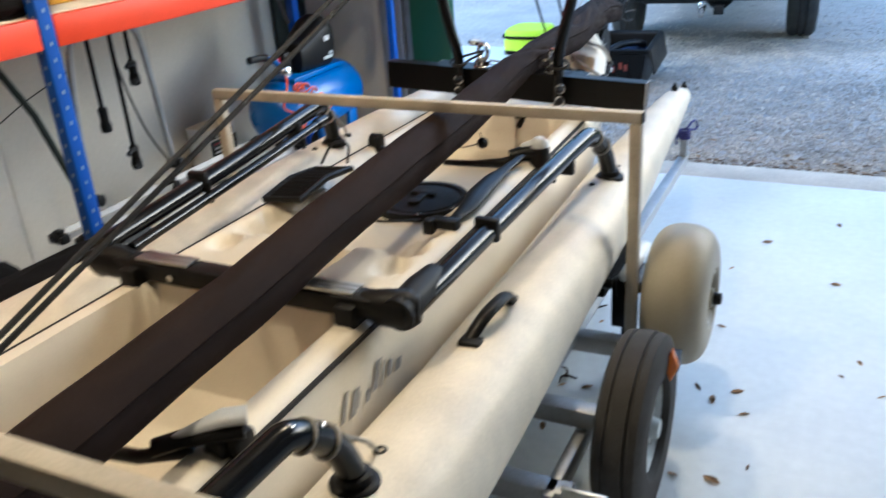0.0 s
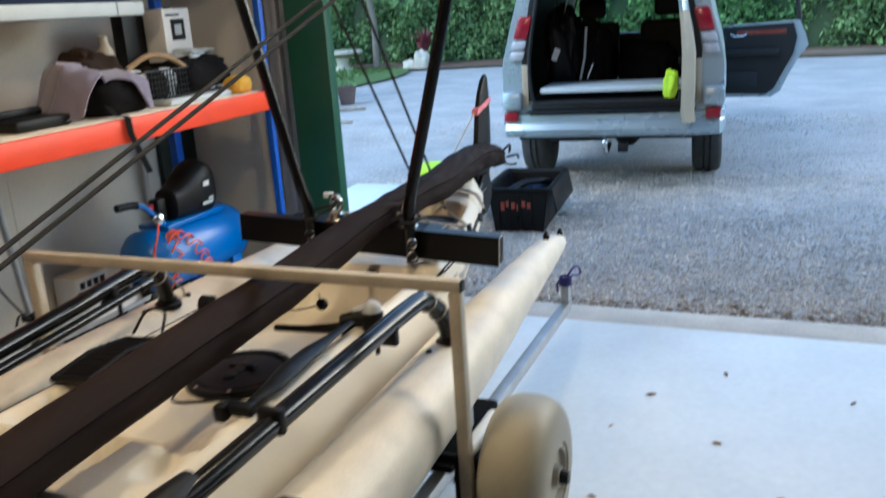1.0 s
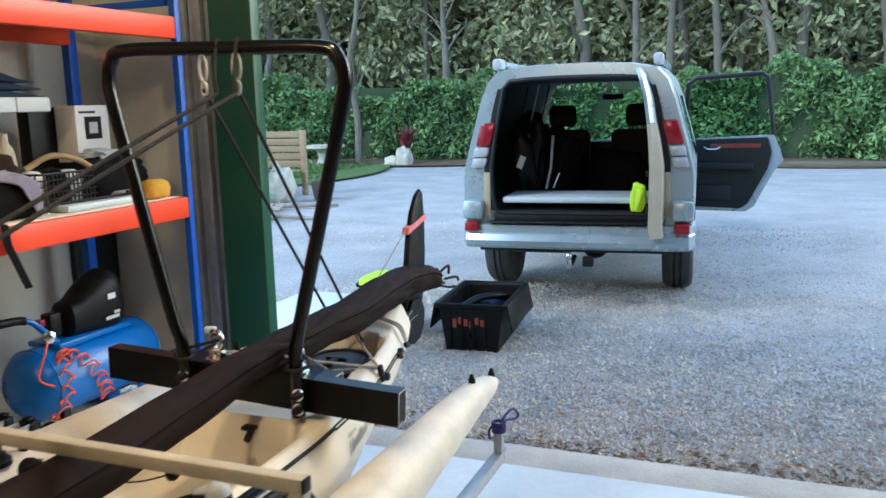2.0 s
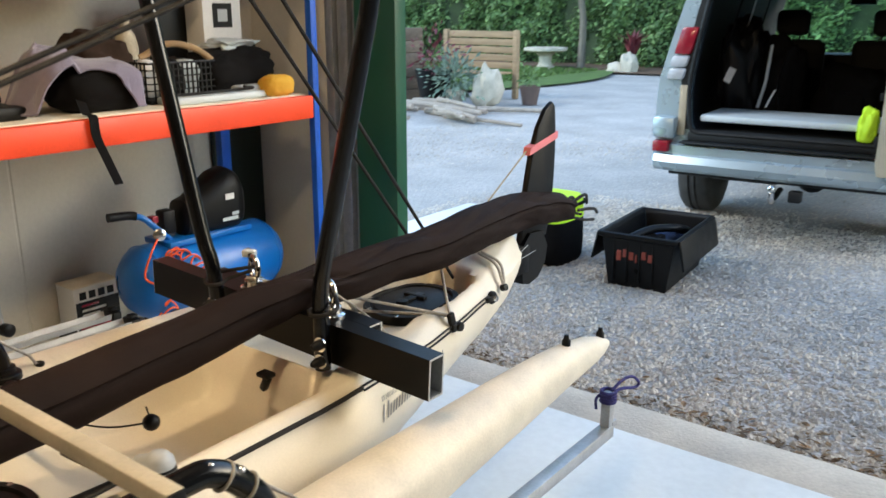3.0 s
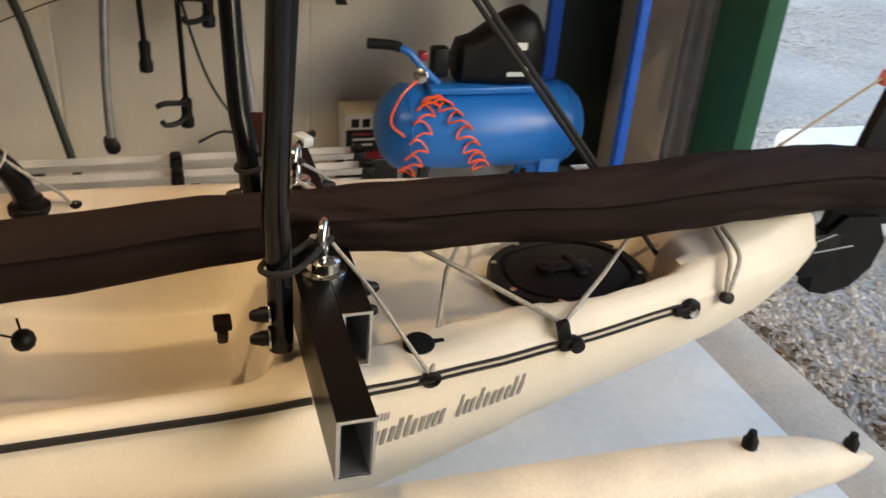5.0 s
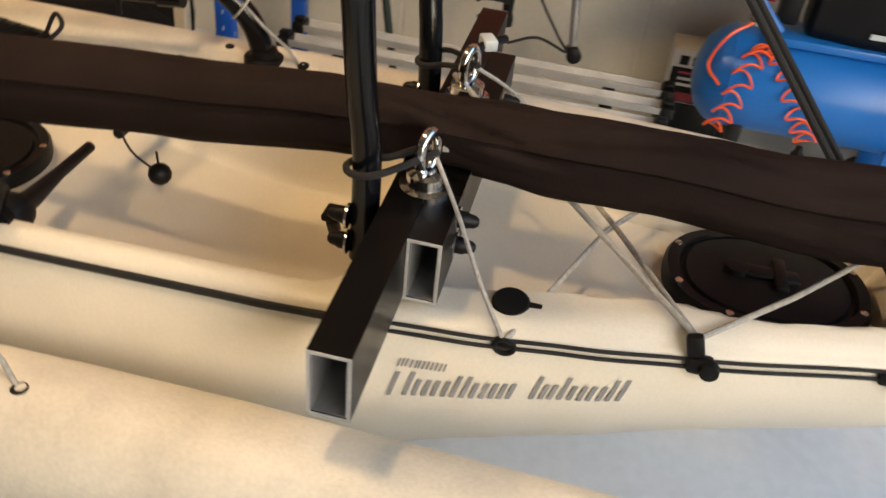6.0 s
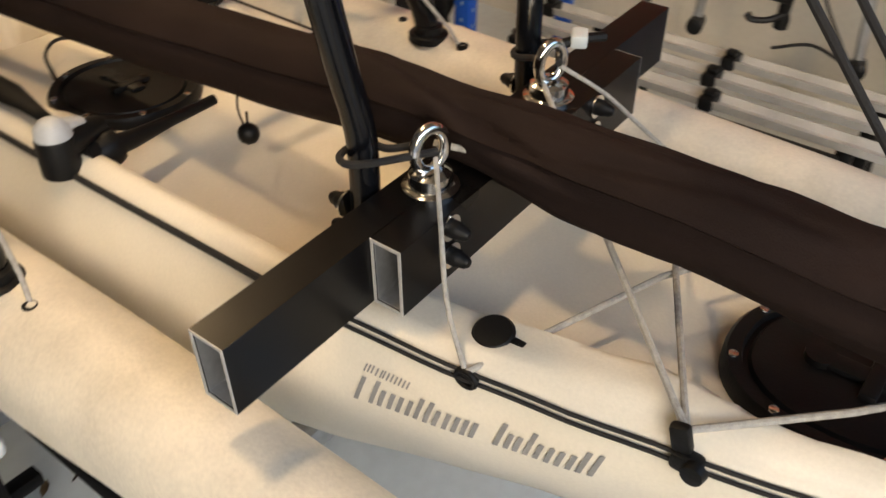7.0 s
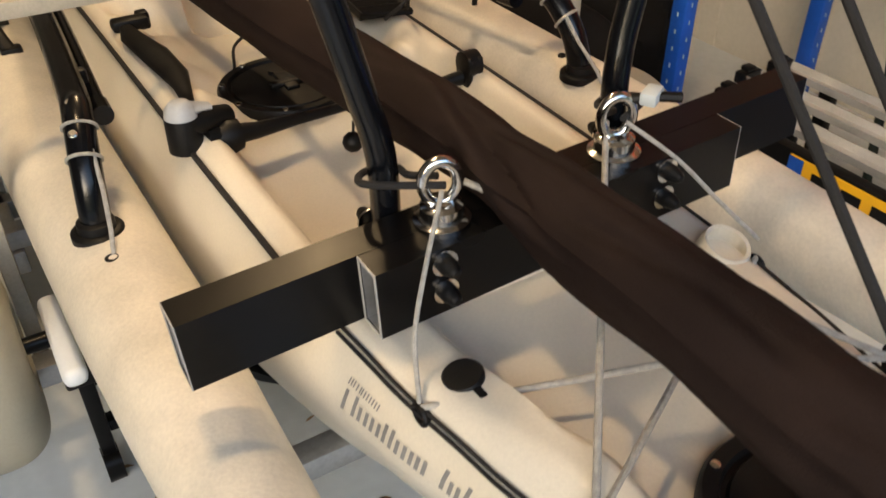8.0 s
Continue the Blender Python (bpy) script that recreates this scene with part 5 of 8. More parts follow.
def balloon_wheel(cx, cy, cz, side):
    bm = bm_new()
    w = 0.086
    prof = []
    for k in range(25):
        a = -math.pi * 0.5 + math.pi * k / 24
        prof.append((w * math.copysign(abs(math.sin(a)) ** 0.8, math.sin(a)), 0.085 + 0.110 * abs(math.cos(a)) ** 0.62))
    prof = [(-0.07, 0.075)] + prof + [(0.07, 0.075)]
    spin(bm, (cx, cy, cz), (side, 0, 0), prof, 48)
    wheel = part("balloon_wheel", bm, BALLOON, trailer, "fat tan balloon beach wheel")
    bm = bm_new()
    spin(bm, (cx, cy, cz), (side, 0, 0), ((-0.08, 0.0), (-0.08, 0.086), (0.080, 0.086), (0.082, 0.070), (0.060, 0.060), (0.060, 0.030), (0.086, 0.026), (0.090, 0.0)), 30)
    hub = part("hub", bm, BALLOON, wheel, "tan plastic hub")
    bm = bm_new()
    spin(bm, (cx + side * 0.088, cy, cz), (side, 0, 0), ((0, 0.018), (0.02, 0.016), (0.022, 0)), 14)
    part("axle_cap", bm, BLACK_PLASTIC, hub)
    bm = bm_new()
    rod(bm, (cx - side * 0.08, cy, cz), (cx - side * 0.30, cy, cz), 0.016, 12)
    box(bm, (cx - side * 0.17 - 0.02, cy - 0.02, 0.21), (cx - side * 0.17 + 0.02, cy + 0.02, cz + 0.02), 0.005)
    part("beach_axle", bm, BLACK_PAINT, trailer, "black beach wheel axle")


for side in (1, -1):
    road_wheel(CX + side * 0.712, 1.665, 0.226, side)
    balloon_wheel(CX + side * 0.716, 2.145, 0.337, side)
    bm = bm_new()
    x = CX + side * 0.776
    box(bm, (x - 0.012, 1.745, 0.335), (x + 0.012, 1.79, 0.375), 0.004)
    part("reflector_bracket", bm, BLACK_PLASTIC, trailer)
    bm = bm_new()
    loft(bm, [[(x - 0.002 + a * k, y, 0.360 + b * k) for a, b in ((0, -0.043), (0.017, 0), (0, 0.043), (-0.017, 0))] for y, k in ((1.728, 0.88), (1.731, 1.0), (1.742, 1.0))])
    bmesh.ops.recalc_face_normals(bm, faces=bm.faces[:])
    part("reflector", bm, AMBER, trailer, "amber reflector")
    bm = bm_new()
    box(bm, (CX + side * 0.58, 1.36, 0.16), (CX + side * 0.61, 1.66, 0.22), 0.006)
    box(bm, (CX + side * 0.635 - 0.06, 1.30, 0.19), (CX + side * 0.635 + 0.05, 1.335, 0.23), 0.004)
    part("suspension_arm", bm, GALV, trailer, "galvanised suspension arm")
    bm = bm_new()
    box(bm, (CX + side * 0.70 - 0.055, 1.305, 0.235), (CX + side * 0.70 + 0.04, 1.315, 0.30), 0.003)
    part("maker_plate", bm, ALU, trailer, "small bare metal plate")
bm = bm_new()
box(bm, (CX - 0.66, 1.605, 0.225), (CX + 0.66, 1.655, 0.272), 0.004)
part("axle", bm, GALV, trailer, "galvanised square axle")


# ---- storage rack along the wall ----
def perforated_post(parent, x, y, z0, z1, face, slots, hx=0.022, hy=0.026):
    """A folded steel upright with slots punched down its face."""
    bm = bm_new()
    box(bm, (x - hx, y - hy, z0), (x + hx, y + hy, z1), 0.003)
    upright = part("upright", bm, BLUE_PAINT, parent, "blue slotted steel upright")
    if slots:
        bm = bm_new()
        z = z0 + 0.06
        while z < z1 - 0.05:
            for sgn in (-1, 1):
                box(bm, (x - 0.0022, y + sgn * 0.0262 - 0.0004, z), (x + 0.0022, y + sgn * 0.0262 + 0.0004, z + 0.012))
            box(bm, (x + face * 0.0222 - 0.0004, y - 0.0022, z + 0.02), (x + face * 0.0222 + 0.0004, y + 0.0022, z + 0.032))
            z += 0.05
        tagged(part("slots", bm, LIGHT_GREY, upright, "pale slots punched in the upright", False), "", "", "", "stuff")
    return upright


RACK_X0, RACK_X1 = -2.80, -2.195
rack = thing("storage_rack", (-2.5, 2.9, 0), "blue and orange steel storage rack with chipboard shelves", "storage rack")
for y in (-0.28, 1.86, 4.0):
    for x, face in ((RACK_X1, 1), (RACK_X0, -1)):
        if y > 3 and face > 0:
            perforated_post(rack, x + 0.004, 4.014, 0.0, 2.1, face, False, 0.017, 0.0165)
        else:
            perforated_post(rack, x, y, 0.0, 2.1, face, y < 3)
    for z in (1.98,):
        bm = bm_new()
        box(bm, (RACK_X0 + 0.023, y - 0.012, z - 0.015), (RACK_X1 - 0.023, y + 0.012, z + 0.015), 0.002)
        part("brace", bm, BLUE_PAINT, rack)
for y0, y1 in ((-0.25, 1.83), (1.89, 3.995)):
    for z in (1.115, 1.915):
        for x in (RACK_X1, RACK_X0):
            bm = bm_new()
            box(bm, (x - 0.020, y0, z - 0.095), (x + 0.022, y1, z), 0.006)
            part("shelf_beam", bm, ORANGE_PAINT, rack, "orange steel shelf beam")
        bm = bm_new()
        box(bm, (RACK_X0 + 0.026, y0 + 0.002, z - 0.016), (RACK_X1 - 0.022, y1 - 0.002, z + 0.004), 0.002)
        part("shelf_board", bm, CHIPBOARD, rack, "pale chipboard shelf")
bm = bm_new()
box(bm, (RACK_X0 + 0.024, 1.89, 1.515), (-2.49, 3.385, 1.575), 0.006)
box(bm, (RACK_X0 + 0.024, 3.392, 1.515), (-2.492, 3.56, 1.575), 0.006)
part("middle_shelf", bm, LIGHT_GREY, rack, "pale grey narrow middle shelf")
SH = 1.119


def folded_cloth(name, x0, x1, y0, y1, z, h, mat, label, category, seed, layers=3):
    bm = bm_new()
    for k in range(layers):
        d = 0.01 * k

        def top(u, v, k=k, d=d):
            edge = min(u, 1 - u, v, 1 - v)
            rise = step(0, 0.12, edge)
            n = noise.noise(Vector((u * 4 + seed, v * 5 - seed, k * 3.1)))
            return (x0 + d + (x1 - x0 - 2 * d) * u + 0.01 * n, y0 + d + (y1 - y0 - 2 * d) * v + 0.015 * n, z + (h * (k + rise)) / layers + 0.014 * n * rise)
        grid_cloth(bm, top, 14, 26)
    bmesh.ops.solidify(bm, geom=bm.faces[:], thickness=0.006)
    return solid(name, bm, mat, label, category)


folded_cloth("folded_tarpaulin", -2.77, -2.50, 2.0, 3.54, 1.578, 0.095, NAVY, "folded navy tarpaulin lying on the middle shelf", "tarpaulin", 3.0)


def lumpy(name, c, size, mat, label, category, seed, rough=0.35, sub=4, parent=None):
    bm = bm_new()
    made = bmesh.ops.create_icosphere(bm, subdivisions=sub, radius=1)["verts"]
    for v in made:
        d = v.co.copy()
        k = 1 + rough * noise.noise(d * 1.4 + Vector((seed, -seed, seed * 0.5))) + rough * 0.45 * noise.noise(d * 4.2 + Vector((seed, seed, 0)))
        x, y, z = (math.copysign(abs(a) ** 0.75, a) * k for a in d)
        v.co = Vector((c[0] + x * size[0], c[1] + y * size[1], max(c[2], c[2] + size[2] * (0.9 + z))))
    if parent is None:
        return solid(name, bm, mat, label, category)
    return part(name, bm, mat, parent, label)


holdall = thing("holdall", (-2.42, 3.05, SH), "black fabric holdall on the shelf with a loose strap", "bag")
lumpy("body", (-2.375, 3.13, SH), (0.12, 0.16, 0.080), BLACK_FABRIC, "", "", 1.7, 0.18, 4, holdall)
bm = bm_new()
strip = [(-2.30, 3.02, SH + 0.06), (-2.235, 3.00, SH + 0.012), (-2.166, 2.985, SH + 0.004), (-2.158, 2.985, SH - 0.06), (-2.150, 3.010, 0.98), (-2.140, 3.038, 0.893)]
pts = curve_pts(strip, 5)
rows = [[bm.verts.new(p + Vector((dx, dy, 0))) for dx, dy in ((0, -0.016), (0.003, -0.016), (0.003, 0.016), (0, 0.016))] for p in pts]
for a, b in zip(rows, rows[1:]):
    for k in range(4):
        bm.faces.new((a[k], a[(k + 1) % 4], b[(k + 1) % 4], b[k]))
bm.faces.new(rows[-1])
bmesh.ops.recalc_face_normals(bm, faces=bm.faces[:])
part("strap", bm, BLACK_FABRIC, holdall, "black webbing strap hanging over the edge")


def towel():
    bm = bm_new()

    def bag_top(x, y):
        e = abs((x + 2.375) / 0.135) ** 2.4 + abs((y - 3.13) / 0.18) ** 2.4
        return SH + 0.080 * (0.95 + 1.05 * (1 - e) ** 0.42) if e < 1 else SH

    def f(u, v):
        x, y = -2.54 + 0.285 * u + 0.02 * math.sin(v * 9), 2.84 + 0.41 * v - 0.03 * u + 0.02 * math.sin(u * 7 + 1)
        rise = 0.205 * step(0.0, 0.32, v) - 0.055 * step(0.36, 0.75, v) - 0.045 * step(0.86, 1.0, v)
        rise -= step(0.60, 1.0, u) * (0.055 + 0.075 * step(0.72, 0.95, v)) * step(0.1, 0.3, v)
        n = noise.noise(Vector((x * 10, y * 8, 2.0))) * 0.030 + noise.noise(Vector((x * 22, y * 19, 5.0))) * 0.010
        # sharp pinched folds running over the heap, crossed by shallower ones
        fold = 0.019 * (0.6 - abs(math.sin(v * 8.5 + u * 3.0 + 22 * n)) ** 0.6)
        fold += 0.012 * (0.5 - abs(math.sin(v * 5 - u * 9 + 15 * n)) ** 0.7)
        z = SH + 0.012 + rise + (n + fold) * step(0, 0.2, v)
        return (x + 0.4 * n + 0.4 * fold, y + (0.2 + 1.0 * step(0.36, 0.1, v)) * fold + 0.3 * n, max(SH + 0.010, bag_top(x, y) + 0.014 + 0.5 * max(0, fold), z))
    grid_cloth(bm, f, 46, 76)
    bmesh.ops.solidify(bm, geom=bm.faces[:], thickness=0.006)
    return solid("towel", bm, LILAC, "crumpled lilac towel thrown over a black bag", "towel")


towel()
lumpy("rolled_rag", (-2.58, 3.27, SH), (0.09, 0.12, 0.13), DARK_BROWN, "crumpled dark brown rag on the shelf", "rag", 7.2, 0.4)
bm = bm_new()
box(bm, (-2.47, 2.58, SH), (-2.30, 2.84, SH + 0.045), 0.012)
box(bm, (-2.46, 2.60, SH + 0.045), (-2.42, 2.82, SH + 0.075), 0.010)
solid("black_case", bm, BLACK_PLASTIC, "flat black plastic case on the shelf", "case")
lumpy("black_bag", (-2.36, 1.80, SH), (0.14, 0.16, 0.06), BLACK_FABRIC, "slumped black fabric bag at the shelf's edge", "bag", 4.4, 0.35)
bm = bm_new()
box(bm, (-2.56, 2.05, SH), (-2.36, 2.30, SH + 0.07), 0.012)
solid("yellow_box", bm, YELLOW_FOAM, "mustard yellow soft box on the shelf", "box")


def wire_basket():
    x0, x1, y0, y1, z1 = -2.58, -2.36, 3.34, 3.64, SH + 0.15
    basket = thing("wire_basket", (-2.47, 3.49, SH), "black mesh basket filled with odds and ends", "basket")
    bm = bm_new()
    for z in (SH + 0.004, z1):
        sweep(bm, [(x0, y0, z), (x1, y0, z), (x1, y1, z), (x0, y1, z), (x0, y0, z)], 0.005, 6)
    part("rim", bm, BLACK_PLASTIC, basket)
    bm = bm_new()
    n = 14
    for k in range(1, n):
        y = y0 + (y1 - y0) * k / n
        for x in (x0, x1):
            box(bm, (x - 0.002, y - 0.003, SH), (x + 0.002, y + 0.003, z1))
    for k in range(1, 9):
        x = x0 + (x1 - x0) * k / 9
        for y in (y0, y1):
            box(bm, (x - 0.003, y - 0.002, SH), (x + 0.003, y + 0.002, z1))
    for k in range(1, 6):
        z = SH + (z1 - SH) * k / 6
        for x in (x0, x1):
            box(bm, (x - 0.002, y0, z - 0.0025), (x + 0.002, y1, z + 0.0025))
        for y in (y0, y1):
            box(bm, (x0, y - 0.002, z - 0.0025), (x1, y + 0.002, z + 0.0025))
    tagged(part("mesh_side", bm, BLACK_PLASTIC, basket, "black open mesh", False), "", "", "", "stuff")
    bm = bm_new()
    box(bm, (x0 + 0.01, y0 + 0.01, SH), (x1 - 0.01, y1 - 0.01, SH + 0.012), 0.003)
    part("base", bm, BLACK_PLASTIC, basket)
    for k, (x, y, r, mat) in enumerate(((-2.48, 3.42, 0.06, CARD), (-2.44, 3.55, 0.055, LIGHT_GREY), (-2.52, 3.57, 0.07, DARK_BROWN), (-2.42, 3.48, 0.045, BLACK_FABRIC))):
        lumpy("basket_item", (x, y, SH + 0.014), (r, r, 0.075), mat, "odd thing heaped in a mesh basket", "sundry", 2.1 * k, 0.3, 3)
    bm = bm_new()
    sweep(bm, curve_pts([(-2.50, 3.40, SH + 0.165), (-2.46, 3.50, SH + 0.215), (-2.42, 3.60, SH + 0.195), (-2.38, 3.66, SH + 0.14)], 5), 0.013, 10)
    solid("tan_handle", bm, TAN_WOOD, "curved tan handle resting on a mesh basket", "handle")


wire_basket()
bm = bm_new()
spin(bm, (-2.66, 3.45, SH), (0, 0, 1), ((0, 0.045), (0.01, 0.048), (0.20, 0.046), (0.25, 0.036), (0.27, 0.020), (0.31, 0.020), (0.315, 0)), 20)
solid("bottle", bm, STONE, "tall pale plastic bottle standing on the shelf", "bottle")
bm = bm_new()
box(bm, (-2.36, 3.36, SH), (-2.25, 3.82, SH + 0.028), 0.010)
tray = thing("plastic_tray", (-2.3, 3.6, SH), "pale plastic tray lying at the shelf's front", "tray")
part("body", bm, LIGHT_GREY, tray)
bm = bm_new()
sweep(bm, curve_pts([(-2.30, 3.38, SH + 0.034), (-2.29, 3.6, SH + 0.036), (-2.27, 3.75, SH + 0.040), (-2.26, 3.70, SH + 0.05)], 6), 0.006, 6)
part("cable", bm, ROPE_BLACK, tray, "thin dark cable lying on a tray")


def printed_box():
    b = thing("printed_carton", (-2.64, 3.77, SH), "white printed carton with a dark picture on its face", "carton")
    x0, x1, y0, y1, z0, z1 = -2.68, -2.56, 3.755, 3.955, SH + 0.17, SH + 0.42
    plain("stand_box", (x0, y0 - 0.01, SH), (x1, y1 + 0.01, z0), BLACK_PLASTIC, 0.006, b, "dark box beneath")
    tagged(plain("dark_box", (-2.755, y0 - 0.14, SH), (x0 - 0.004, y1 + 0.01, z1 - 0.004), BLACK_PLASTIC, 0.006), "tall dark cardboard box at the back of the shelf", "box")
    plain("carton_body", (x0, y0, z0), (x1, y1, z1), CARD, 0.003, b)
    plain("picture", (x1 + 0.0005, y0 + 0.05, z0 + 0.10), (x1 + 0.0020, y1 - 0.05, z0 + 0.20), BLACK_PLASTIC, 0, b, "dark square picture")
    plain("picture_inset", (x1 + 0.0022, y0 + 0.075, z0 + 0.125), (x1 + 0.0030, y1 - 0.075, z0 + 0.175), GREY_PLASTIC, 0, b, "grey inset of the picture")
    plain("print_bar", (x1 + 0.0005, y0 + 0.02, z0 + 0.215), (x1 + 0.0020, y1 - 0.08, z0 + 0.225), NAVY, 0, b, "dark bar in place of print")
    plain("print_bar", (x1 + 0.0005, y0 + 0.03, z0 + 0.04), (x1 + 0.0020, y1 - 0.03, z0 + 0.055), GREY_PLASTIC, 0, b, "grey bar in place of print")


printed_box()
lumpy("shoe_bag", (-2.45, 3.78, SH), (0.12, 0.19, 0.105), BLACK_FABRIC, "black soft bag with grey rim on the shelf", "bag", 9.1, 0.22)
bm = bm_new()
box(bm, (-2.36, 3.70, SH), (-2.28, 3.93, SH + 0.05), 0.015)
solid("grey_shoe_box", bm, GREY_PLASTIC, "low grey and black case on the shelf", "case")
lumpy("plastic_wrap", (-2.46, 3.80, SH + 0.185), (0.08, 0.11, 0.022), LIGHT_GREY, "crumpled clear plastic wrapping on a black bag", "wrapping", 3.9, 0.5)
lumpy("yellow_pad", (-2.262, 3.872, SH), (0.055, 0.075, 0.046), YELLOW_FOAM, "mustard yellow round cushion at the shelf's end", "cushion", 5.5, 0.12)
lumpy("dark_blanket", (-2.5, 2.9, 1.919), (0.2, 0.6, 0.10), BLACK_FABRIC, "dark blanket heaped on the top shelf", "blanket", 8.3, 0.3)

# dark board leaning in the corner
bm = bm_new()
box(bm, (-3.016, 4.09, 0), (-2.985, 4.392, 1.30), 0.004)
solid("dark_board", bm, DARK_GREEN, "tall dark green board standing in the corner", "board")


# ---- compressor ----
def compressor():
    x, y, z, r = -2.50, 3.62, 0.395, 0.152
    c = thing("air_compressor", (x, y, 0), "blue air compressor with black motor cover", "compressor")
    bm = bm_new()
    L = 0.385
    spin(bm, (x, y, z), (0, 1, 0), ((-L, 0), (-L + 0.004, 0.05), (-L + 0.025, 0.105), (-L + 0.06, 0.138), (-L + 0.09, r), (L - 0.09, r), (L - 0.06, 0.138), (L - 0.025, 0.105), (L - 0.004, 0.05), (L, 0)), 40)
    tank = part("tank", bm, BLUE_TANK, c, "glossy blue steel tank")
    for yy in (-L + 0.09, L - 0.09):
        bm = bm_new()
        sweep(bm, [(x + (r + 0.0005) * math.cos(a), y + yy, z + (r + 0.0005) * math.sin(a)) for a in (2 * math.pi * k / 40 for k in range(41))], 0.0025, 6)
        part("weld_seam", bm, BLUE_TANK, tank)
    bm = bm_new()
    box(bm, (x - 0.09, y - 0.22, z + r - 0.012), (x + 0.09, y + 0.20, z + r + 0.012), 0.004)
    part("mount_plate", bm, BLUE_TANK, c)
    bm = bm_new()
    rings = []
    for t, w, h, dz in ((-0.185, 0.050, 0.055, -0.035), (-0.17, 0.068, 0.075, -0.028), (-0.115, 0.074, 0.083, -0.024), (-0.05, 0.086, 0.104, -0.008), (0.04, 0.098, 0.130, 0.012), (0.10, 0.10, 0.138, 0.018), (0.14, 0.094, 0.125, 0.012), (0.168, 0.075, 0.098, 0.0), (0.175, 0.05, 0.07, -0.01)):
        ring = []
        for k in range(28):
            a = 2 * math.pi * k / 28
            cc, ss = math.cos(a), math.sin(a)
            ring.append((x + w * math.copysign(abs(cc) ** 0.7, cc), y + 0.038 + t * 0.84, z + r + 0.112 + dz + h * math.copysign(abs(ss) ** 0.7, ss)))
        rings.append(ring)
    loft(bm, rings)
    cover = part("motor_cover", bm, BLACK_PLASTIC, c, "black plastic motor cover")
    for k in range(6):
        bm = bm_new()
        sweep(bm, [(x + 0.058 * math.cos(a), y - 0.108 + k * 0.006, z + r + 0.085 + 0.072 * math.sin(a)) for a in (2 * math.pi * i / 24 for i in range(25))], 0.003, 5)
        part("cooling_ring", bm, BLACK_PLASTIC, cover)
    plain("sticker", (x + 0.0985, y + 0.06, z + r + 0.142), (x + 0.1005, y + 0.105, z + r + 0.167), CARD, 0, cover, "small white sticker")
    plain("decal_bar", (x + 0.0995, y + 0.04, z + r + 0.052), (x + 0.1010, y + 0.12, z + r + 0.067), LIGHT_GREY, 0, cover, "pale bar in place of a mark")
    plain("decal_bar", (x + 0.0995, y + 0.09, z + r + 0.072), (x + 0.1010, y + 0.125, z + r + 0.085), LIGHT_GREY, 0, cover, "pale bar in place of a mark")
    bm = bm_new()
    sweep(bm, curve_pts([(x + 0.03, y - 0.18, z + r + 0.01), (x + 0.03, y - 0.24, z + r + 0.07), (x + 0.02, y - 0.29, z + r + 0.12), (x + 0.0, y - 0.34, z + r + 0.135)], 6), 0.013, 12)
    h = part("handle", bm, BLUE_TANK, c, "blue bent tube handle")
    bm = bm_new()
    sweep(bm, curve_pts([(x + 0.012, y - 0.31, z + r + 0.130), (x + 0.0, y - 0.34, z + r + 0.136), (x - 0.01, y - 0.42, z + r + 0.14)], 5), 0.018, 12)
    part("grip", bm, BLACK_PLASTIC, h, "black rubber grip")
    bm = bm_new()
    box(bm, (x - 0.03, y - 0.20, z + r + 0.03), (x + 0.03, y - 0.14, z + r + 0.13), 0.010)
    sw = part("pressure_switch", bm, BLACK_PLASTIC, c, "black pressure switch box")
    bm = bm_new()
    box(bm, (x - 0.02, y - 0.245, z + r + 0.085), (x + 0.02, y - 0.215, z + r + 0.115), 0.006)
    part("red_button", bm, RED_LENS, sw, "red stop button")
    bm = bm_new()
    spin(bm, (x + 0.06, y - 0.25, z + r + 0.05), (1, -0.4, 0.2), ((0, 0.024), (0.02, 0.025), (0.022, 0.021), (0.024, 0)), 18)
    part("gauge", bm, CHROME, c, "small round pressure gauge")
    # coiled hose over the near end
    bm = bm_new()
    pts = []
    arch = curve_pts([(y - 0.30, z - 0.15), (y - 0.28, z - 0.02), (y - 0.25, z + 0.10), (y - 0.20, z + 0.13), (y - 0.14, z + 0.08), (y - 0.08, z - 0.03), (y - 0.02, z - 0.12)], 12)
    for i in range(260):
        t = i / 259 * (len(arch) - 1.001)
        k = int(t)
        py, pz = (arch[k][m] + (arch[k + 1][m] - arch[k][m]) * (t - k) for m in (0, 1))
        a = i / 259 * 2 * math.pi * 13
        px = x + math.sqrt(max(0.0, r * r - (pz - z) ** 2)) + 0.022
        pts.append((px + 0.012 * math.cos(a), py + 0.034 * math.sin(a), pz + 0.012 * math.cos(a * 2)))
    sweep(bm, pts, 0.0038, 6)
    part("coil_hose", bm, ORANGE_HOSE, c, "orange coiled air hose")
    bm = bm_new()
    sweep(bm, curve_pts([(x + 0.07, y - 0.26, z + r + 0.04), (x + 0.12, y - 0.33, z + r - 0.0), (x + 0.11, y - 0.36, z + 0.06), (x + 0.15, y - 0.32, z + 0.02)], 6), 0.0048, 6)
    part("hose_lead", bm, ORANGE_HOSE, c, "orange air hose lead")
    for sgn in (-1, 1):
        bm = bm_new()
        spin(bm, (x + sgn * 0.13, y + 0.24, 0.075), (sgn, 0, 0), ((-0.02, 0.03), (-0.02, 0.07), (-0.014, 0.075), (0.014, 0.075), (0.02, 0.07), (0.02, 0.03), (0.012, 0.028), (0.012, 0)), 24)
        part("wheel", bm, RUBBER, c, "small black wheel")
        bm = bm_new()
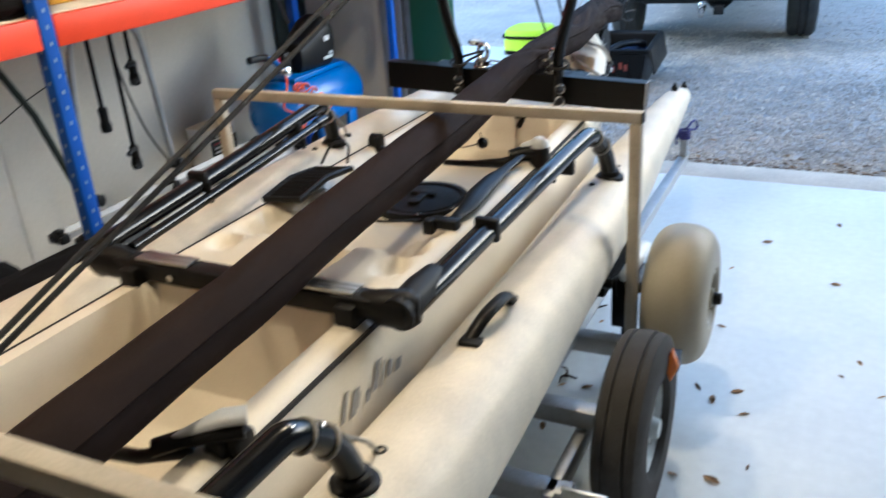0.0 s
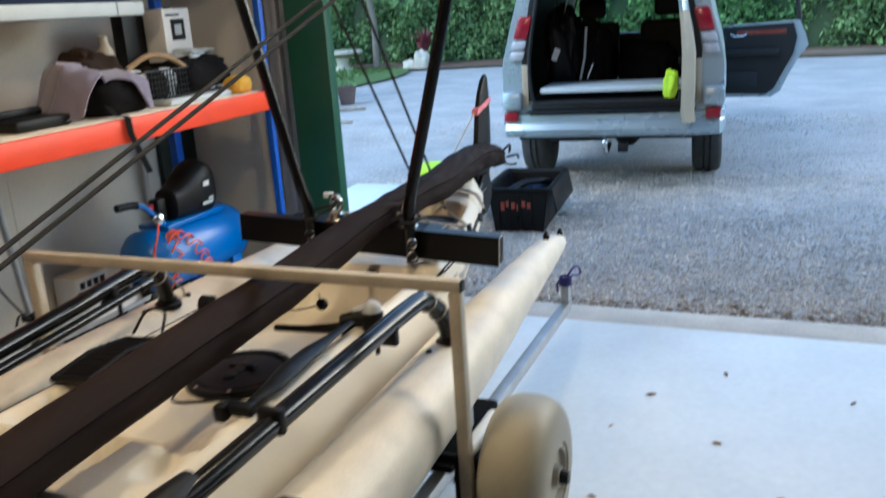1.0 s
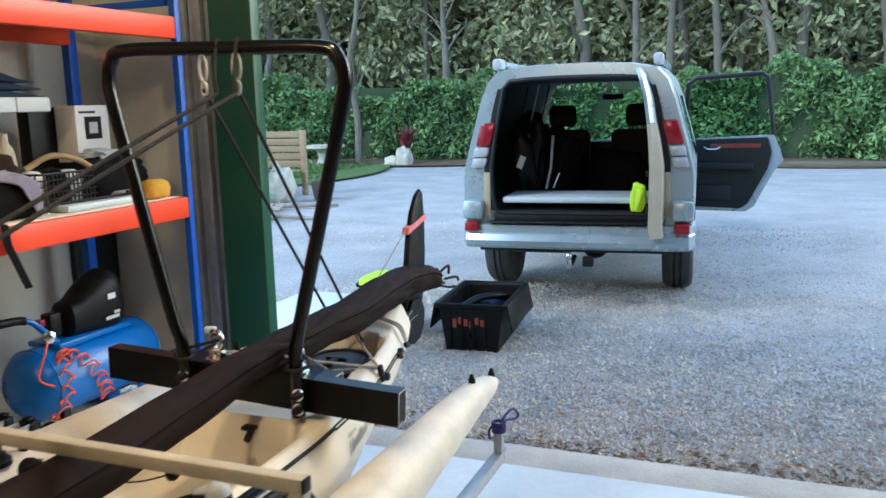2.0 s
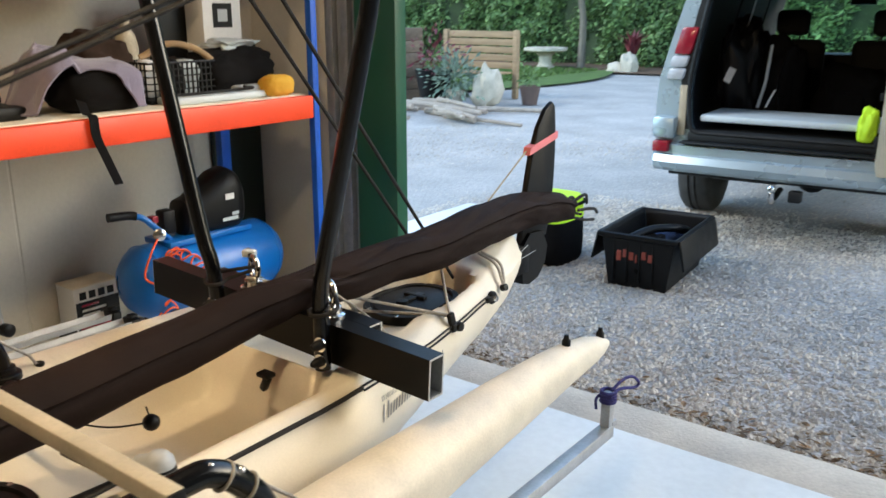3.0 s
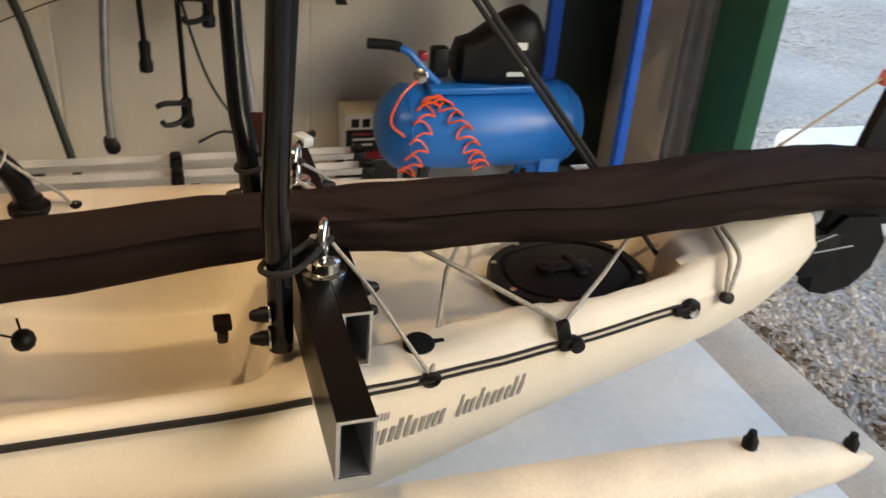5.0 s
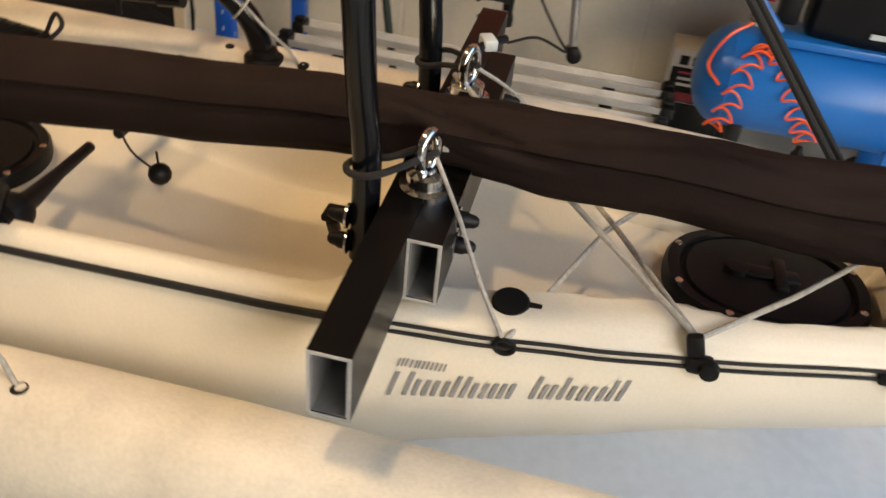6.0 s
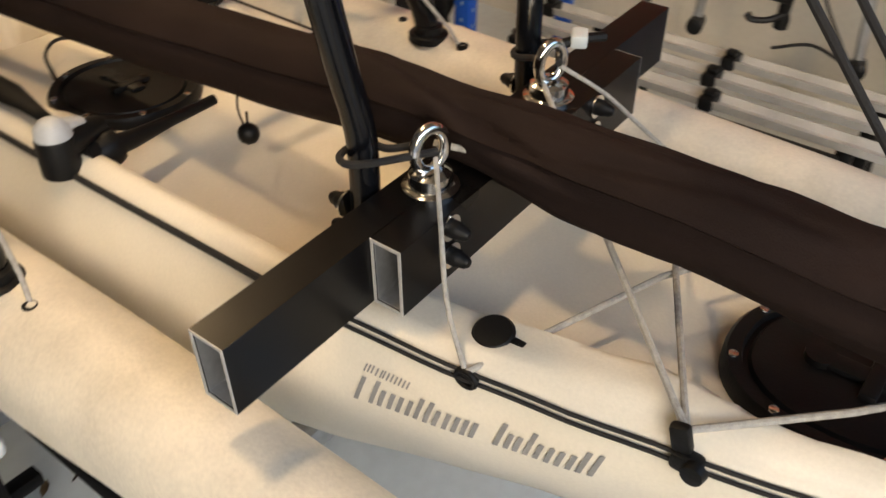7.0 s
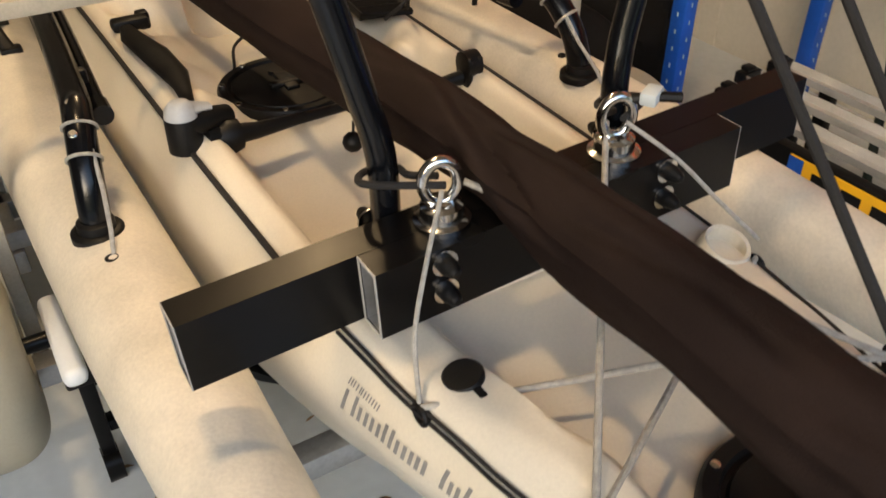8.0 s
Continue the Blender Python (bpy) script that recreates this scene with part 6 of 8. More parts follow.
        box(bm, (x + sgn * 0.10 - 0.012, y + 0.20, 0.07), (x + sgn * 0.10 + 0.012, y + 0.28, z - r + 0.07), 0.004)
        part("wheel_bracket", bm, BLUE_TANK, c)
        bm = bm_new()
        box(bm, (x + sgn * 0.09 - 0.014, y - 0.25, 0.0), (x + sgn * 0.09 + 0.014, y - 0.21, z - r + 0.07), 0.005)
        part("foot", bm, BLACK_PLASTIC, c, "black rubber foot")


compressor()


def printed_battery_box():
    b = thing("battery_carton", (-2.8900, 3.27, 0), "black, white and red printed carton standing by the wall", "carton")
    plain("lower_crate", (-2.9900, 3.19, 0), (-2.8350, 3.42, 0.13), BLACK_PLASTIC, 0.008, b, "dark crate beneath")
    plain("carton_body", (-2.9800, 3.20, 0.13), (-2.8400, 3.41, 0.325), CARD, 0.004, b)
    plain("print_panel", (-2.8395, 3.205, 0.135), (-2.8375, 3.405, 0.262), BLACK_PLASTIC, 0, b, "dark printed panel")
    plain("print_panel", (-2.8372, 3.215, 0.14), (-2.8362, 3.395, 0.172), RED_LENS, 0, b, "red printed band")
    for k in range(4):
        plain("print_bar", (-2.8395, 3.225 + k * 0.043, 0.272), (-2.8375, 3.255 + k * 0.043, 0.305), BLACK_PLASTIC, 0, b, "black bar in place of a mark")
    for k in range(3):
        plain("print_bar", (-2.8372, 3.23, 0.240 - k * 0.022), (-2.8362, 3.31 + 0.03 * (k % 2), 0.250 - k * 0.022), CARD if k else RED_LENS, 0, b, "bar in place of print")
    plain("flap", (-2.9820, 3.198, 0.3255), (-2.8380, 3.412, 0.3305), CHIPBOARD, 0.001, b, "brown card top flap")


printed_battery_box()


# ---- bicycle carrier parts at the wall ----
def wheel_rail(x, z, y0, y1):
    rail = thing("wheel_rail", (x, (y0 + y1) / 2, 0), "aluminium bicycle wheel rail with black end cups on feet", "wheel rail", "wheel rails")
    bm = bm_new()
    prof = [(-0.033, 0.024), (-0.028, 0.024), (-0.022, 0.005), (0.022, 0.005), (0.028, 0.024), (0.033, 0.024), (0.025, 0.0), (-0.025, 0.0)]
    loft(bm, [[(x + a, y, z + b) for a, b in prof] for y in (y0, y1)])
    part("channel", bm, RAIL_ALU, rail)
    for y in (y0 + 0.02, y0 + 0.62, y1 - 0.02):
        bm = bm_new()
        box(bm, (x - 0.038, y - 0.020, z - 0.008), (x + 0.038, y + 0.020, z + 0.029), 0.007)
        box(bm, (x - 0.012, y - 0.016, z + 0.03), (x + 0.022, y + 0.016, z + 0.044), 0.005)
        part("end_cup", bm, BLACK_PLASTIC, rail, "black plastic wheel cup")
    for y in (y0 + 0.2, y1 - 0.2):
        bm = bm_new()
        box(bm, (x - 0.02, y - 0.02, 0), (x + 0.02, y + 0.02, z), 0.004)
        part("foot", bm, BLACK_PAINT, rail, "black steel foot")


for x, z, y0, y1 in ((-2.52, 0.285, 1.95, 3.20), (-2.385, 0.285, 1.95, 3.20), (-2.25, 0.285, 2.0, 3.18)):
    wheel_rail(x, z, y0, y1)

plate = thing("light_board", (-2.15, 2.55, 0), "black trailer light board with yellow plate on feet", "light board")
plain("board", (-2.19, 2.08, 0.18), (-2.15, 2.98, 0.295), BLACK_PLASTIC, 0.010, plate)
bm = bm_new()
box(bm, (-2.162, 2.33, 0.175), (-2.144, 2.85, 0.285), 0.004)
num = part("number_plate", bm, PLATE_YELLOW, plate, "yellow number plate")
plain("plate_band", (-2.1440, 2.332, 0.177), (-2.1422, 2.375, 0.283), BLUE_PAINT, 0, num, "blue plate band")
for k in range(5):
    plain("plate_bar", (-2.1440, 2.405 + k * 0.085, 0.195), (-2.1418, 2.460 + k * 0.085, 0.265), BLACK_PLASTIC, 0, num, "black bar in place of a character")
for y in (2.25, 2.9):
    plain("foot", (-2.19, y - 0.02, 0), (-2.155, y + 0.02, 0.185), BLACK_PAINT, 0.004, plate)

carrier = thing("bicycle_carrier", (-2.76, 2.6, 0.25), "grey tube bicycle carrier hanging below the shelf", "bicycle carrier")
bm = bm_new()
sweep(bm, curve_pts([(-2.76, 2.36, 0.26), (-2.76, 2.37, 0.55), (-2.75, 2.40, 0.85), (-2.745, 2.44, 0.925), (-2.742, 2.52, 0.945), (-2.742, 2.68, 0.945), (-2.745, 2.75, 0.92), (-2.75, 2.79, 0.84), (-2.76, 2.83, 0.55), (-2.765, 2.86, 0.26)], 6), 0.0145, 12)
part("hoop_tube", bm, GALV, carrier, "grey bent tube")
for y in (2.36, 2.86):
    bm = bm_new()
    spin(bm, (-2.765, y, 0.275), (1, 0.2, 0), ((-0.03, 0.022), (0.02, 0.026), (0.045, 0.026), (0.05, 0.018), (0.05, 0)), 14)
    part("foot_knob", bm, BLACK_PLASTIC, carrier, "black plastic foot")
for y, zend, kind in ((2.50, 0.60, 0), (2.62, 0.40, 1), (2.71, 0.75, 1)):
    bm = bm_new()
    sweep(bm, [(-2.735, y - 0.01, 0.955), (-2.745, y, zend)], 0.0095, 10)
    arm = part("clamp_arm", bm, BLACK_PAINT, carrier, "black clamp arm")
    bm = bm_new()
    spin(bm, (-2.745, y, zend - 0.02), (0, 0, 1), ((-0.05, 0.012), (-0.045, 0.022), (-0.02, 0.024), (0.0, 0.018), (0.05, 0.020), (0.06, 0.012)), 14)
    if kind:
        sweep(bm, curve_pts([(-2.735, y + 0.005, zend + 0.02), (-2.70, y - 0.03, zend + 0.035), (-2.68, y - 0.075, zend + 0.04), (-2.675, y - 0.10, zend + 0.03)], 5), 0.010, 8)
        sweep(bm, curve_pts([(-2.735, y + 0.005, zend - 0.02), (-2.70, y - 0.03, zend - 0.035), (-2.68, y - 0.07, zend - 0.036), (-2.675, y - 0.085, zend - 0.02)], 5), 0.010, 8)
    part("clamp_jaw", bm, BLACK_PLASTIC, arm, "black plastic frame clamp")
bm = bm_new()
sweep(bm, curve_pts([(-2.73, 2.60, 0.94), (-2.74, 2.63, 0.75), (-2.74, 2.70, 0.5), (-2.75, 2.80, 0.33), (-2.74, 2.84, 0.28), (-2.68, 2.74, 0.335), (-2.60, 2.65, 0.330)], 6), 0.005, 6)
part("cable", bm, ROPE_BLACK, carrier, "thin black cable")
bm = bm_new()
sweep(bm, [(-2.60, 2.30, 0.0), (-2.71, 2.15, 0.70), (-2.80, 2.02, 1.05)], 0.014, 10)
solid("leaning_pole", bm, DARK_GREEN, "dark green pole leaning on the wall", "pole")
bm = bm_new()
sweep(bm, [(-2.82, 1.92, 0.62), (-2.80, 2.2, 0.74), (-2.76, 2.42, 0.82)], 0.0025, 6)
solid("thin_wire", bm, ROPE_BLACK, "thin wire strung along the wall", "wire")
# dark cloth heap between rack and kayak, towards the rear
lumpy("dark_bag", (-2.38, 1.28, 0.0), (0.19, 0.36, 0.24), BLACK_FABRIC, "large black bag lying on the floor below the rack", "bag", 2.2, 0.22)
lumpy("dark_cover", (-1.92, 1.52, 0.0), (0.19, 0.42, 0.26), BLACK_FABRIC, "black cover heaped on the floor beside the kayak", "cover", 6.6, 0.2)

# dry sprigs on the floor under the trailer
for x, y, turn in ((-0.67, 2.58, 0.5), (-0.626, 2.138, 1.9)):
    bm = bm_new()
    for a, l in ((turn, 0.055), (turn + 2.3, 0.045), (turn + 3.9, 0.035)):
        sweep(bm, curve_pts([(x, y, 0.006), (x + 0.5 * l * math.cos(a), y + 0.5 * l * math.sin(a), 0.010), (x + l * math.cos(a + 0.3), y + l * math.sin(a + 0.3), 0.005)], 4), [0.005 - 0.0004 * k for k in range(9)], 6)
    solid("dry_twig", bm, DARK_BROWN, "small dark dry sprig lying on the floor", "twig", "dry twigs")

# dry leaves blown over the floor
leaf_bm = bm_new()
vs = [leaf_bm.verts.new(v) for v in ((0, -0.022, 0.002), (0.010, -0.008, 0.004), (0.011, 0.008, 0.006), (0, 0.024, 0.003), (-0.011, 0.008, 0.005), (-0.010, -0.008, 0.003), (0, 0, 0.0015))]
for k in range(6):
    leaf_bm.faces.new((vs[k], vs[(k + 1) % 6], vs[6]))
bmesh.ops.solidify(leaf_bm, geom=leaf_bm.faces[:], thickness=0.0008)
first_leaf = solid("dry_leaf", leaf_bm, DRY_LEAF, "curled dry brown leaf lying on the floor", "leaf", "dry leaves")
rng = random.Random(5)
spots = [(-0.176, 3.340), (0.074, 3.590), (-0.274, 3.056), (0.089, 3.028), (0.293, 2.734), (0.179, 2.502), (0.337, 2.569), (0.412, 2.493), (0.363, 2.522), (0.239, 2.331), (-0.137, 2.226), (-0.105, 2.119), (-0.197, 2.164), (-0.248, 2.213),
         (0.375, 2.402), (0.131, 2.408), (0.491, 2.759), (-0.239, 2.598), (-0.065, 1.887), (-0.142, 1.807), (-0.237, 1.794), (-0.469, 2.188), (-0.504, 2.301), (-0.875, 2.526), (-0.62, 2.505), (-0.558, 2.424), (-0.64, 2.376), (-0.625, 2.09), (-0.611, 1.873)]
for _ in range(26):
    spots.append((rng.uniform(-1.4, -0.5), rng.uniform(1.0, 2.7)))
for _ in range(8):
    spots.append((rng.uniform(0.5, 1.8), rng.uniform(1.4, 4.0)))
first_leaf.location = (0.3, 2.2, 0)
for _ in range(60):
    x = rng.uniform(-1.2, 2.4)
    copy_thing(first_leaf, pose(x, 4.32 + abs(rng.gauss(0, 0.16)), GROUND_Z + 0.012, rng.uniform(-15, 15), rng.uniform(-15, 15), rng.uniform(0, 360)))
for x, y in spots:
    k = rng.uniform(0.55, 1.15)
    copy_thing(first_leaf, pose(x, y, 0.0, rng.uniform(-8, 8), rng.uniform(-8, 8), rng.uniform(0, 360)) @ Matrix.Diagonal((k * rng.uniform(0.5, 1), k, k, 1)))


# ---- things on the gravel ----
def tote():
    """A black lidless box with tapered sides and lid flaps, half full."""
    t = thing("storage_tote", (-1.46, 5.95, GROUND_Z), "black plastic storage tote full of dark gear", "tote")
    x0, x1, y0, y1, z0, z1 = -1.72, -1.285, 5.66, 6.36, GROUND_Z, 0.265
    bm = bm_new()

    def ring(k, z, inset):
        return [(x0 + k + inset, y0 + k * 0.6 + inset, z), (x1 - k - inset, y0 + k * 0.6 + inset, z), (x1 - k - inset, y1 - k * 0.6 - inset, z), (x0 + k + inset, y1 - k * 0.6 - inset, z)]
    loft(bm, [ring(0.05, z0, 0), ring(0.012, z1 - 0.03, 0), ring(-0.008, z1 - 0.03, 0), ring(-0.010, z1, 0), ring(0.0, z1, 0.012), ring(0.012, z1 - 0.03, 0.012), ring(0.05, z0 + 0.012, 0.012)])
    bmesh.ops.bevel(bm, geom=bm.edges[:], offset=0.004, segments=1, affect="EDGES")
    part("tub", bm, BLACK_PLASTIC, t)
    for x, dx in ((x0 - 0.014, -0.035), (x1 + 0.014, 0.035)):
        bm = bm_new()
        made = box(bm, (x - 0.006, y0 + 0.01, z1 - 0.17), (x + 0.006, y1 - 0.01, z1 - 0.004), 0.004)
        for v in bm.verts:
            v.co.x += dx * (z1 - v.co.z) / 0.17
        part("lid_flap", bm, BLACK_PLASTIC, t, "black hinged lid half hanging down")
    for k in range(4):
        bm = bm_new()
        y = y0 + 0.012
        box(bm, (x0 + 0.08 + k * 0.075, y - 0.004, z0 + 0.03), (x0 + 0.088 + k * 0.075, y + 0.012, z1 - 0.04), 0.003)
        part("rib", bm, BLACK_PLASTIC, t)
    for k in range(6):
        w = 0.026 if k != 3 else 0.010
        zz = 0.105 + 0.012 * ((k * 5) % 3)
        bm = bm_new()
        box(bm, (x0 + 0.10 + k * 0.036, y0 + 0.010, zz), (x0 + 0.10 + k * 0.036 + w, y0 + 0.018, zz + 0.045 + (0.015 if k == 0 else 0)), 0.002)
        part("name_bar", bm, RED_INK, t, "faded red bar in place of a painted name")
    gear = [t]
    gear.append(lumpy("dark_gear", (-1.52, 5.88, z0 + 0.012), (0.10, 0.16, 0.135), BLACK_FABRIC, "dark wet gear heaped in the tote", "gear", 3.3, 0.35))
    gear.append(lumpy("dark_gear", (-1.46, 6.15, z0 + 0.012), (0.11, 0.13, 0.125), NAVY, "dark wet gear heaped in the tote", "gear", 8.8, 0.35))
    bm = bm_new()
    sweep(bm, curve_pts([(-1.60, 5.84, 0.20), (-1.52, 5.95, 0.235), (-1.42, 6.05, 0.235), (-1.38, 6.18, 0.20)], 5), 0.024, 10)
    gear.append(solid("black_tube", bm, BLACK_PLASTIC, "curved black tube lying in the tote", "tube"))
    swing = Matrix.Translation((-1.462, 6.03, 0)) @ Matrix.Rotation(radians(5), 4, "Z") @ Matrix.Translation((1.5025, -6.01, 0))
    for ob in gear:
        ob.matrix_world = swing @ Matrix.Translation(ob.location)


tote()
cool = thing("gear_bag", (-2.13, 5.95, GROUND_Z), "black round gear bag with lime lid on the gravel", "bag")
bm = bm_new()
rings = []
for z, k in ((GROUND_Z, 0.90), (GROUND_Z + 0.03, 0.98), (0.10, 1.0), (0.22, 0.97)):
    ring = []
    for i in range(32):
        a = 2 * math.pi * i / 32
        c, s = math.cos(a), math.sin(a)
        ring.append((-2.13 + 0.17 * k * math.copysign(abs(c) ** 0.6, c), 5.95 + 0.20 * k * math.copysign(abs(s) ** 0.6, s), z))
    rings.append(ring)
loft(bm, rings)
part("body", bm, BLACK_FABRIC, cool)
bm = bm_new()
rings = []
for z, k in ((0.222, 0.96), (0.30, 0.94), (0.345, 0.90), (0.36, 0.84), (0.362, 0.3)):
    ring = []
    for i in range(32):
        a = 2 * math.pi * i / 32
        c, s = math.cos(a), math.sin(a)
        ring.append((-2.13 + 0.17 * k * math.copysign(abs(c) ** 0.5, c), 5.95 + 0.20 * k * math.copysign(abs(s) ** 0.5, s), z))
    rings.append(ring)
loft(bm, rings)
part("lid", bm, LIME, cool, "lime yellow fabric lid")
bm = bm_new()
sweep(bm, [(-2.13 + 0.166 * math.copysign(abs(math.cos(a)) ** 0.5, math.cos(a)), 5.95 + 0.195 * math.copysign(abs(math.sin(a)) ** 0.5, math.sin(a)), 0.315) for a in (2 * math.pi * i / 40 for i in range(41))], 0.010, 8)
part("zip_band", bm, BLACK_FABRIC, cool, "black zip band")
bm = bm_new()
box(bm, (-2.10, 5.738, 0.005), (-2.07, 5.75, 0.02), 0.002)
part("tag", bm, CARD, cool, "small white tag")

white = thing("white_float_box", (-2.5, 5.5, GROUND_Z), "white moulded plastic box lying on the gravel", "box")
bm = bm_new()
box(bm, (-2.875, 5.22, GROUND_Z), (-2.165, 6.10, 0.190), 0.05, 4)
part("body", bm, WHITE_PLASTIC, white)
bm = bm_new()
sweep(bm, curve_pts([(-2.80, 5.222, 0.13), (-2.76, 5.18, 0.10), (-2.68, 5.18, 0.095), (-2.63, 5.222, 0.12)], 5), 0.008, 8)
part("handle", bm, BLACK_PLASTIC, white, "black rope handle")


# ---- estate car with its tailgate open ----
def estate_car(at, turn):
    car = thing("car", (0, 0, 0), "silver blue off-road estate car with open tailgate and rear door", "car")
    SEC = ((0.74, 0.46), (0.82, 0.49), (0.865, 0.60), (0.880, 0.80), (0.878, 0.95), (0.865, 1.05), (0.800, 1.28), (0.735, 1.50), (0.68, 1.64), (0.60, 1.72), (0.40, 1.755), (0.15, 1.765))

    def outline(y, f=1.0, lift=0.0, lo=None):
        pts = [(a * f, z + lift) for a, z in SEC]
        if lo is not None:
            pts = [(a, max(z, lo)) for a, z in pts]
        return [(a, y, z) for a, z in pts] + [(-a, y, z) for a, z in pts[::-1]]
    # the opening at the rear has the same number of corners as the outline
    OPEN = ((0.56, 0.70), (0.60, 0.71), (0.62, 0.74), (0.635, 0.82), (0.645, 0.95), (0.640, 1.06), (0.610, 1.26), (0.570, 1.46), (0.540, 1.60), (0.49, 1.65), (0.34, 1.66), (0.14, 1.665))
    hole = lambda y, k=1.0: [(a * k, y, z) for a, z in OPEN] + [(-a * k, y, z) for a, z in OPEN[::-1]]
    bm = bm_new()
    loft(bm, [hole(0.16), hole(0.10), outline(0.10, 0.985, -0.005), outline(0.14), outline(0.6, 1.0, 0.015), outline(2.2, 1.0, 0.03), outline(2.9, 0.995, 0.015), outline(3.05, 0.96, -0.02)], True, False)
    part("body_shell", bm, SILVER_CAR, car, "", True, 28)
    bm = bm_new()
    # bonnet and wings beyond the windscreen
    rings = []
    for y, f, top in ((3.05, 1.0, 1.08), (3.6, 0.99, 1.06), (4.2, 0.95, 1.0), (4.45, 0.86, 0.88)):
        pts = [(a * f, min(z, top)) for a, z in SEC]
        rings.append([(a, y, z) for a, z in pts] + [(-a, y, z) for a, z in pts[::-1]])
    loft(bm, rings)
    part("bonnet", bm, SILVER_CAR, car)
    # inner lining, floor and far end
    bm = bm_new()
    wide = lambda y, k=1.2: [(a * k, y, 0.72 + (z - 0.70) * 0.99) for a, z in OPEN] + [(-a * k, y, 0.72 + (z - 0.70) * 0.99) for a, z in OPEN[::-1]]
    loft(bm, [hole(0.165, 0.99), hole(0.30, 1.04), wide(0.5), wide(2.98)], True, False)
    part("lining", bm, CAR_INSIDE, car, "dark grey load space lining")
    plain("load_floor", (-0.72, 0.12, 0.655), (0.72, 3.0, 0.715), CAR_INSIDE, 0.004, car, "dark carpeted load floor")
    plain("windscreen", (-0.66, 2.995, 1.08), (0.66, 3.003, 1.60), CAR_GLASS, 0, car, "clear tinted windscreen").visible_shadow = False
    plain("dashboard", (-0.72, 2.80, 0.72), (0.72, 2.99, 1.10), CAR_BLACK, 0.05, car)
    # weather seal round the opening
    bm = bm_new()
    ring = hole(0.092, 1.0)
    sweep(bm, ring + ring[:1], 0.017, 8)
    part("door_seal", bm, CAR_BLACK, car, "black rubber door seal")
    # bumper
    bm = bm_new()
    rings = []
    for x, d in ((-0.885, 0.30), (-0.88, 0.12), (-0.84, 0.03), (-0.70, 0.0), (0.0, -0.02), (0.70, 0.0), (0.84, 0.03), (0.88, 0.12), (0.885, 0.30)):
        rings.append([(x, d + 0.03, 0.450), (x, d, 0.47), (x, d - 0.01, 0.51), (x, d + 0.01, 0.555), (x, d + 0.03, 0.565), (x, d + 0.03, 0.62), (x, d + 0.16, 0.64), (x, d + 0.18, 0.46)])
    loft(bm, rings)
    bumper = part("rear_bumper", bm, SILVER_CAR, car, "silver rear bumper", True, 25)
    plain("step_plate", (-0.66, -0.012, 0.6385), (0.66, 0.15, 0.650), CAR_BLACK, 0.003, bumper, "black bumper step")
    plain("sill_trim", (-0.63, 0.080, 0.652), (0.63, 0.0985, 0.705), CAR_BLACK, 0.004, car, "black load sill trim")
    plain("lower_lip", (-0.74, 0.06, 0.425), (0.74, 0.14, 0.449), CAR_BLACK, 0.01, bumper)
    for s in (-1, 1):
        bm = bm_new()
        box(bm, (s * 0.79 - 0.055, -0.004, 0.575), (s * 0.79 + 0.055, 0.10, 0.645), 0.010)
        part("fog_lamp", bm, RED_LENS, bumper, "red rear fog lamp")
        bm = bm_new()
        box(bm, (s * 0.79 - 0.075, 0.02, 0.657), (s * 0.79 + 0.085, 0.20, 0.80), 0.025)
        part("bumper_corner", bm, SILVER_CAR, bumper)
        # stacked tail lamp on the pillar
        lamp = None
        for z0, z1, x, mat in ((1.03, 1.105, 0.762, CLEAR_LENS), (1.11, 1.185, 0.745, CLEAR_LENS), (1.19, 1.36, 0.720, RED_LENS)):
            bm = bm_new()
            made = box(bm, (s * x - 0.045, 0.065, z0), (s * x + 0.072, 0.24, z1), 0.018, 2)
            for v in bm.verts:
                v.co.x -= s * (v.co.z - z0) * 0.28
            piece = part("tail_lamp" if lamp is None else "lens", bm, mat, lamp or car, "stacked tail lamp on the pillar" if lamp is None else "")
            lamp = lamp or piece
        # black cover between lamp and opening
        bm = bm_new()
        cover = ((0.72, 0.630, 0.665), (0.95, 0.650, 0.700), (1.06, 0.645, 0.700), (1.26, 0.615, 0.665), (1.46, 0.575, 0.625), (1.60, 0.545, 0.585))
        loft(bm, [[(s * a, 0.090, z), (s * b, 0.090, z), (s * b, 0.0995, z), (s * a, 0.0995, z)] for z, a, b in cover])
        bmesh.ops.recalc_face_normals(bm, faces=bm.faces[:])
        part("pillar_cover", bm, CAR_BLACK, car, "black pillar cover")
        bm = bm_new()
        box(bm, (s * 0.60 - 0.02, 0.20, 1.765), (s * 0.60 + 0.02, 2.4, 1.80), 0.012)
        rail = part("roof_rail", bm, SILVER_CAR, car, "silver roof rail")
        bm = bm_new()
        box(bm, (s * 0.60 - 0.035, 0.13, 1.735), (s * 0.60 + 0.035, 0.30, 1.815), 0.02)
        part("rail_foot", bm, GREY_PLASTIC, rail)
        bm = bm_new()
        loft(bm, [[(s * 0.872, y, 1.08), (s * 0.812, y, 1.27), (s * 0.748, y, 1.50), (s * 0.742, y, 1.50), (s * 0.806, y, 1.27), (s * 0.866, y, 1.08)] for y in (0.35, 1.1)])
        bmesh.ops.translate(bm, verts=bm.verts, vec=(s * 0.006, 0, 0.02))
        part("side_window", bm, CAR_GLASS, car, "tinted side window")
        # wheels
        for y in (1.02, 3.75):
            bm = bm_new()
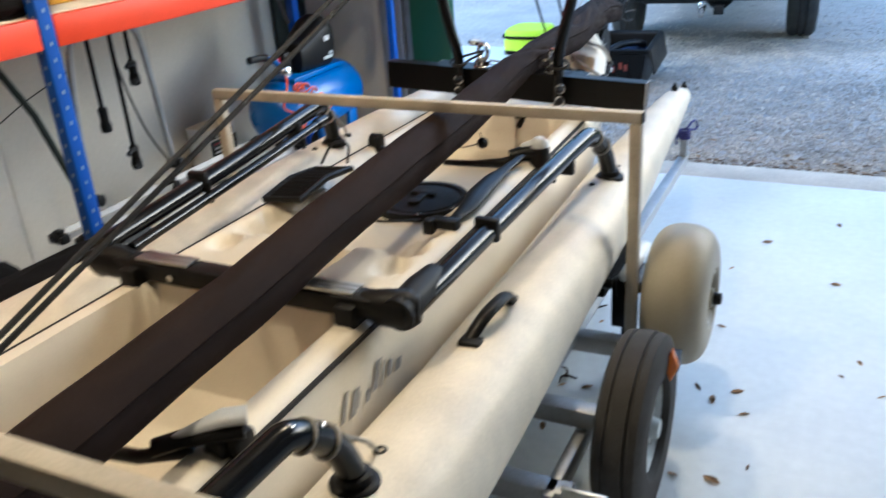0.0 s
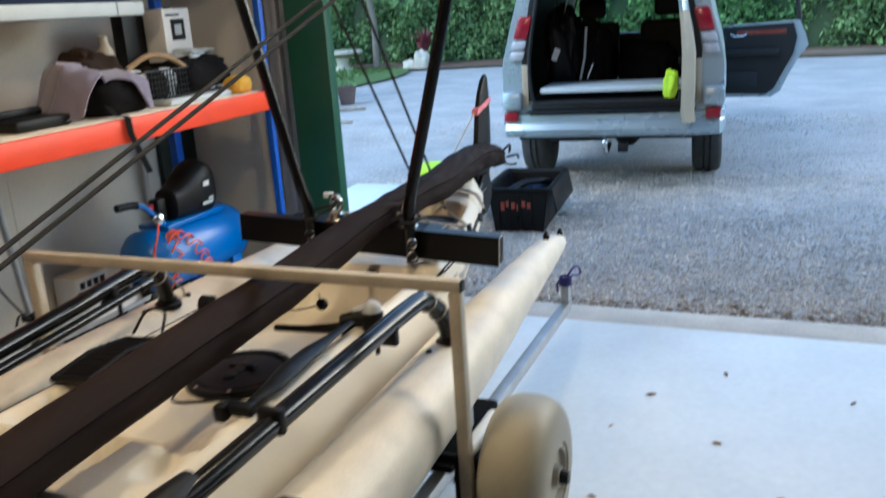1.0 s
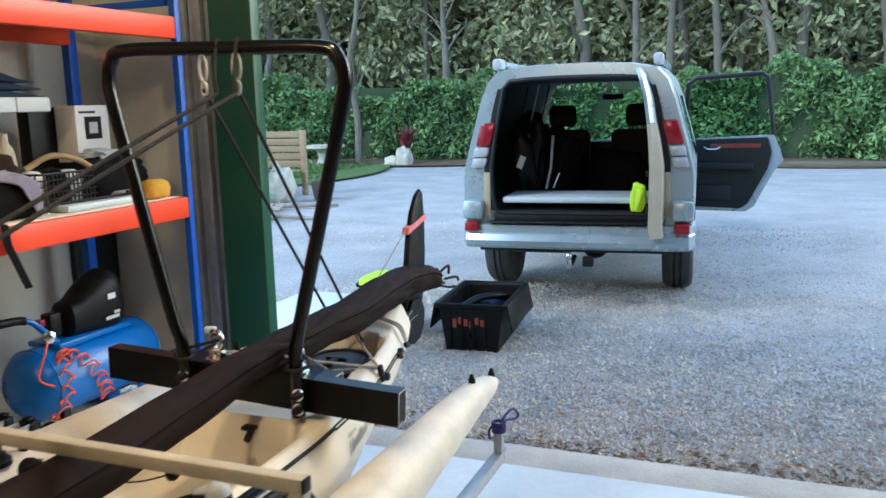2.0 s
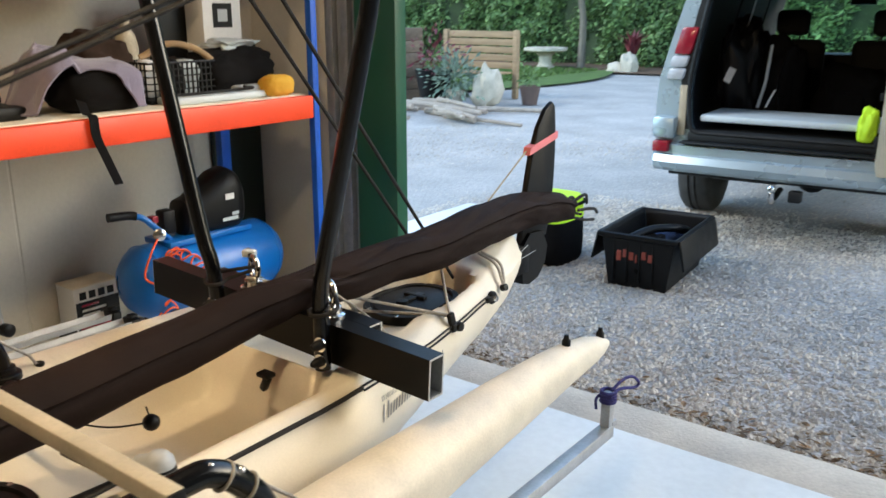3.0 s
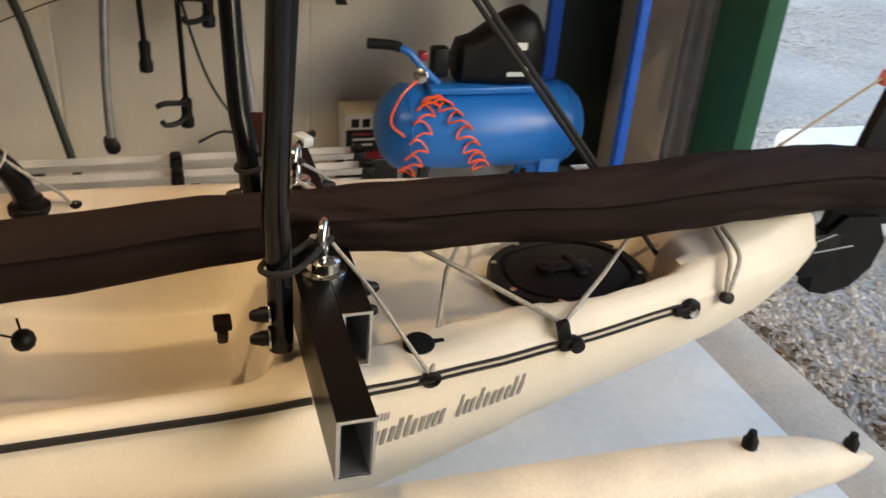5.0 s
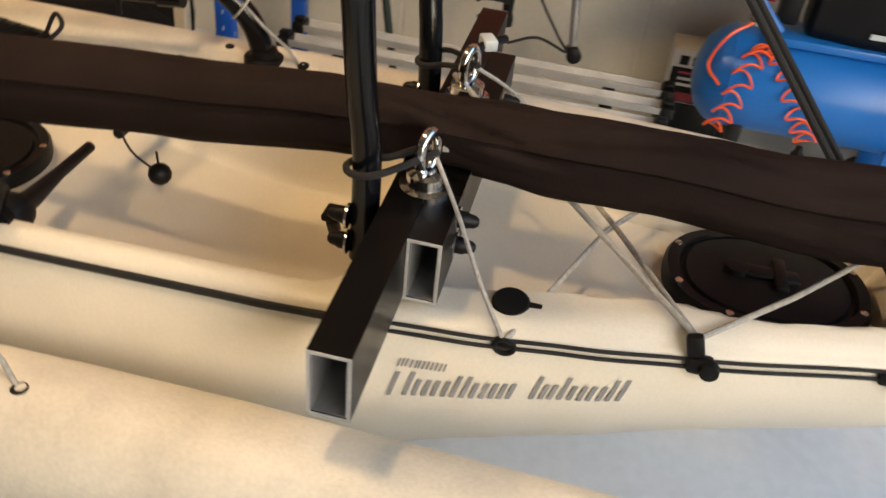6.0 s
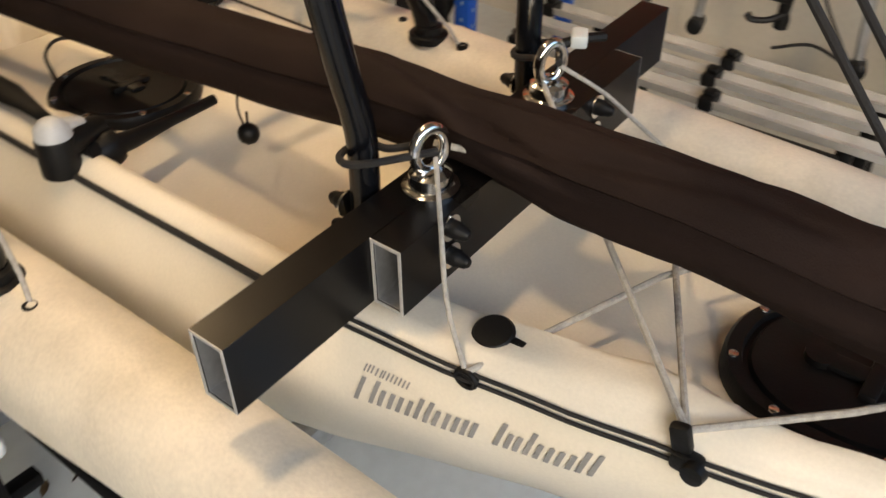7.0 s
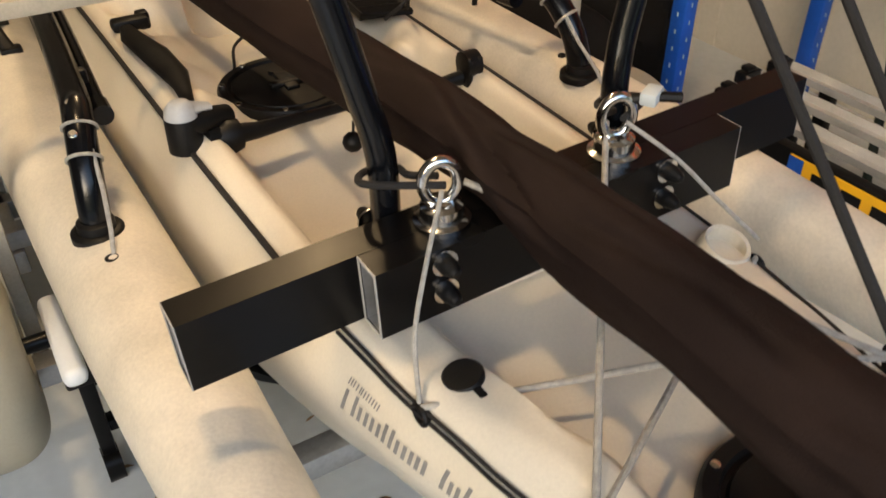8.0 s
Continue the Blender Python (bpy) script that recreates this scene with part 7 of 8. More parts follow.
            prof = [(-0.12, 0.20), (-0.125, 0.27), (-0.118, 0.335), (-0.09, 0.362), (-0.035, 0.368), (-0.03, 0.355), (-0.018, 0.355), (-0.013, 0.368), (0.013, 0.368), (0.018, 0.355), (0.03, 0.355), (0.035, 0.368), (0.09, 0.362), (0.118, 0.335), (0.125, 0.27), (0.12, 0.20), (-0.12, 0.20)]
            spin(bm, (s * 0.745, y, 0.368), (s, 0, 0), prof, 40)
            w = part("wheel", bm, RUBBER, car, "black off-road tyre")
            bm = bm_new()
            spin(bm, (s * 0.745, y, 0.368), (s, 0, 0), ((-0.08, 0), (-0.08, 0.205), (0.11, 0.205), (0.112, 0.19), (0.07, 0.17), (0.085, 0.06), (0.09, 0)), 30)
            part("rim", bm, GALV, w, "grey alloy rim")
        bm = bm_new()
        box(bm, (s * 0.80 - 0.11, 0.92 - 0.30, 0.36), (s * 0.80 + 0.055, 0.92 - 0.26, 0.62), 0.01)
        part("mud_flap", bm, CAR_BLACK, car)
        # beige inner pillar trim
        bm = bm_new()
        box(bm, (s * 0.678 - 0.026, 0.078, 0.68), (s * 0.678 + 0.026, 0.089, 1.0), 0.01)
        part("pillar_trim", bm, CAR_BEIGE, car, "beige lower pillar trim")
    # edge of the side-hung tailgate, swung open
    bm = bm_new()
    edge_at = lambda z, x, d, w: [(x - 0.006, 0.085, z), (x - 0.006, 0.085 - d * 1.9, z), (x + 0.022, 0.075 - d * 2.2, z), (x + w, 0.08 - d * 1.8, z), (x + w + 0.008, 0.085, z)]
    loft(bm, [edge_at(*row) for row in ((0.56, 0.575, 0.10, 0.085), (0.62, 0.560, 0.10, 0.09), (1.05, 0.565, 0.10, 0.085), (1.22, 0.553, 0.09, 0.070), (1.34, 0.540, 0.086, 0.055))])
    gate = part("tailgate_edge", bm, CAR_BEIGE, car, "beige inner edge of the opened tailgate")
    bm = bm_new()
    loft(bm, [edge_at(*row) for row in ((1.343, 0.540, 0.086, 0.055), (1.52, 0.515, 0.08, 0.048), (1.66, 0.475, 0.07, 0.042), (1.71, 0.455, 0.05, 0.036))])
    part("window_edge", bm, SILVER_CAR, gate, "silver window edge of the tailgate")
    for z, h in ((0.66, 0.05), (0.80, 0.035)):
        plain("hinge_pocket", (0.5615, -0.112, z), (0.5690, -0.072, z + h), DARK_BROWN, 0.003, gate, "dark pocket in the tailgate edge")
    plain("catch", (0.535, -0.10, 0.98), (0.555, -0.06, 1.02), CAR_BLACK, 0.004, gate, "black door catch")
    plain("hinge", (0.535, -0.11, 0.72), (0.555, -0.06, 0.78), CAR_BLACK, 0.004, gate)
    # underside: axle, exhaust, tow ball
    bm = bm_new()
    rod(bm, (-0.62, 1.02, 0.34), (0.62, 1.02, 0.34), 0.05, 12)
    ball(bm, (0.05, 1.02, 0.34), 0.13, 2)
    box(bm, (-0.55, 0.35, 0.36), (-0.05, 1.9, 0.44), 0.04)
    part("underside", bm, CAR_BLACK, car, "dark axle and silencer")
    bm = bm_new()
    sweep(bm, curve_pts([(-0.02, 0.22, 0.36), (-0.02, 0.02, 0.33), (-0.02, -0.06, 0.35), (-0.02, -0.075, 0.40)], 5), 0.022, 10)
    ball(bm, (-0.02, -0.075, 0.42), 0.027, 2)
    part("tow_ball", bm, CHROME, car, "steel tow ball")
    plain("tow_socket", (0.07, 0.0, 0.33), (0.15, 0.07, 0.40), CAR_BLACK, 0.01, car)
    plain("undertray", (-0.58, 0.16, 0.43), (0.58, 3.9, 0.48), CAR_BLACK, 0.01, car)
    # seats seen through the load space
    for x in (-0.36, 0.36):
        bm = bm_new()
        box(bm, (x - 0.26, 1.75, 0.72), (x + 0.26, 1.92, 1.24), 0.06, 3)
        seat = part("seat_back", bm, CAR_INSIDE, car, "dark seat back")
        bm = bm_new()
        box(bm, (x - 0.13, 1.78, 1.27), (x + 0.13, 1.88, 1.46), 0.05, 3)
        rod(bm, (x - 0.06, 1.83, 1.22), (x - 0.06, 1.83, 1.30), 0.008, 6)
        rod(bm, (x + 0.06, 1.83, 1.22), (x + 0.06, 1.83, 1.30), 0.008, 6)
        part("headrest", bm, CAR_INSIDE, seat)
    plain("mirror", (-0.10, 2.86, 1.50), (0.12, 2.89, 1.56), CAR_BLACK, 0.01, car, "inside mirror")
    # rear door standing open
    dx0, dx1, dy = 0.76, 1.62, 2.32
    bm = bm_new()
    prof = [(dx0, 0.46), (dx0, 1.12), (dx1 - 0.04, 1.15), (dx1 + 0.02, 1.02), (dx1 + 0.05, 0.92), (dx1 - 0.03, 0.82), (dx1 - 0.12, 0.66), (dx1 - 0.20, 0.50), (dx1 - 0.28, 0.45)]
    loft(bm, [[(x, y, z) for x, z in prof] for y in (dy + 0.02, dy + 0.10)])
    door = part("rear_door", bm, SILVER_CAR, car, "rear side door standing open", True, 25)
    bm = bm_new()
    inner = [(dx0 + 0.02, 0.50), (dx0 + 0.02, 1.11), (dx1 - 0.10, 1.13), (dx1 - 0.06, 1.0), (dx1 - 0.09, 0.85), (dx1 - 0.18, 0.68), (dx1 - 0.26, 0.53), (dx1 - 0.33, 0.48)]
    loft(bm, [[(x, y, z) for x, z in inner] for y in (dy - 0.005, dy + 0.0195)])
    part("door_card", bm, CAR_BLACK, door, "dark inner door panel")
    plain("wood_trim", (dx0 + 0.24, dy - 0.012, 1.035), (dx1 - 0.16, dy - 0.006, 1.075), material("wine_wood_trim", (0.16, 0.03, 0.02), 0.3, var=0.3, scale=20, fine=90, bump=0.0), 0.002, door, "dark red wood trim")
    bm = bm_new()
    sweep(bm, curve_pts([(dx0 + 0.18, dy - 0.012, 1.05), (dx0 + 0.22, dy - 0.03, 1.03), (dx0 + 0.30, dy - 0.03, 1.03), (dx0 + 0.33, dy - 0.012, 1.05)], 4), 0.008, 8)
    part("inner_handle", bm, CHROME, door, "bright inner handle")
    bm = bm_new()
    box(bm, (dx0 + 0.08, dy - 0.07, 0.84), (dx1 - 0.22, dy - 0.006, 0.91), 0.02)
    part("armrest", bm, CAR_BLACK, door)
    bm = bm_new()
    box(bm, (dx0 + 0.12, dy - 0.03, 0.56), (dx1 - 0.42, dy - 0.006, 0.70), 0.02)
    part("door_pocket", bm, CAR_INSIDE, door)
    bm = bm_new()
    sweep(bm, [(dx0 + 0.01, dy + 0.05, 1.12), (dx0 + 0.02, dy + 0.05, 1.62), (dx0 + 0.10, dy + 0.05, 1.675), (dx1 - 0.16, dy + 0.05, 1.70), (dx1 - 0.11, dy + 0.05, 1.66), (dx1 - 0.04, dy + 0.05, 1.14)], 0.022, 8)
    part("window_frame", bm, CAR_BLACK, door, "black window frame")
    bm = bm_new()
    loft(bm, [[(x, y, z) for x, z in ((dx0 + 0.03, 1.13), (dx0 + 0.04, 1.62), (dx1 - 0.15, 1.68), (dx1 - 0.06, 1.14))] for y in (dy + 0.048, dy + 0.053)])
    g = part("door_glass", bm, CAR_GLASS, door, "clear tinted door glass")
    g.visible_shadow = False
    # load: pale board, lime bundle, dark bags
    board = tagged(plain("grey_board", (-0.57, 0.13, 0.77), (0.60, 0.62, 0.815), LIGHT_GREY, 0.015), "pale grey padded board lying across the load space", "board")
    lime = lumpy("lime_jacket", (0.47, 0.10, 0.72), (0.055, 0.05, 0.105), LIME, "lime hi-vis jacket hanging at the tailgate", "jacket", 2.7, 0.3)
    bags = [lumpy("dark_rucksack", (x, y, 0.716), (a, b, c), BLACK_FABRIC, "black rucksack packed in the load space", "rucksack", k * 3.3 + 1, 0.25) for k, (x, y, a, b, c) in enumerate(((-0.28, 0.95, 0.20, 0.16, 0.30), (0.22, 1.2, 0.24, 0.16, 0.20)))]
    for sack in bags:
        bm = bm_new()
        x0, y0 = ((-0.28, 0.79), (0.22, 1.04))[bags.index(sack)]
        box(bm, (x0 - 0.11, y0 - 0.02, 0.76), (x0 + 0.11, y0 + 0.05, 0.92), 0.03, 3)
        part("front_pocket", bm, BLACK_FABRIC, sack)
    bm = bm_new()
    for k in range(2):
        sweep(bm, curve_pts([(-0.33 + k * 0.13, 0.78, 0.80), (-0.34 + k * 0.13, 0.745, 1.0), (-0.30 + k * 0.13, 0.80, 1.2)], 5), 0.012, 6, True, 0.4)
    straps = solid("rucksack_strap", bm, CAR_BLACK, "thin dark straps on a rucksack", "strap")
    bm = bm_new()
    sweep(bm, [(-0.305, 0.60, 0.83), (-0.27, 0.62, 1.0), (-0.255, 0.64, 1.24)], 0.011, 8)
    pole = solid("tent_pole", bm, GREY_PLASTIC, "pale grey pole standing in the load space", "pole")
    bm = bm_new()
    sweep(bm, curve_pts([(-0.24, 0.56, 0.84), (-0.215, 0.56, 0.90), (-0.19, 0.57, 0.955)], 4), 0.006, 6)
    cord_end = solid("coiled_rope", bm, CARD, "short white rope lying on the load", "rope")
    sack = lumpy("black_sack", (-0.47, 0.78, 0.716), (0.15, 0.18, 0.36), BLACK_PLASTIC, "shiny black sack packed against the side", "sack", 5.1, 0.35)
    bags.append(sack)
    belts = []
    for x, y, z in ((-0.50, 0.55, 1.62), (-0.44, 0.70, 1.63), (-0.38, 0.85, 1.63)):
        bm = bm_new()
        sweep(bm, curve_pts([(x + 0.06, y, z), (x, y + 0.02, 1.40), (x - 0.06, y + 0.01, 1.18)], 5), 0.016, 6, True, 0.3)
        belts.append(solid("hanging_strap", bm, GREY_PLASTIC if x == -0.44 else BLACK_FABRIC, "webbing strap hanging inside the load space", "strap", "hanging straps"))
    tag = tagged(plain("paper_tag", (-0.53, 0.55, 0.99), (-0.48, 0.556, 1.09), CARD, 0, None, "", Matrix.Rotation(0.4, 4, "Y")), "small white paper tag on a rucksack", "tag")
    m = Matrix.Translation(at) @ Matrix.Rotation(radians(turn), 4, "Z") @ Matrix.Diagonal((0.975, 1.0, 1.03, 1.0))
    for ob in [car, board, lime, straps, tag, pole, cord_end] + bags + belts:
        ob.matrix_world = m


estate_car((-1.06, 6.90, GROUND_Z), 5.0)


# ---- garden beyond the yard ----
def leaf_cloud(name, pts, size, mat, label, category, seed, kind="stuff", droop=0.0):
    """Many small bent leaves at the given places, one mesh."""
    r = np.random.RandomState(seed)
    pts = np.asarray(pts, float)
    n = len(pts)
    a = r.normal(size=(n, 3))
    a /= np.linalg.norm(a, axis=1)[:, None]
    a[:, 2] -= droop
    b = np.cross(a, r.normal(size=(n, 3)))
    b /= np.linalg.norm(b, axis=1)[:, None]
    s = size * r.uniform(0.55, 1.3, n)[:, None]
    nrm = np.cross(a, b)
    v = np.stack([pts - a * s, pts + b * s * 0.42 + nrm * s * 0.12, pts + a * s, pts - b * s * 0.42 + nrm * s * 0.12], 1).reshape(-1, 3)
    idx = np.arange(n) * 4
    f = np.concatenate([np.stack([idx, idx + 1, idx + 2], 1), np.stack([idx, idx + 2, idx + 3], 1)])
    me = bpy.data.meshes.new(name)
    me.from_pydata(v.tolist(), [], f.tolist())
    me.materials.append(mat)
    ob = new(name, me)
    return tagged(ob, label, category, "", kind)


def hedge_points(n, x0, x1, y0, y1, h, seed):
    r = np.random.RandomState(seed)
    x = r.uniform(x0, x1, n)
    top = h * (0.88 + 0.10 * np.sin(x * 0.9 + 1.3) + 0.07 * np.sin(x * 2.7) + 0.04 * np.sin(x * 6.1))
    depth = np.abs(r.normal(0, 0.35, n))
    z = top * r.uniform(0, 1, n) ** 0.85
    y = y0 + (0.25 * np.sin(x * 1.7 + z * 1.3) + 0.15 * np.sin(x * 5.1 - z * 3.0)) + depth + 0.25 * (z / h) ** 2
    up = r.uniform(0, 1, n) < 0.18
    y = np.where(up, r.uniform(y0, y1, n), y)
    z = np.where(up, top - np.abs(r.normal(0, 0.12, n)), z)
    return np.stack([x, y, z + GROUND_Z], 1)


HEDGE_Y = 21.8
leaf_cloud("hedge", hedge_points(84000, -30, 20, HEDGE_Y, HEDGE_Y + 1.6, 2.35, 3), 0.085, LEAF, "dense green laurel hedge behind the yard", "hedge", 11)
# plain dark sheet behind the leaves, its colour standing in for shade
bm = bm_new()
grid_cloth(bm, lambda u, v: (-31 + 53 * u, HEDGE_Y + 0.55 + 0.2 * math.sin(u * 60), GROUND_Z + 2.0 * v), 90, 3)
solid("hedge_core", bm, HEDGE_SHADE, "dark sheet standing in for the shade inside the hedge", "hedge", "", "stuff")


def tree(x, y, h, r0, seed, crown=True):
    rr = random.Random(seed)
    t = thing("tree", (x, y, GROUND_Z), "tall tree with pale trunk behind the hedge", "tree", "trees behind the hedge")
    bm = bm_new()
    pts = [(x + rr.uniform(-0.08, 0.08) * k, y + rr.uniform(-0.08, 0.08) * k, GROUND_Z + h * k / 6) for k in range(7)]
    sweep(bm, curve_pts(pts, 3), [r0 * (1 - 0.8 * k / 18) for k in range(19)], 10)
    for k in range(5):
        z0 = h * rr.uniform(0.22, 0.7)
        a = rr.uniform(0, 6.28)
        l = rr.uniform(0.8, 1.9)
        base = Vector((x, y, GROUND_Z + z0))
        sweep(bm, curve_pts([base, base + Vector((math.cos(a) * l * 0.4, math.sin(a) * l * 0.4, l * 0.45)), base + Vector((math.cos(a) * l, math.sin(a) * l, l * 0.8))], 3), [r0 * 0.28 * (1 - 0.13 * i) for i in range(7)], 6)
    part("trunk", bm, BARK, t)
    if crown:
        r = np.random.RandomState(seed)
        clumps = []
        for _ in range(26):
            c = np.array([x, y, GROUND_Z + h * r.uniform(0.28, 1.02)]) + np.array([r.normal(0, 1.0), r.normal(0, 0.8), 0])
            m = 70
            clumps.append(c + r.normal(size=(m, 3)) * np.array([0.55, 0.55, 0.40]))
        p = np.concatenate(clumps)
        p[:, 2] = np.maximum(p[:, 2], GROUND_Z + 0.8)
        c = leaf_cloud("crown", p - np.array([x, y, GROUND_Z]), 0.15, LEAF_DARK, "", "", seed + 7, "")
        c.parent = t


spot = random.Random(21)
for k in range(30):
    tree(-32 + k * 1.85 + spot.uniform(-0.7, 0.7), 24.2 + spot.uniform(0, 4.0), spot.uniform(6.5, 9.5), spot.uniform(0.11, 0.21), 40 + k)
for x, h in ((-8.6, 7.5), (-3.4, 8.0), (-2.55, 8.0), (-1.2, 8.2), (0.0, 7.8), (2.6, 8.0), (-14.5, 7.0)):
    tree(x, 23.8, h, 0.14, int(700 + x * 10), False)
tree(-10.1, 21.0, 7.5, 0.10, 905, False)
wood = np.random.RandomState(9)
N = 110000
wx, wy = wood.uniform(-50, 40, N), wood.uniform(27.5, 33, N)
wz = GROUND_Z + wood.uniform(0, 1, N) * (8.5 + 1.6 * np.sin(wx * 0.7) + 1.1 * np.sin(wx * 1.9 + 1))
leaf_cloud("far_wood", np.stack([wx, wy, wz], 1), 0.30, LEAF_DARK, "dense dark wood behind the hedge", "wood", 5)
bm = bm_new()
grid_cloth(bm, lambda u, v: (-60 + 110 * u, 33.5 + 1.5 * math.sin(u * 40), GROUND_Z + (7.5 + 1.2 * math.sin(u * 75) + 0.8 * math.sin(u * 190)) * v), 160, 3)
solid("backdrop", bm, LEAF_DARK, "dark wooded distance closing the view", "backdrop", "", "structure")

# lawn, litter strip and timber edging
bm = bm_new()
grid_cloth(bm, lambda u, v: (-26 + 16.8 * u + 1.1 * (u > 0.99) * math.sin(v * 3), 13.5 + 7.3 * v - 1.2 * math.sin(u * 3.1) * (1 - v), GROUND_Z + 0.035 + 0.02 * math.sin(u * 20)), 40, 20)
solid("lawn", bm, GRASS_GREEN, "patch of green lawn by the yard", "lawn", "", "structure")
r = np.random.RandomState(4)
gx, gy = r.uniform(-22, -9.3, 15000), r.uniform(14, 20.8, 15000)
leaf_cloud("grass", np.stack([gx, gy, np.full(15000, GROUND_Z + 0.06)], 1), 0.05, GRASS_GREEN, "short green lawn grass", "grass", 6)
bm = bm_new()
grid_cloth(bm, lambda u, v: (-30 + 55 * u, 20.4 + 1.7 * v + 0.25 * math.sin(u * 45) * (1 - v), GROUND_Z + 0.04 + 0.05 * v), 70, 3)
solid("litter_strip", bm, SOIL, "brown leaf litter strip under the hedge", "soil strip", "", "structure")
for k in range(9):
    bm = bm_new()
    x = -2.2 + k * 2.3
    sweep(bm, [(x, 20.25 + 0.08 * math.sin(k), GROUND_Z + 0.07), (x + 1.1, 20.2, GROUND_Z + 0.075), (x + 2.22, 20.25 + 0.08 * math.sin(k + 1), GROUND_Z + 0.07)], [0.075, 0.085, 0.075], 10)
    solid("edging_log", bm, OLD_WOOD, "weathered log edging the gravel", "log", "edging logs")


def stone_table(x, y):
    t = thing("stone_table", (x, y, GROUND_Z), "pale cast stone table on a pedestal on the lawn", "stone table")
    bm = bm_new()
    spin(bm, (x, y, GROUND_Z), (0, 0, 1), ((0, 0.32), (0.05, 0.31), (0.09, 0.20), (0.20, 0.15), (0.34, 0.17), (0.42, 0.26), (0.44, 0)), 24)
    part("pedestal", bm, STONE, t)
    bm = bm_new()
    spin(bm, (x, y, GROUND_Z + 0.43), (0, 0, 1), ((0, 0.2), (0.01, 0.46), (0.05, 0.55), (0.11, 0.55), (0.12, 0.50), (0.10, 0.0)), 28)
    part("table_top", bm, STONE, t)


stone_table(-10.9, 20.6)
urn = thing("stone_urn", (-8.85, 20.6, GROUND_Z), "pale upright stones with a burgundy spiky plant", "planter")
bm = bm_new()
for c, r, squash, seed in (((-8.58, 20.55, GROUND_Z + 0.17), 0.34, (0.60, 0.6, 1.0), 4.0), ((-8.88, 20.55, GROUND_Z + 0.06), 0.23, (1.1, 0.8, 0.8), 7.0)):
    for v in ball(bm, c, r, 3, squash, 0.4, seed):
        v.co.z = max(v.co.z, GROUND_Z)
part("rock", bm, STONE, urn)


def spiky(parent, x, y, z, h, n, mat, seed, width=0.035):
    rr = random.Random(seed)
    bm = bm_new()
    for _ in range(n):
        a, lean = rr.uniform(0, 6.28), rr.uniform(0.15, 0.8)
        l = h * rr.uniform(0.7, 1.1)
        d = Vector((math.cos(a), math.sin(a), 0))
        w = Vector((-d.y, d.x, 0)) * width
        p0, p1, p2 = Vector((x, y, z)), Vector((x, y, z)) + d * l * lean * 0.4 + Vector((0, 0, l * 0.65)), Vector((x, y, z)) + d * l * lean + Vector((0, 0, l * (1 - 0.35 * lean)))
        vs = [bm.verts.new(p) for p in (p0 - w * 0.6, p0 + w * 0.6, p1 + w, p1 - w, p2)]
        bm.faces.new(vs[:4])
        bm.faces.new((vs[3], vs[2], vs[4]))
    return part("leaves", bm, mat, parent)


spiky(urn, -8.66, 20.9, GROUND_Z + 0.22, 0.85, 60, LEAF_RED, 3)


def sleeper_bed(x, y, n, w, d, turn, label):
    bed = thing("raised_bed", (x, y, GROUND_Z), label, "raised bed", "raised beds")
    for k in range(n):
        bm = bm_new()
        box(bm, (x - w / 2, y - d / 2, GROUND_Z + k * 0.20), (x + w / 2, y + d / 2, GROUND_Z + k * 0.20 + 0.193), 0.012)
        part("sleeper", bm, OLD_WOOD, bed)
    return bed


sleeper_bed(-9.6, 12.7, 6, 1.7, 0.5, 0, "stack of weathered timber sleepers beside the yard")
bench = thing("garden_bench", (-8.3, 13.9, GROUND_Z), "tan timber slatted garden bench", "bench")
for k in range(5):
    plain("back_slat", (-9.1, 14.0, 0.45 + k * 0.13), (-7.55, 14.04, 0.56 + k * 0.13), TAN_WOOD, 0.006, bench)
for x in (-9.1, -7.62):
    plain("post", (x, 13.97, GROUND_Z), (x + 0.09, 14.06, 1.10), TAN_WOOD, 0.006, bench)
for k in range(3):
    plain("seat_slat", (-9.05, 13.50 + k * 0.15, 0.38), (-7.6, 13.63 + k * 0.15, 0.41), TAN_WOOD, 0.005, bench)
for x in (-9.0, -7.7):
    plain("front_leg", (x, 13.5, GROUND_Z), (x + 0.08, 13.58, 0.38), TAN_WOOD, 0.005, bench)


def pot_plant(x, y, r, h, mat, leaf, n, size, label, seed):
    p = thing("pot_plant", (x, y, GROUND_Z), label, "pot plant", "pot plants")
    bm = bm_new()
    spin(bm, (x, y, GROUND_Z), (0, 0, 1), ((0, r * 0.7), (0.02, r * 0.72), (h * 0.9, r), (h, r * 1.06), (h, r * 0.92), (h * 0.85, r * 0.88), (h * 0.85, 0)), 22)
    part("pot", bm, mat, p)
    rs = np.random.RandomState(seed)
    pts = rs.normal(size=(n, 3)) * np.array([size * 0.55, size * 0.55, size * 0.5]) + np.array([0, 0, h + size * 0.55])
    pts[:, 2] = np.maximum(pts[:, 2], h * 0.6)
    c = leaf_cloud("foliage", pts, 0.055, leaf, "", "", seed, "")
    c.parent = p
    return p


pot_plant(-8.25, 12.6, 0.30, 0.55, BLACK_PLASTIC, LEAF_RED, 170, 0.40, "black pot with a burgundy bush", 5)
pot_plant(-7.75, 12.5, 0.16, 0.25, STONE, LEAF_SILVER, 520, 0.38, "small pot with a grey-green bush", 6)
pot_plant(-6.9, 13.4, 0.17, 0.30, material("brown_glaze", (0.13, 0.085, 0.07), 0.8, fine=80), LEAF, 60, 0.2, "small brown glazed pot on the gravel", 7)
bm = bm_new()
for v in ball(bm, (-7.32, 12.75, GROUND_Z + 0.26), 0.31, 3, (0.72, 0.75, 1.2), 0.5, 2.2):
    v.co.z = max(v.co.z, GROUND_Z)
solid("garden_rock", bm, STONE, "pale upright garden rock", "rock")
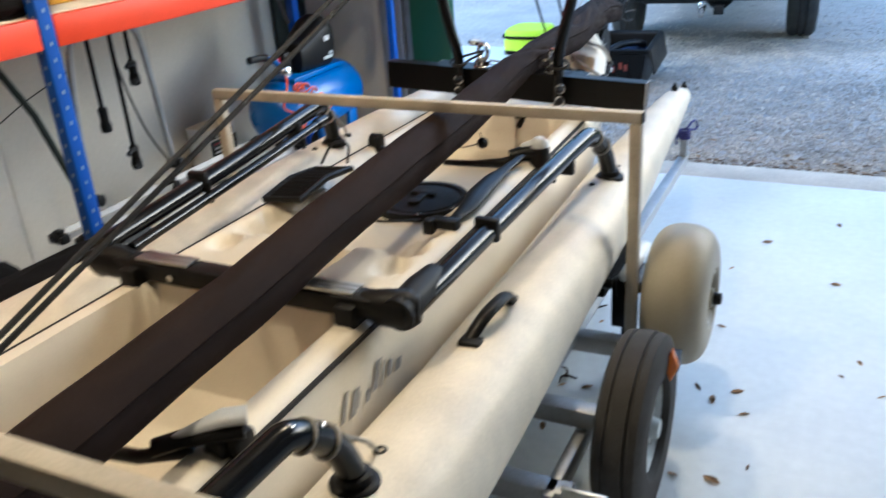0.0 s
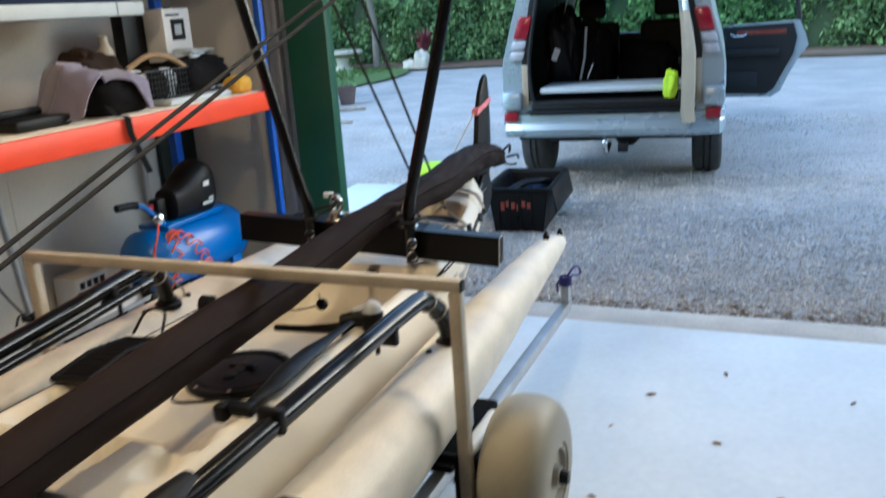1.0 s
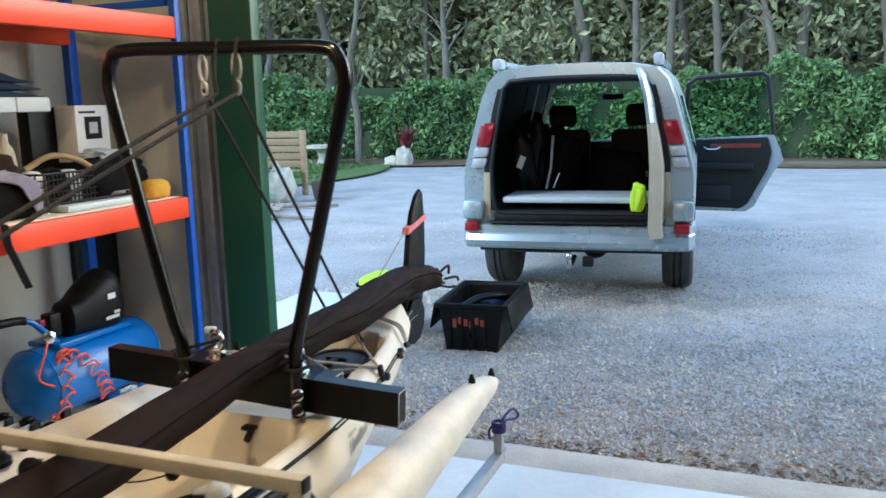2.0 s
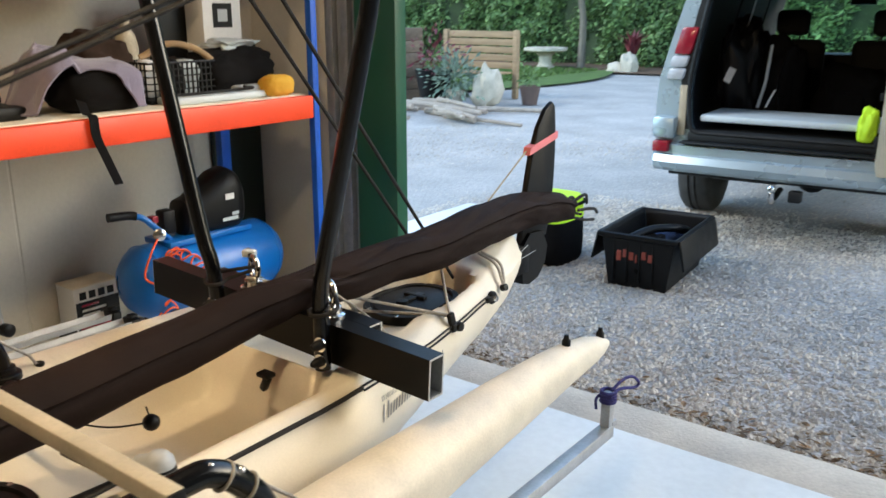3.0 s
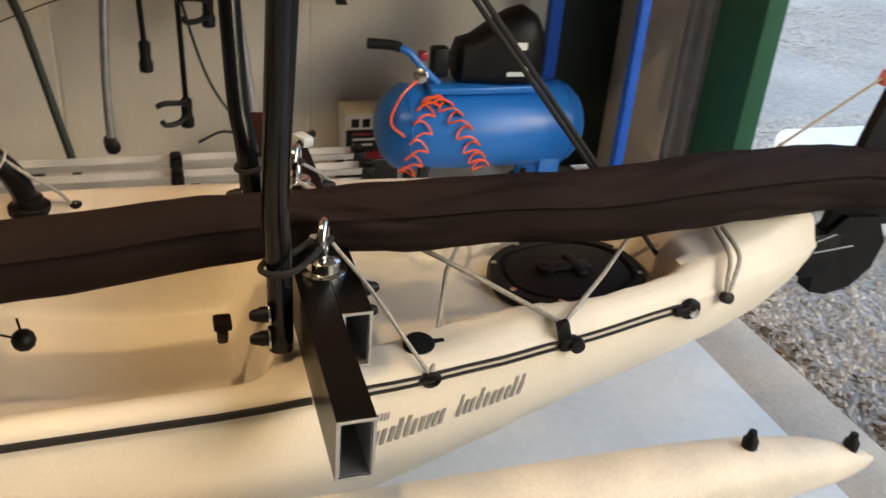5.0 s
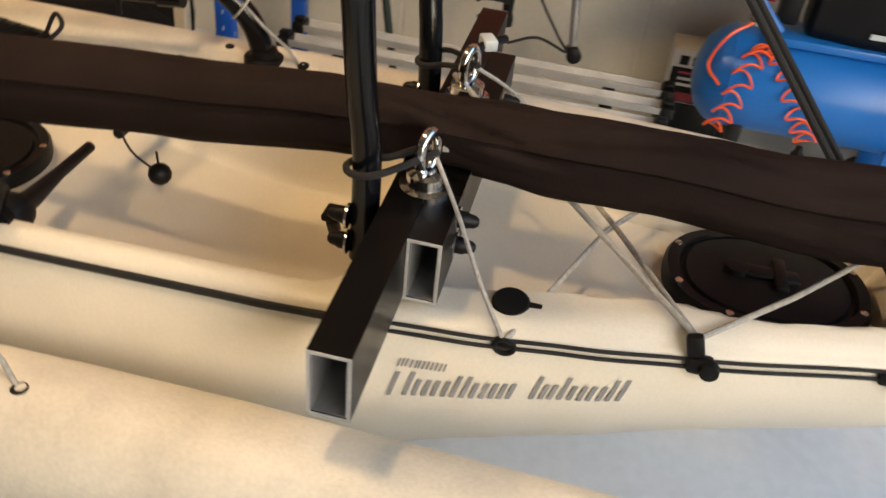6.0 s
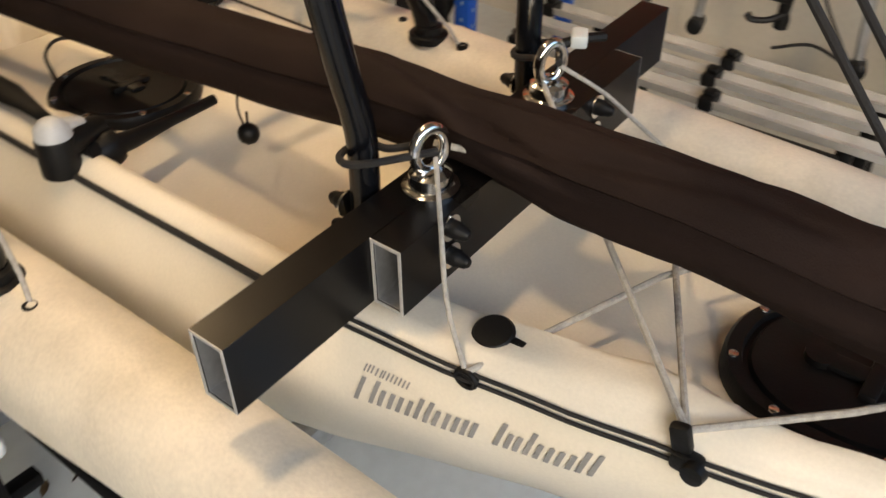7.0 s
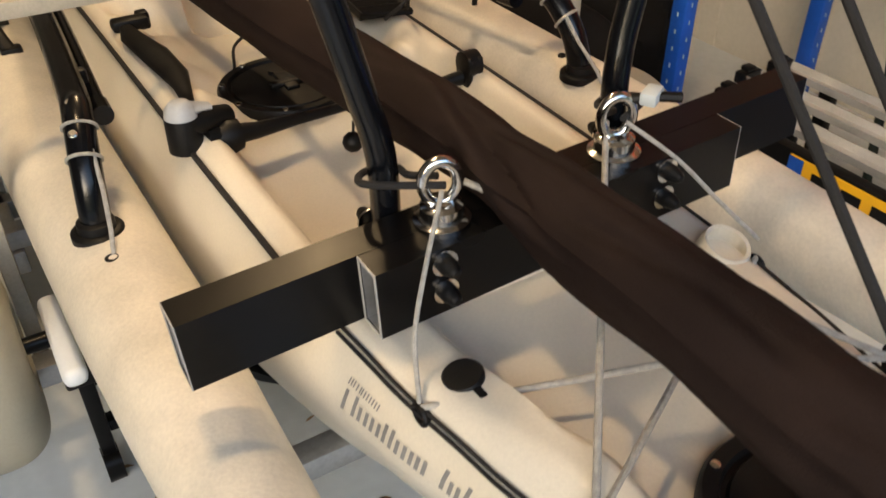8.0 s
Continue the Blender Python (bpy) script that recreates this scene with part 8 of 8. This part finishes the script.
rr = random.Random(8)
for k in range(16):
    bm = bm_new()
    x, y, a, l = rr.uniform(-8.4, -6.7), rr.uniform(10.7, 12.2), rr.uniform(-0.5, 0.6), rr.uniform(0.6, 1.5)
    r0 = rr.uniform(0.03, 0.075)
    z = GROUND_Z + r0 * 0.8 + (0.10 if k > 9 else 0)
    d = Vector((math.cos(a), math.sin(a), 0.0)) * l
    mid = Vector((x, y, z)) + d * 0.5 + Vector((rr.uniform(-0.1, 0.1), rr.uniform(-0.1, 0.1), 0.02))
    sweep(bm, curve_pts([(x, y, z), mid, Vector((x, y, z)) + d], 4), [r0 * (1 - 0.05 * i) for i in range(9)], 8)
    solid("driftwood_log", bm, DRIFTWOOD, "bleached driftwood branch lying on the gravel", "log", "driftwood")


# ---- loose stones of the yard, nearest the doorway ----
def stones(n, x0, x1, y0, y1, s0, s1, seed, crowd):
    r = np.random.RandomState(seed)
    x, y = r.uniform(x0, x1, n), y0 + (y1 - y0) * r.uniform(0, 1, n) ** crowd
    base = np.array([[1, 0, 0], [0, 1, 0], [-1, 0, 0], [0, -1, 0], [0, 0, 1], [0, 0, -1]], float)
    tri = np.array([[0, 1, 4], [1, 2, 4], [2, 3, 4], [3, 0, 4], [1, 0, 5], [2, 1, 5], [3, 2, 5], [0, 3, 5]])
    s = r.uniform(s0, s1, n)
    a = r.uniform(0, 6.28, n)
    v = base[None] * (s[:, None, None] * np.stack([r.uniform(0.7, 1.3, n), r.uniform(0.6, 1.1, n), r.uniform(0.4, 0.8, n)], 1)[:, None, :]) * r.uniform(0.75, 1.25, (n, 6, 1))
    c, d = np.cos(a)[:, None], np.sin(a)[:, None]
    vx, vy = v[..., 0] * c - v[..., 1] * d, v[..., 0] * d + v[..., 1] * c
    tilt = r.normal(0, 0.3, n)[:, None]
    v = np.stack([vx + x[:, None], vy + y[:, None], v[..., 2] + vx * tilt + GROUND_Z + s[:, None] * 0.15], 2).reshape(-1, 3)
    f = (tri[None] + (np.arange(n) * 6)[:, None, None]).reshape(-1, 3)
    me = bpy.data.meshes.new("gravel_stones")
    me.from_pydata(v.tolist(), [], f.tolist())
    me.materials.append(PEBBLE)
    return tagged(new("gravel_stones", me), "loose grey gravel stones of the yard", "gravel", "", "stuff")


stones(60000, -3.6, 3.6, 4.29, 7.8, 0.006, 0.017, 12, 1.35)
stones(2600, -3.4, 3.4, 4.29, 7.0, 0.015, 0.024, 15, 1.4)
stones(22000, -6.5, 5.0, 7.0, 11.5, 0.007, 0.014, 13, 1.5)


# twigs and leaf crumbs gathered along the concrete edge
def edge_litter(n, seed):
    r = random.Random(seed)
    bm = bm_new()
    for _ in range(n):
        x, y = r.uniform(-2.4, 2.8), 4.285 + abs(r.gauss(0, 0.10))
        a, s, z = r.uniform(0, 6.3), r.uniform(0.008, 0.026), GROUND_Z + r.uniform(0.012, 0.022)
        c, d = math.cos(a) * s, math.sin(a) * s
        w = r.uniform(0.15, 0.6)
        lift = r.uniform(0, 0.008)
        top = [(x + c, y + d, z), (x - d * w, y + c * w, z + lift), (x - c, y - d, z + lift * 0.4), (x + d * w, y - c * w, z + lift * 0.6)]
        vs = [bm.verts.new(v) for v in top] + [bm.verts.new((v[0], v[1], v[2] - 0.002)) for v in top]
        bm.faces.new(vs[:4])
        bm.faces.new(vs[7:3:-1])
        for k in range(4):
            bm.faces.new((vs[k], vs[(k + 1) % 4], vs[4 + (k + 1) % 4], vs[4 + k]))
    return solid("leaf_litter", bm, islands(material("leaf_crumb", (0.14, 0.085, 0.04), 0.9, var=0.4, scale=30, fine=200, bump=0.2), 0.6), "brown leaf crumbs and twigs along the concrete edge", "leaf litter", "", "stuff")


edge_litter(700, 5)
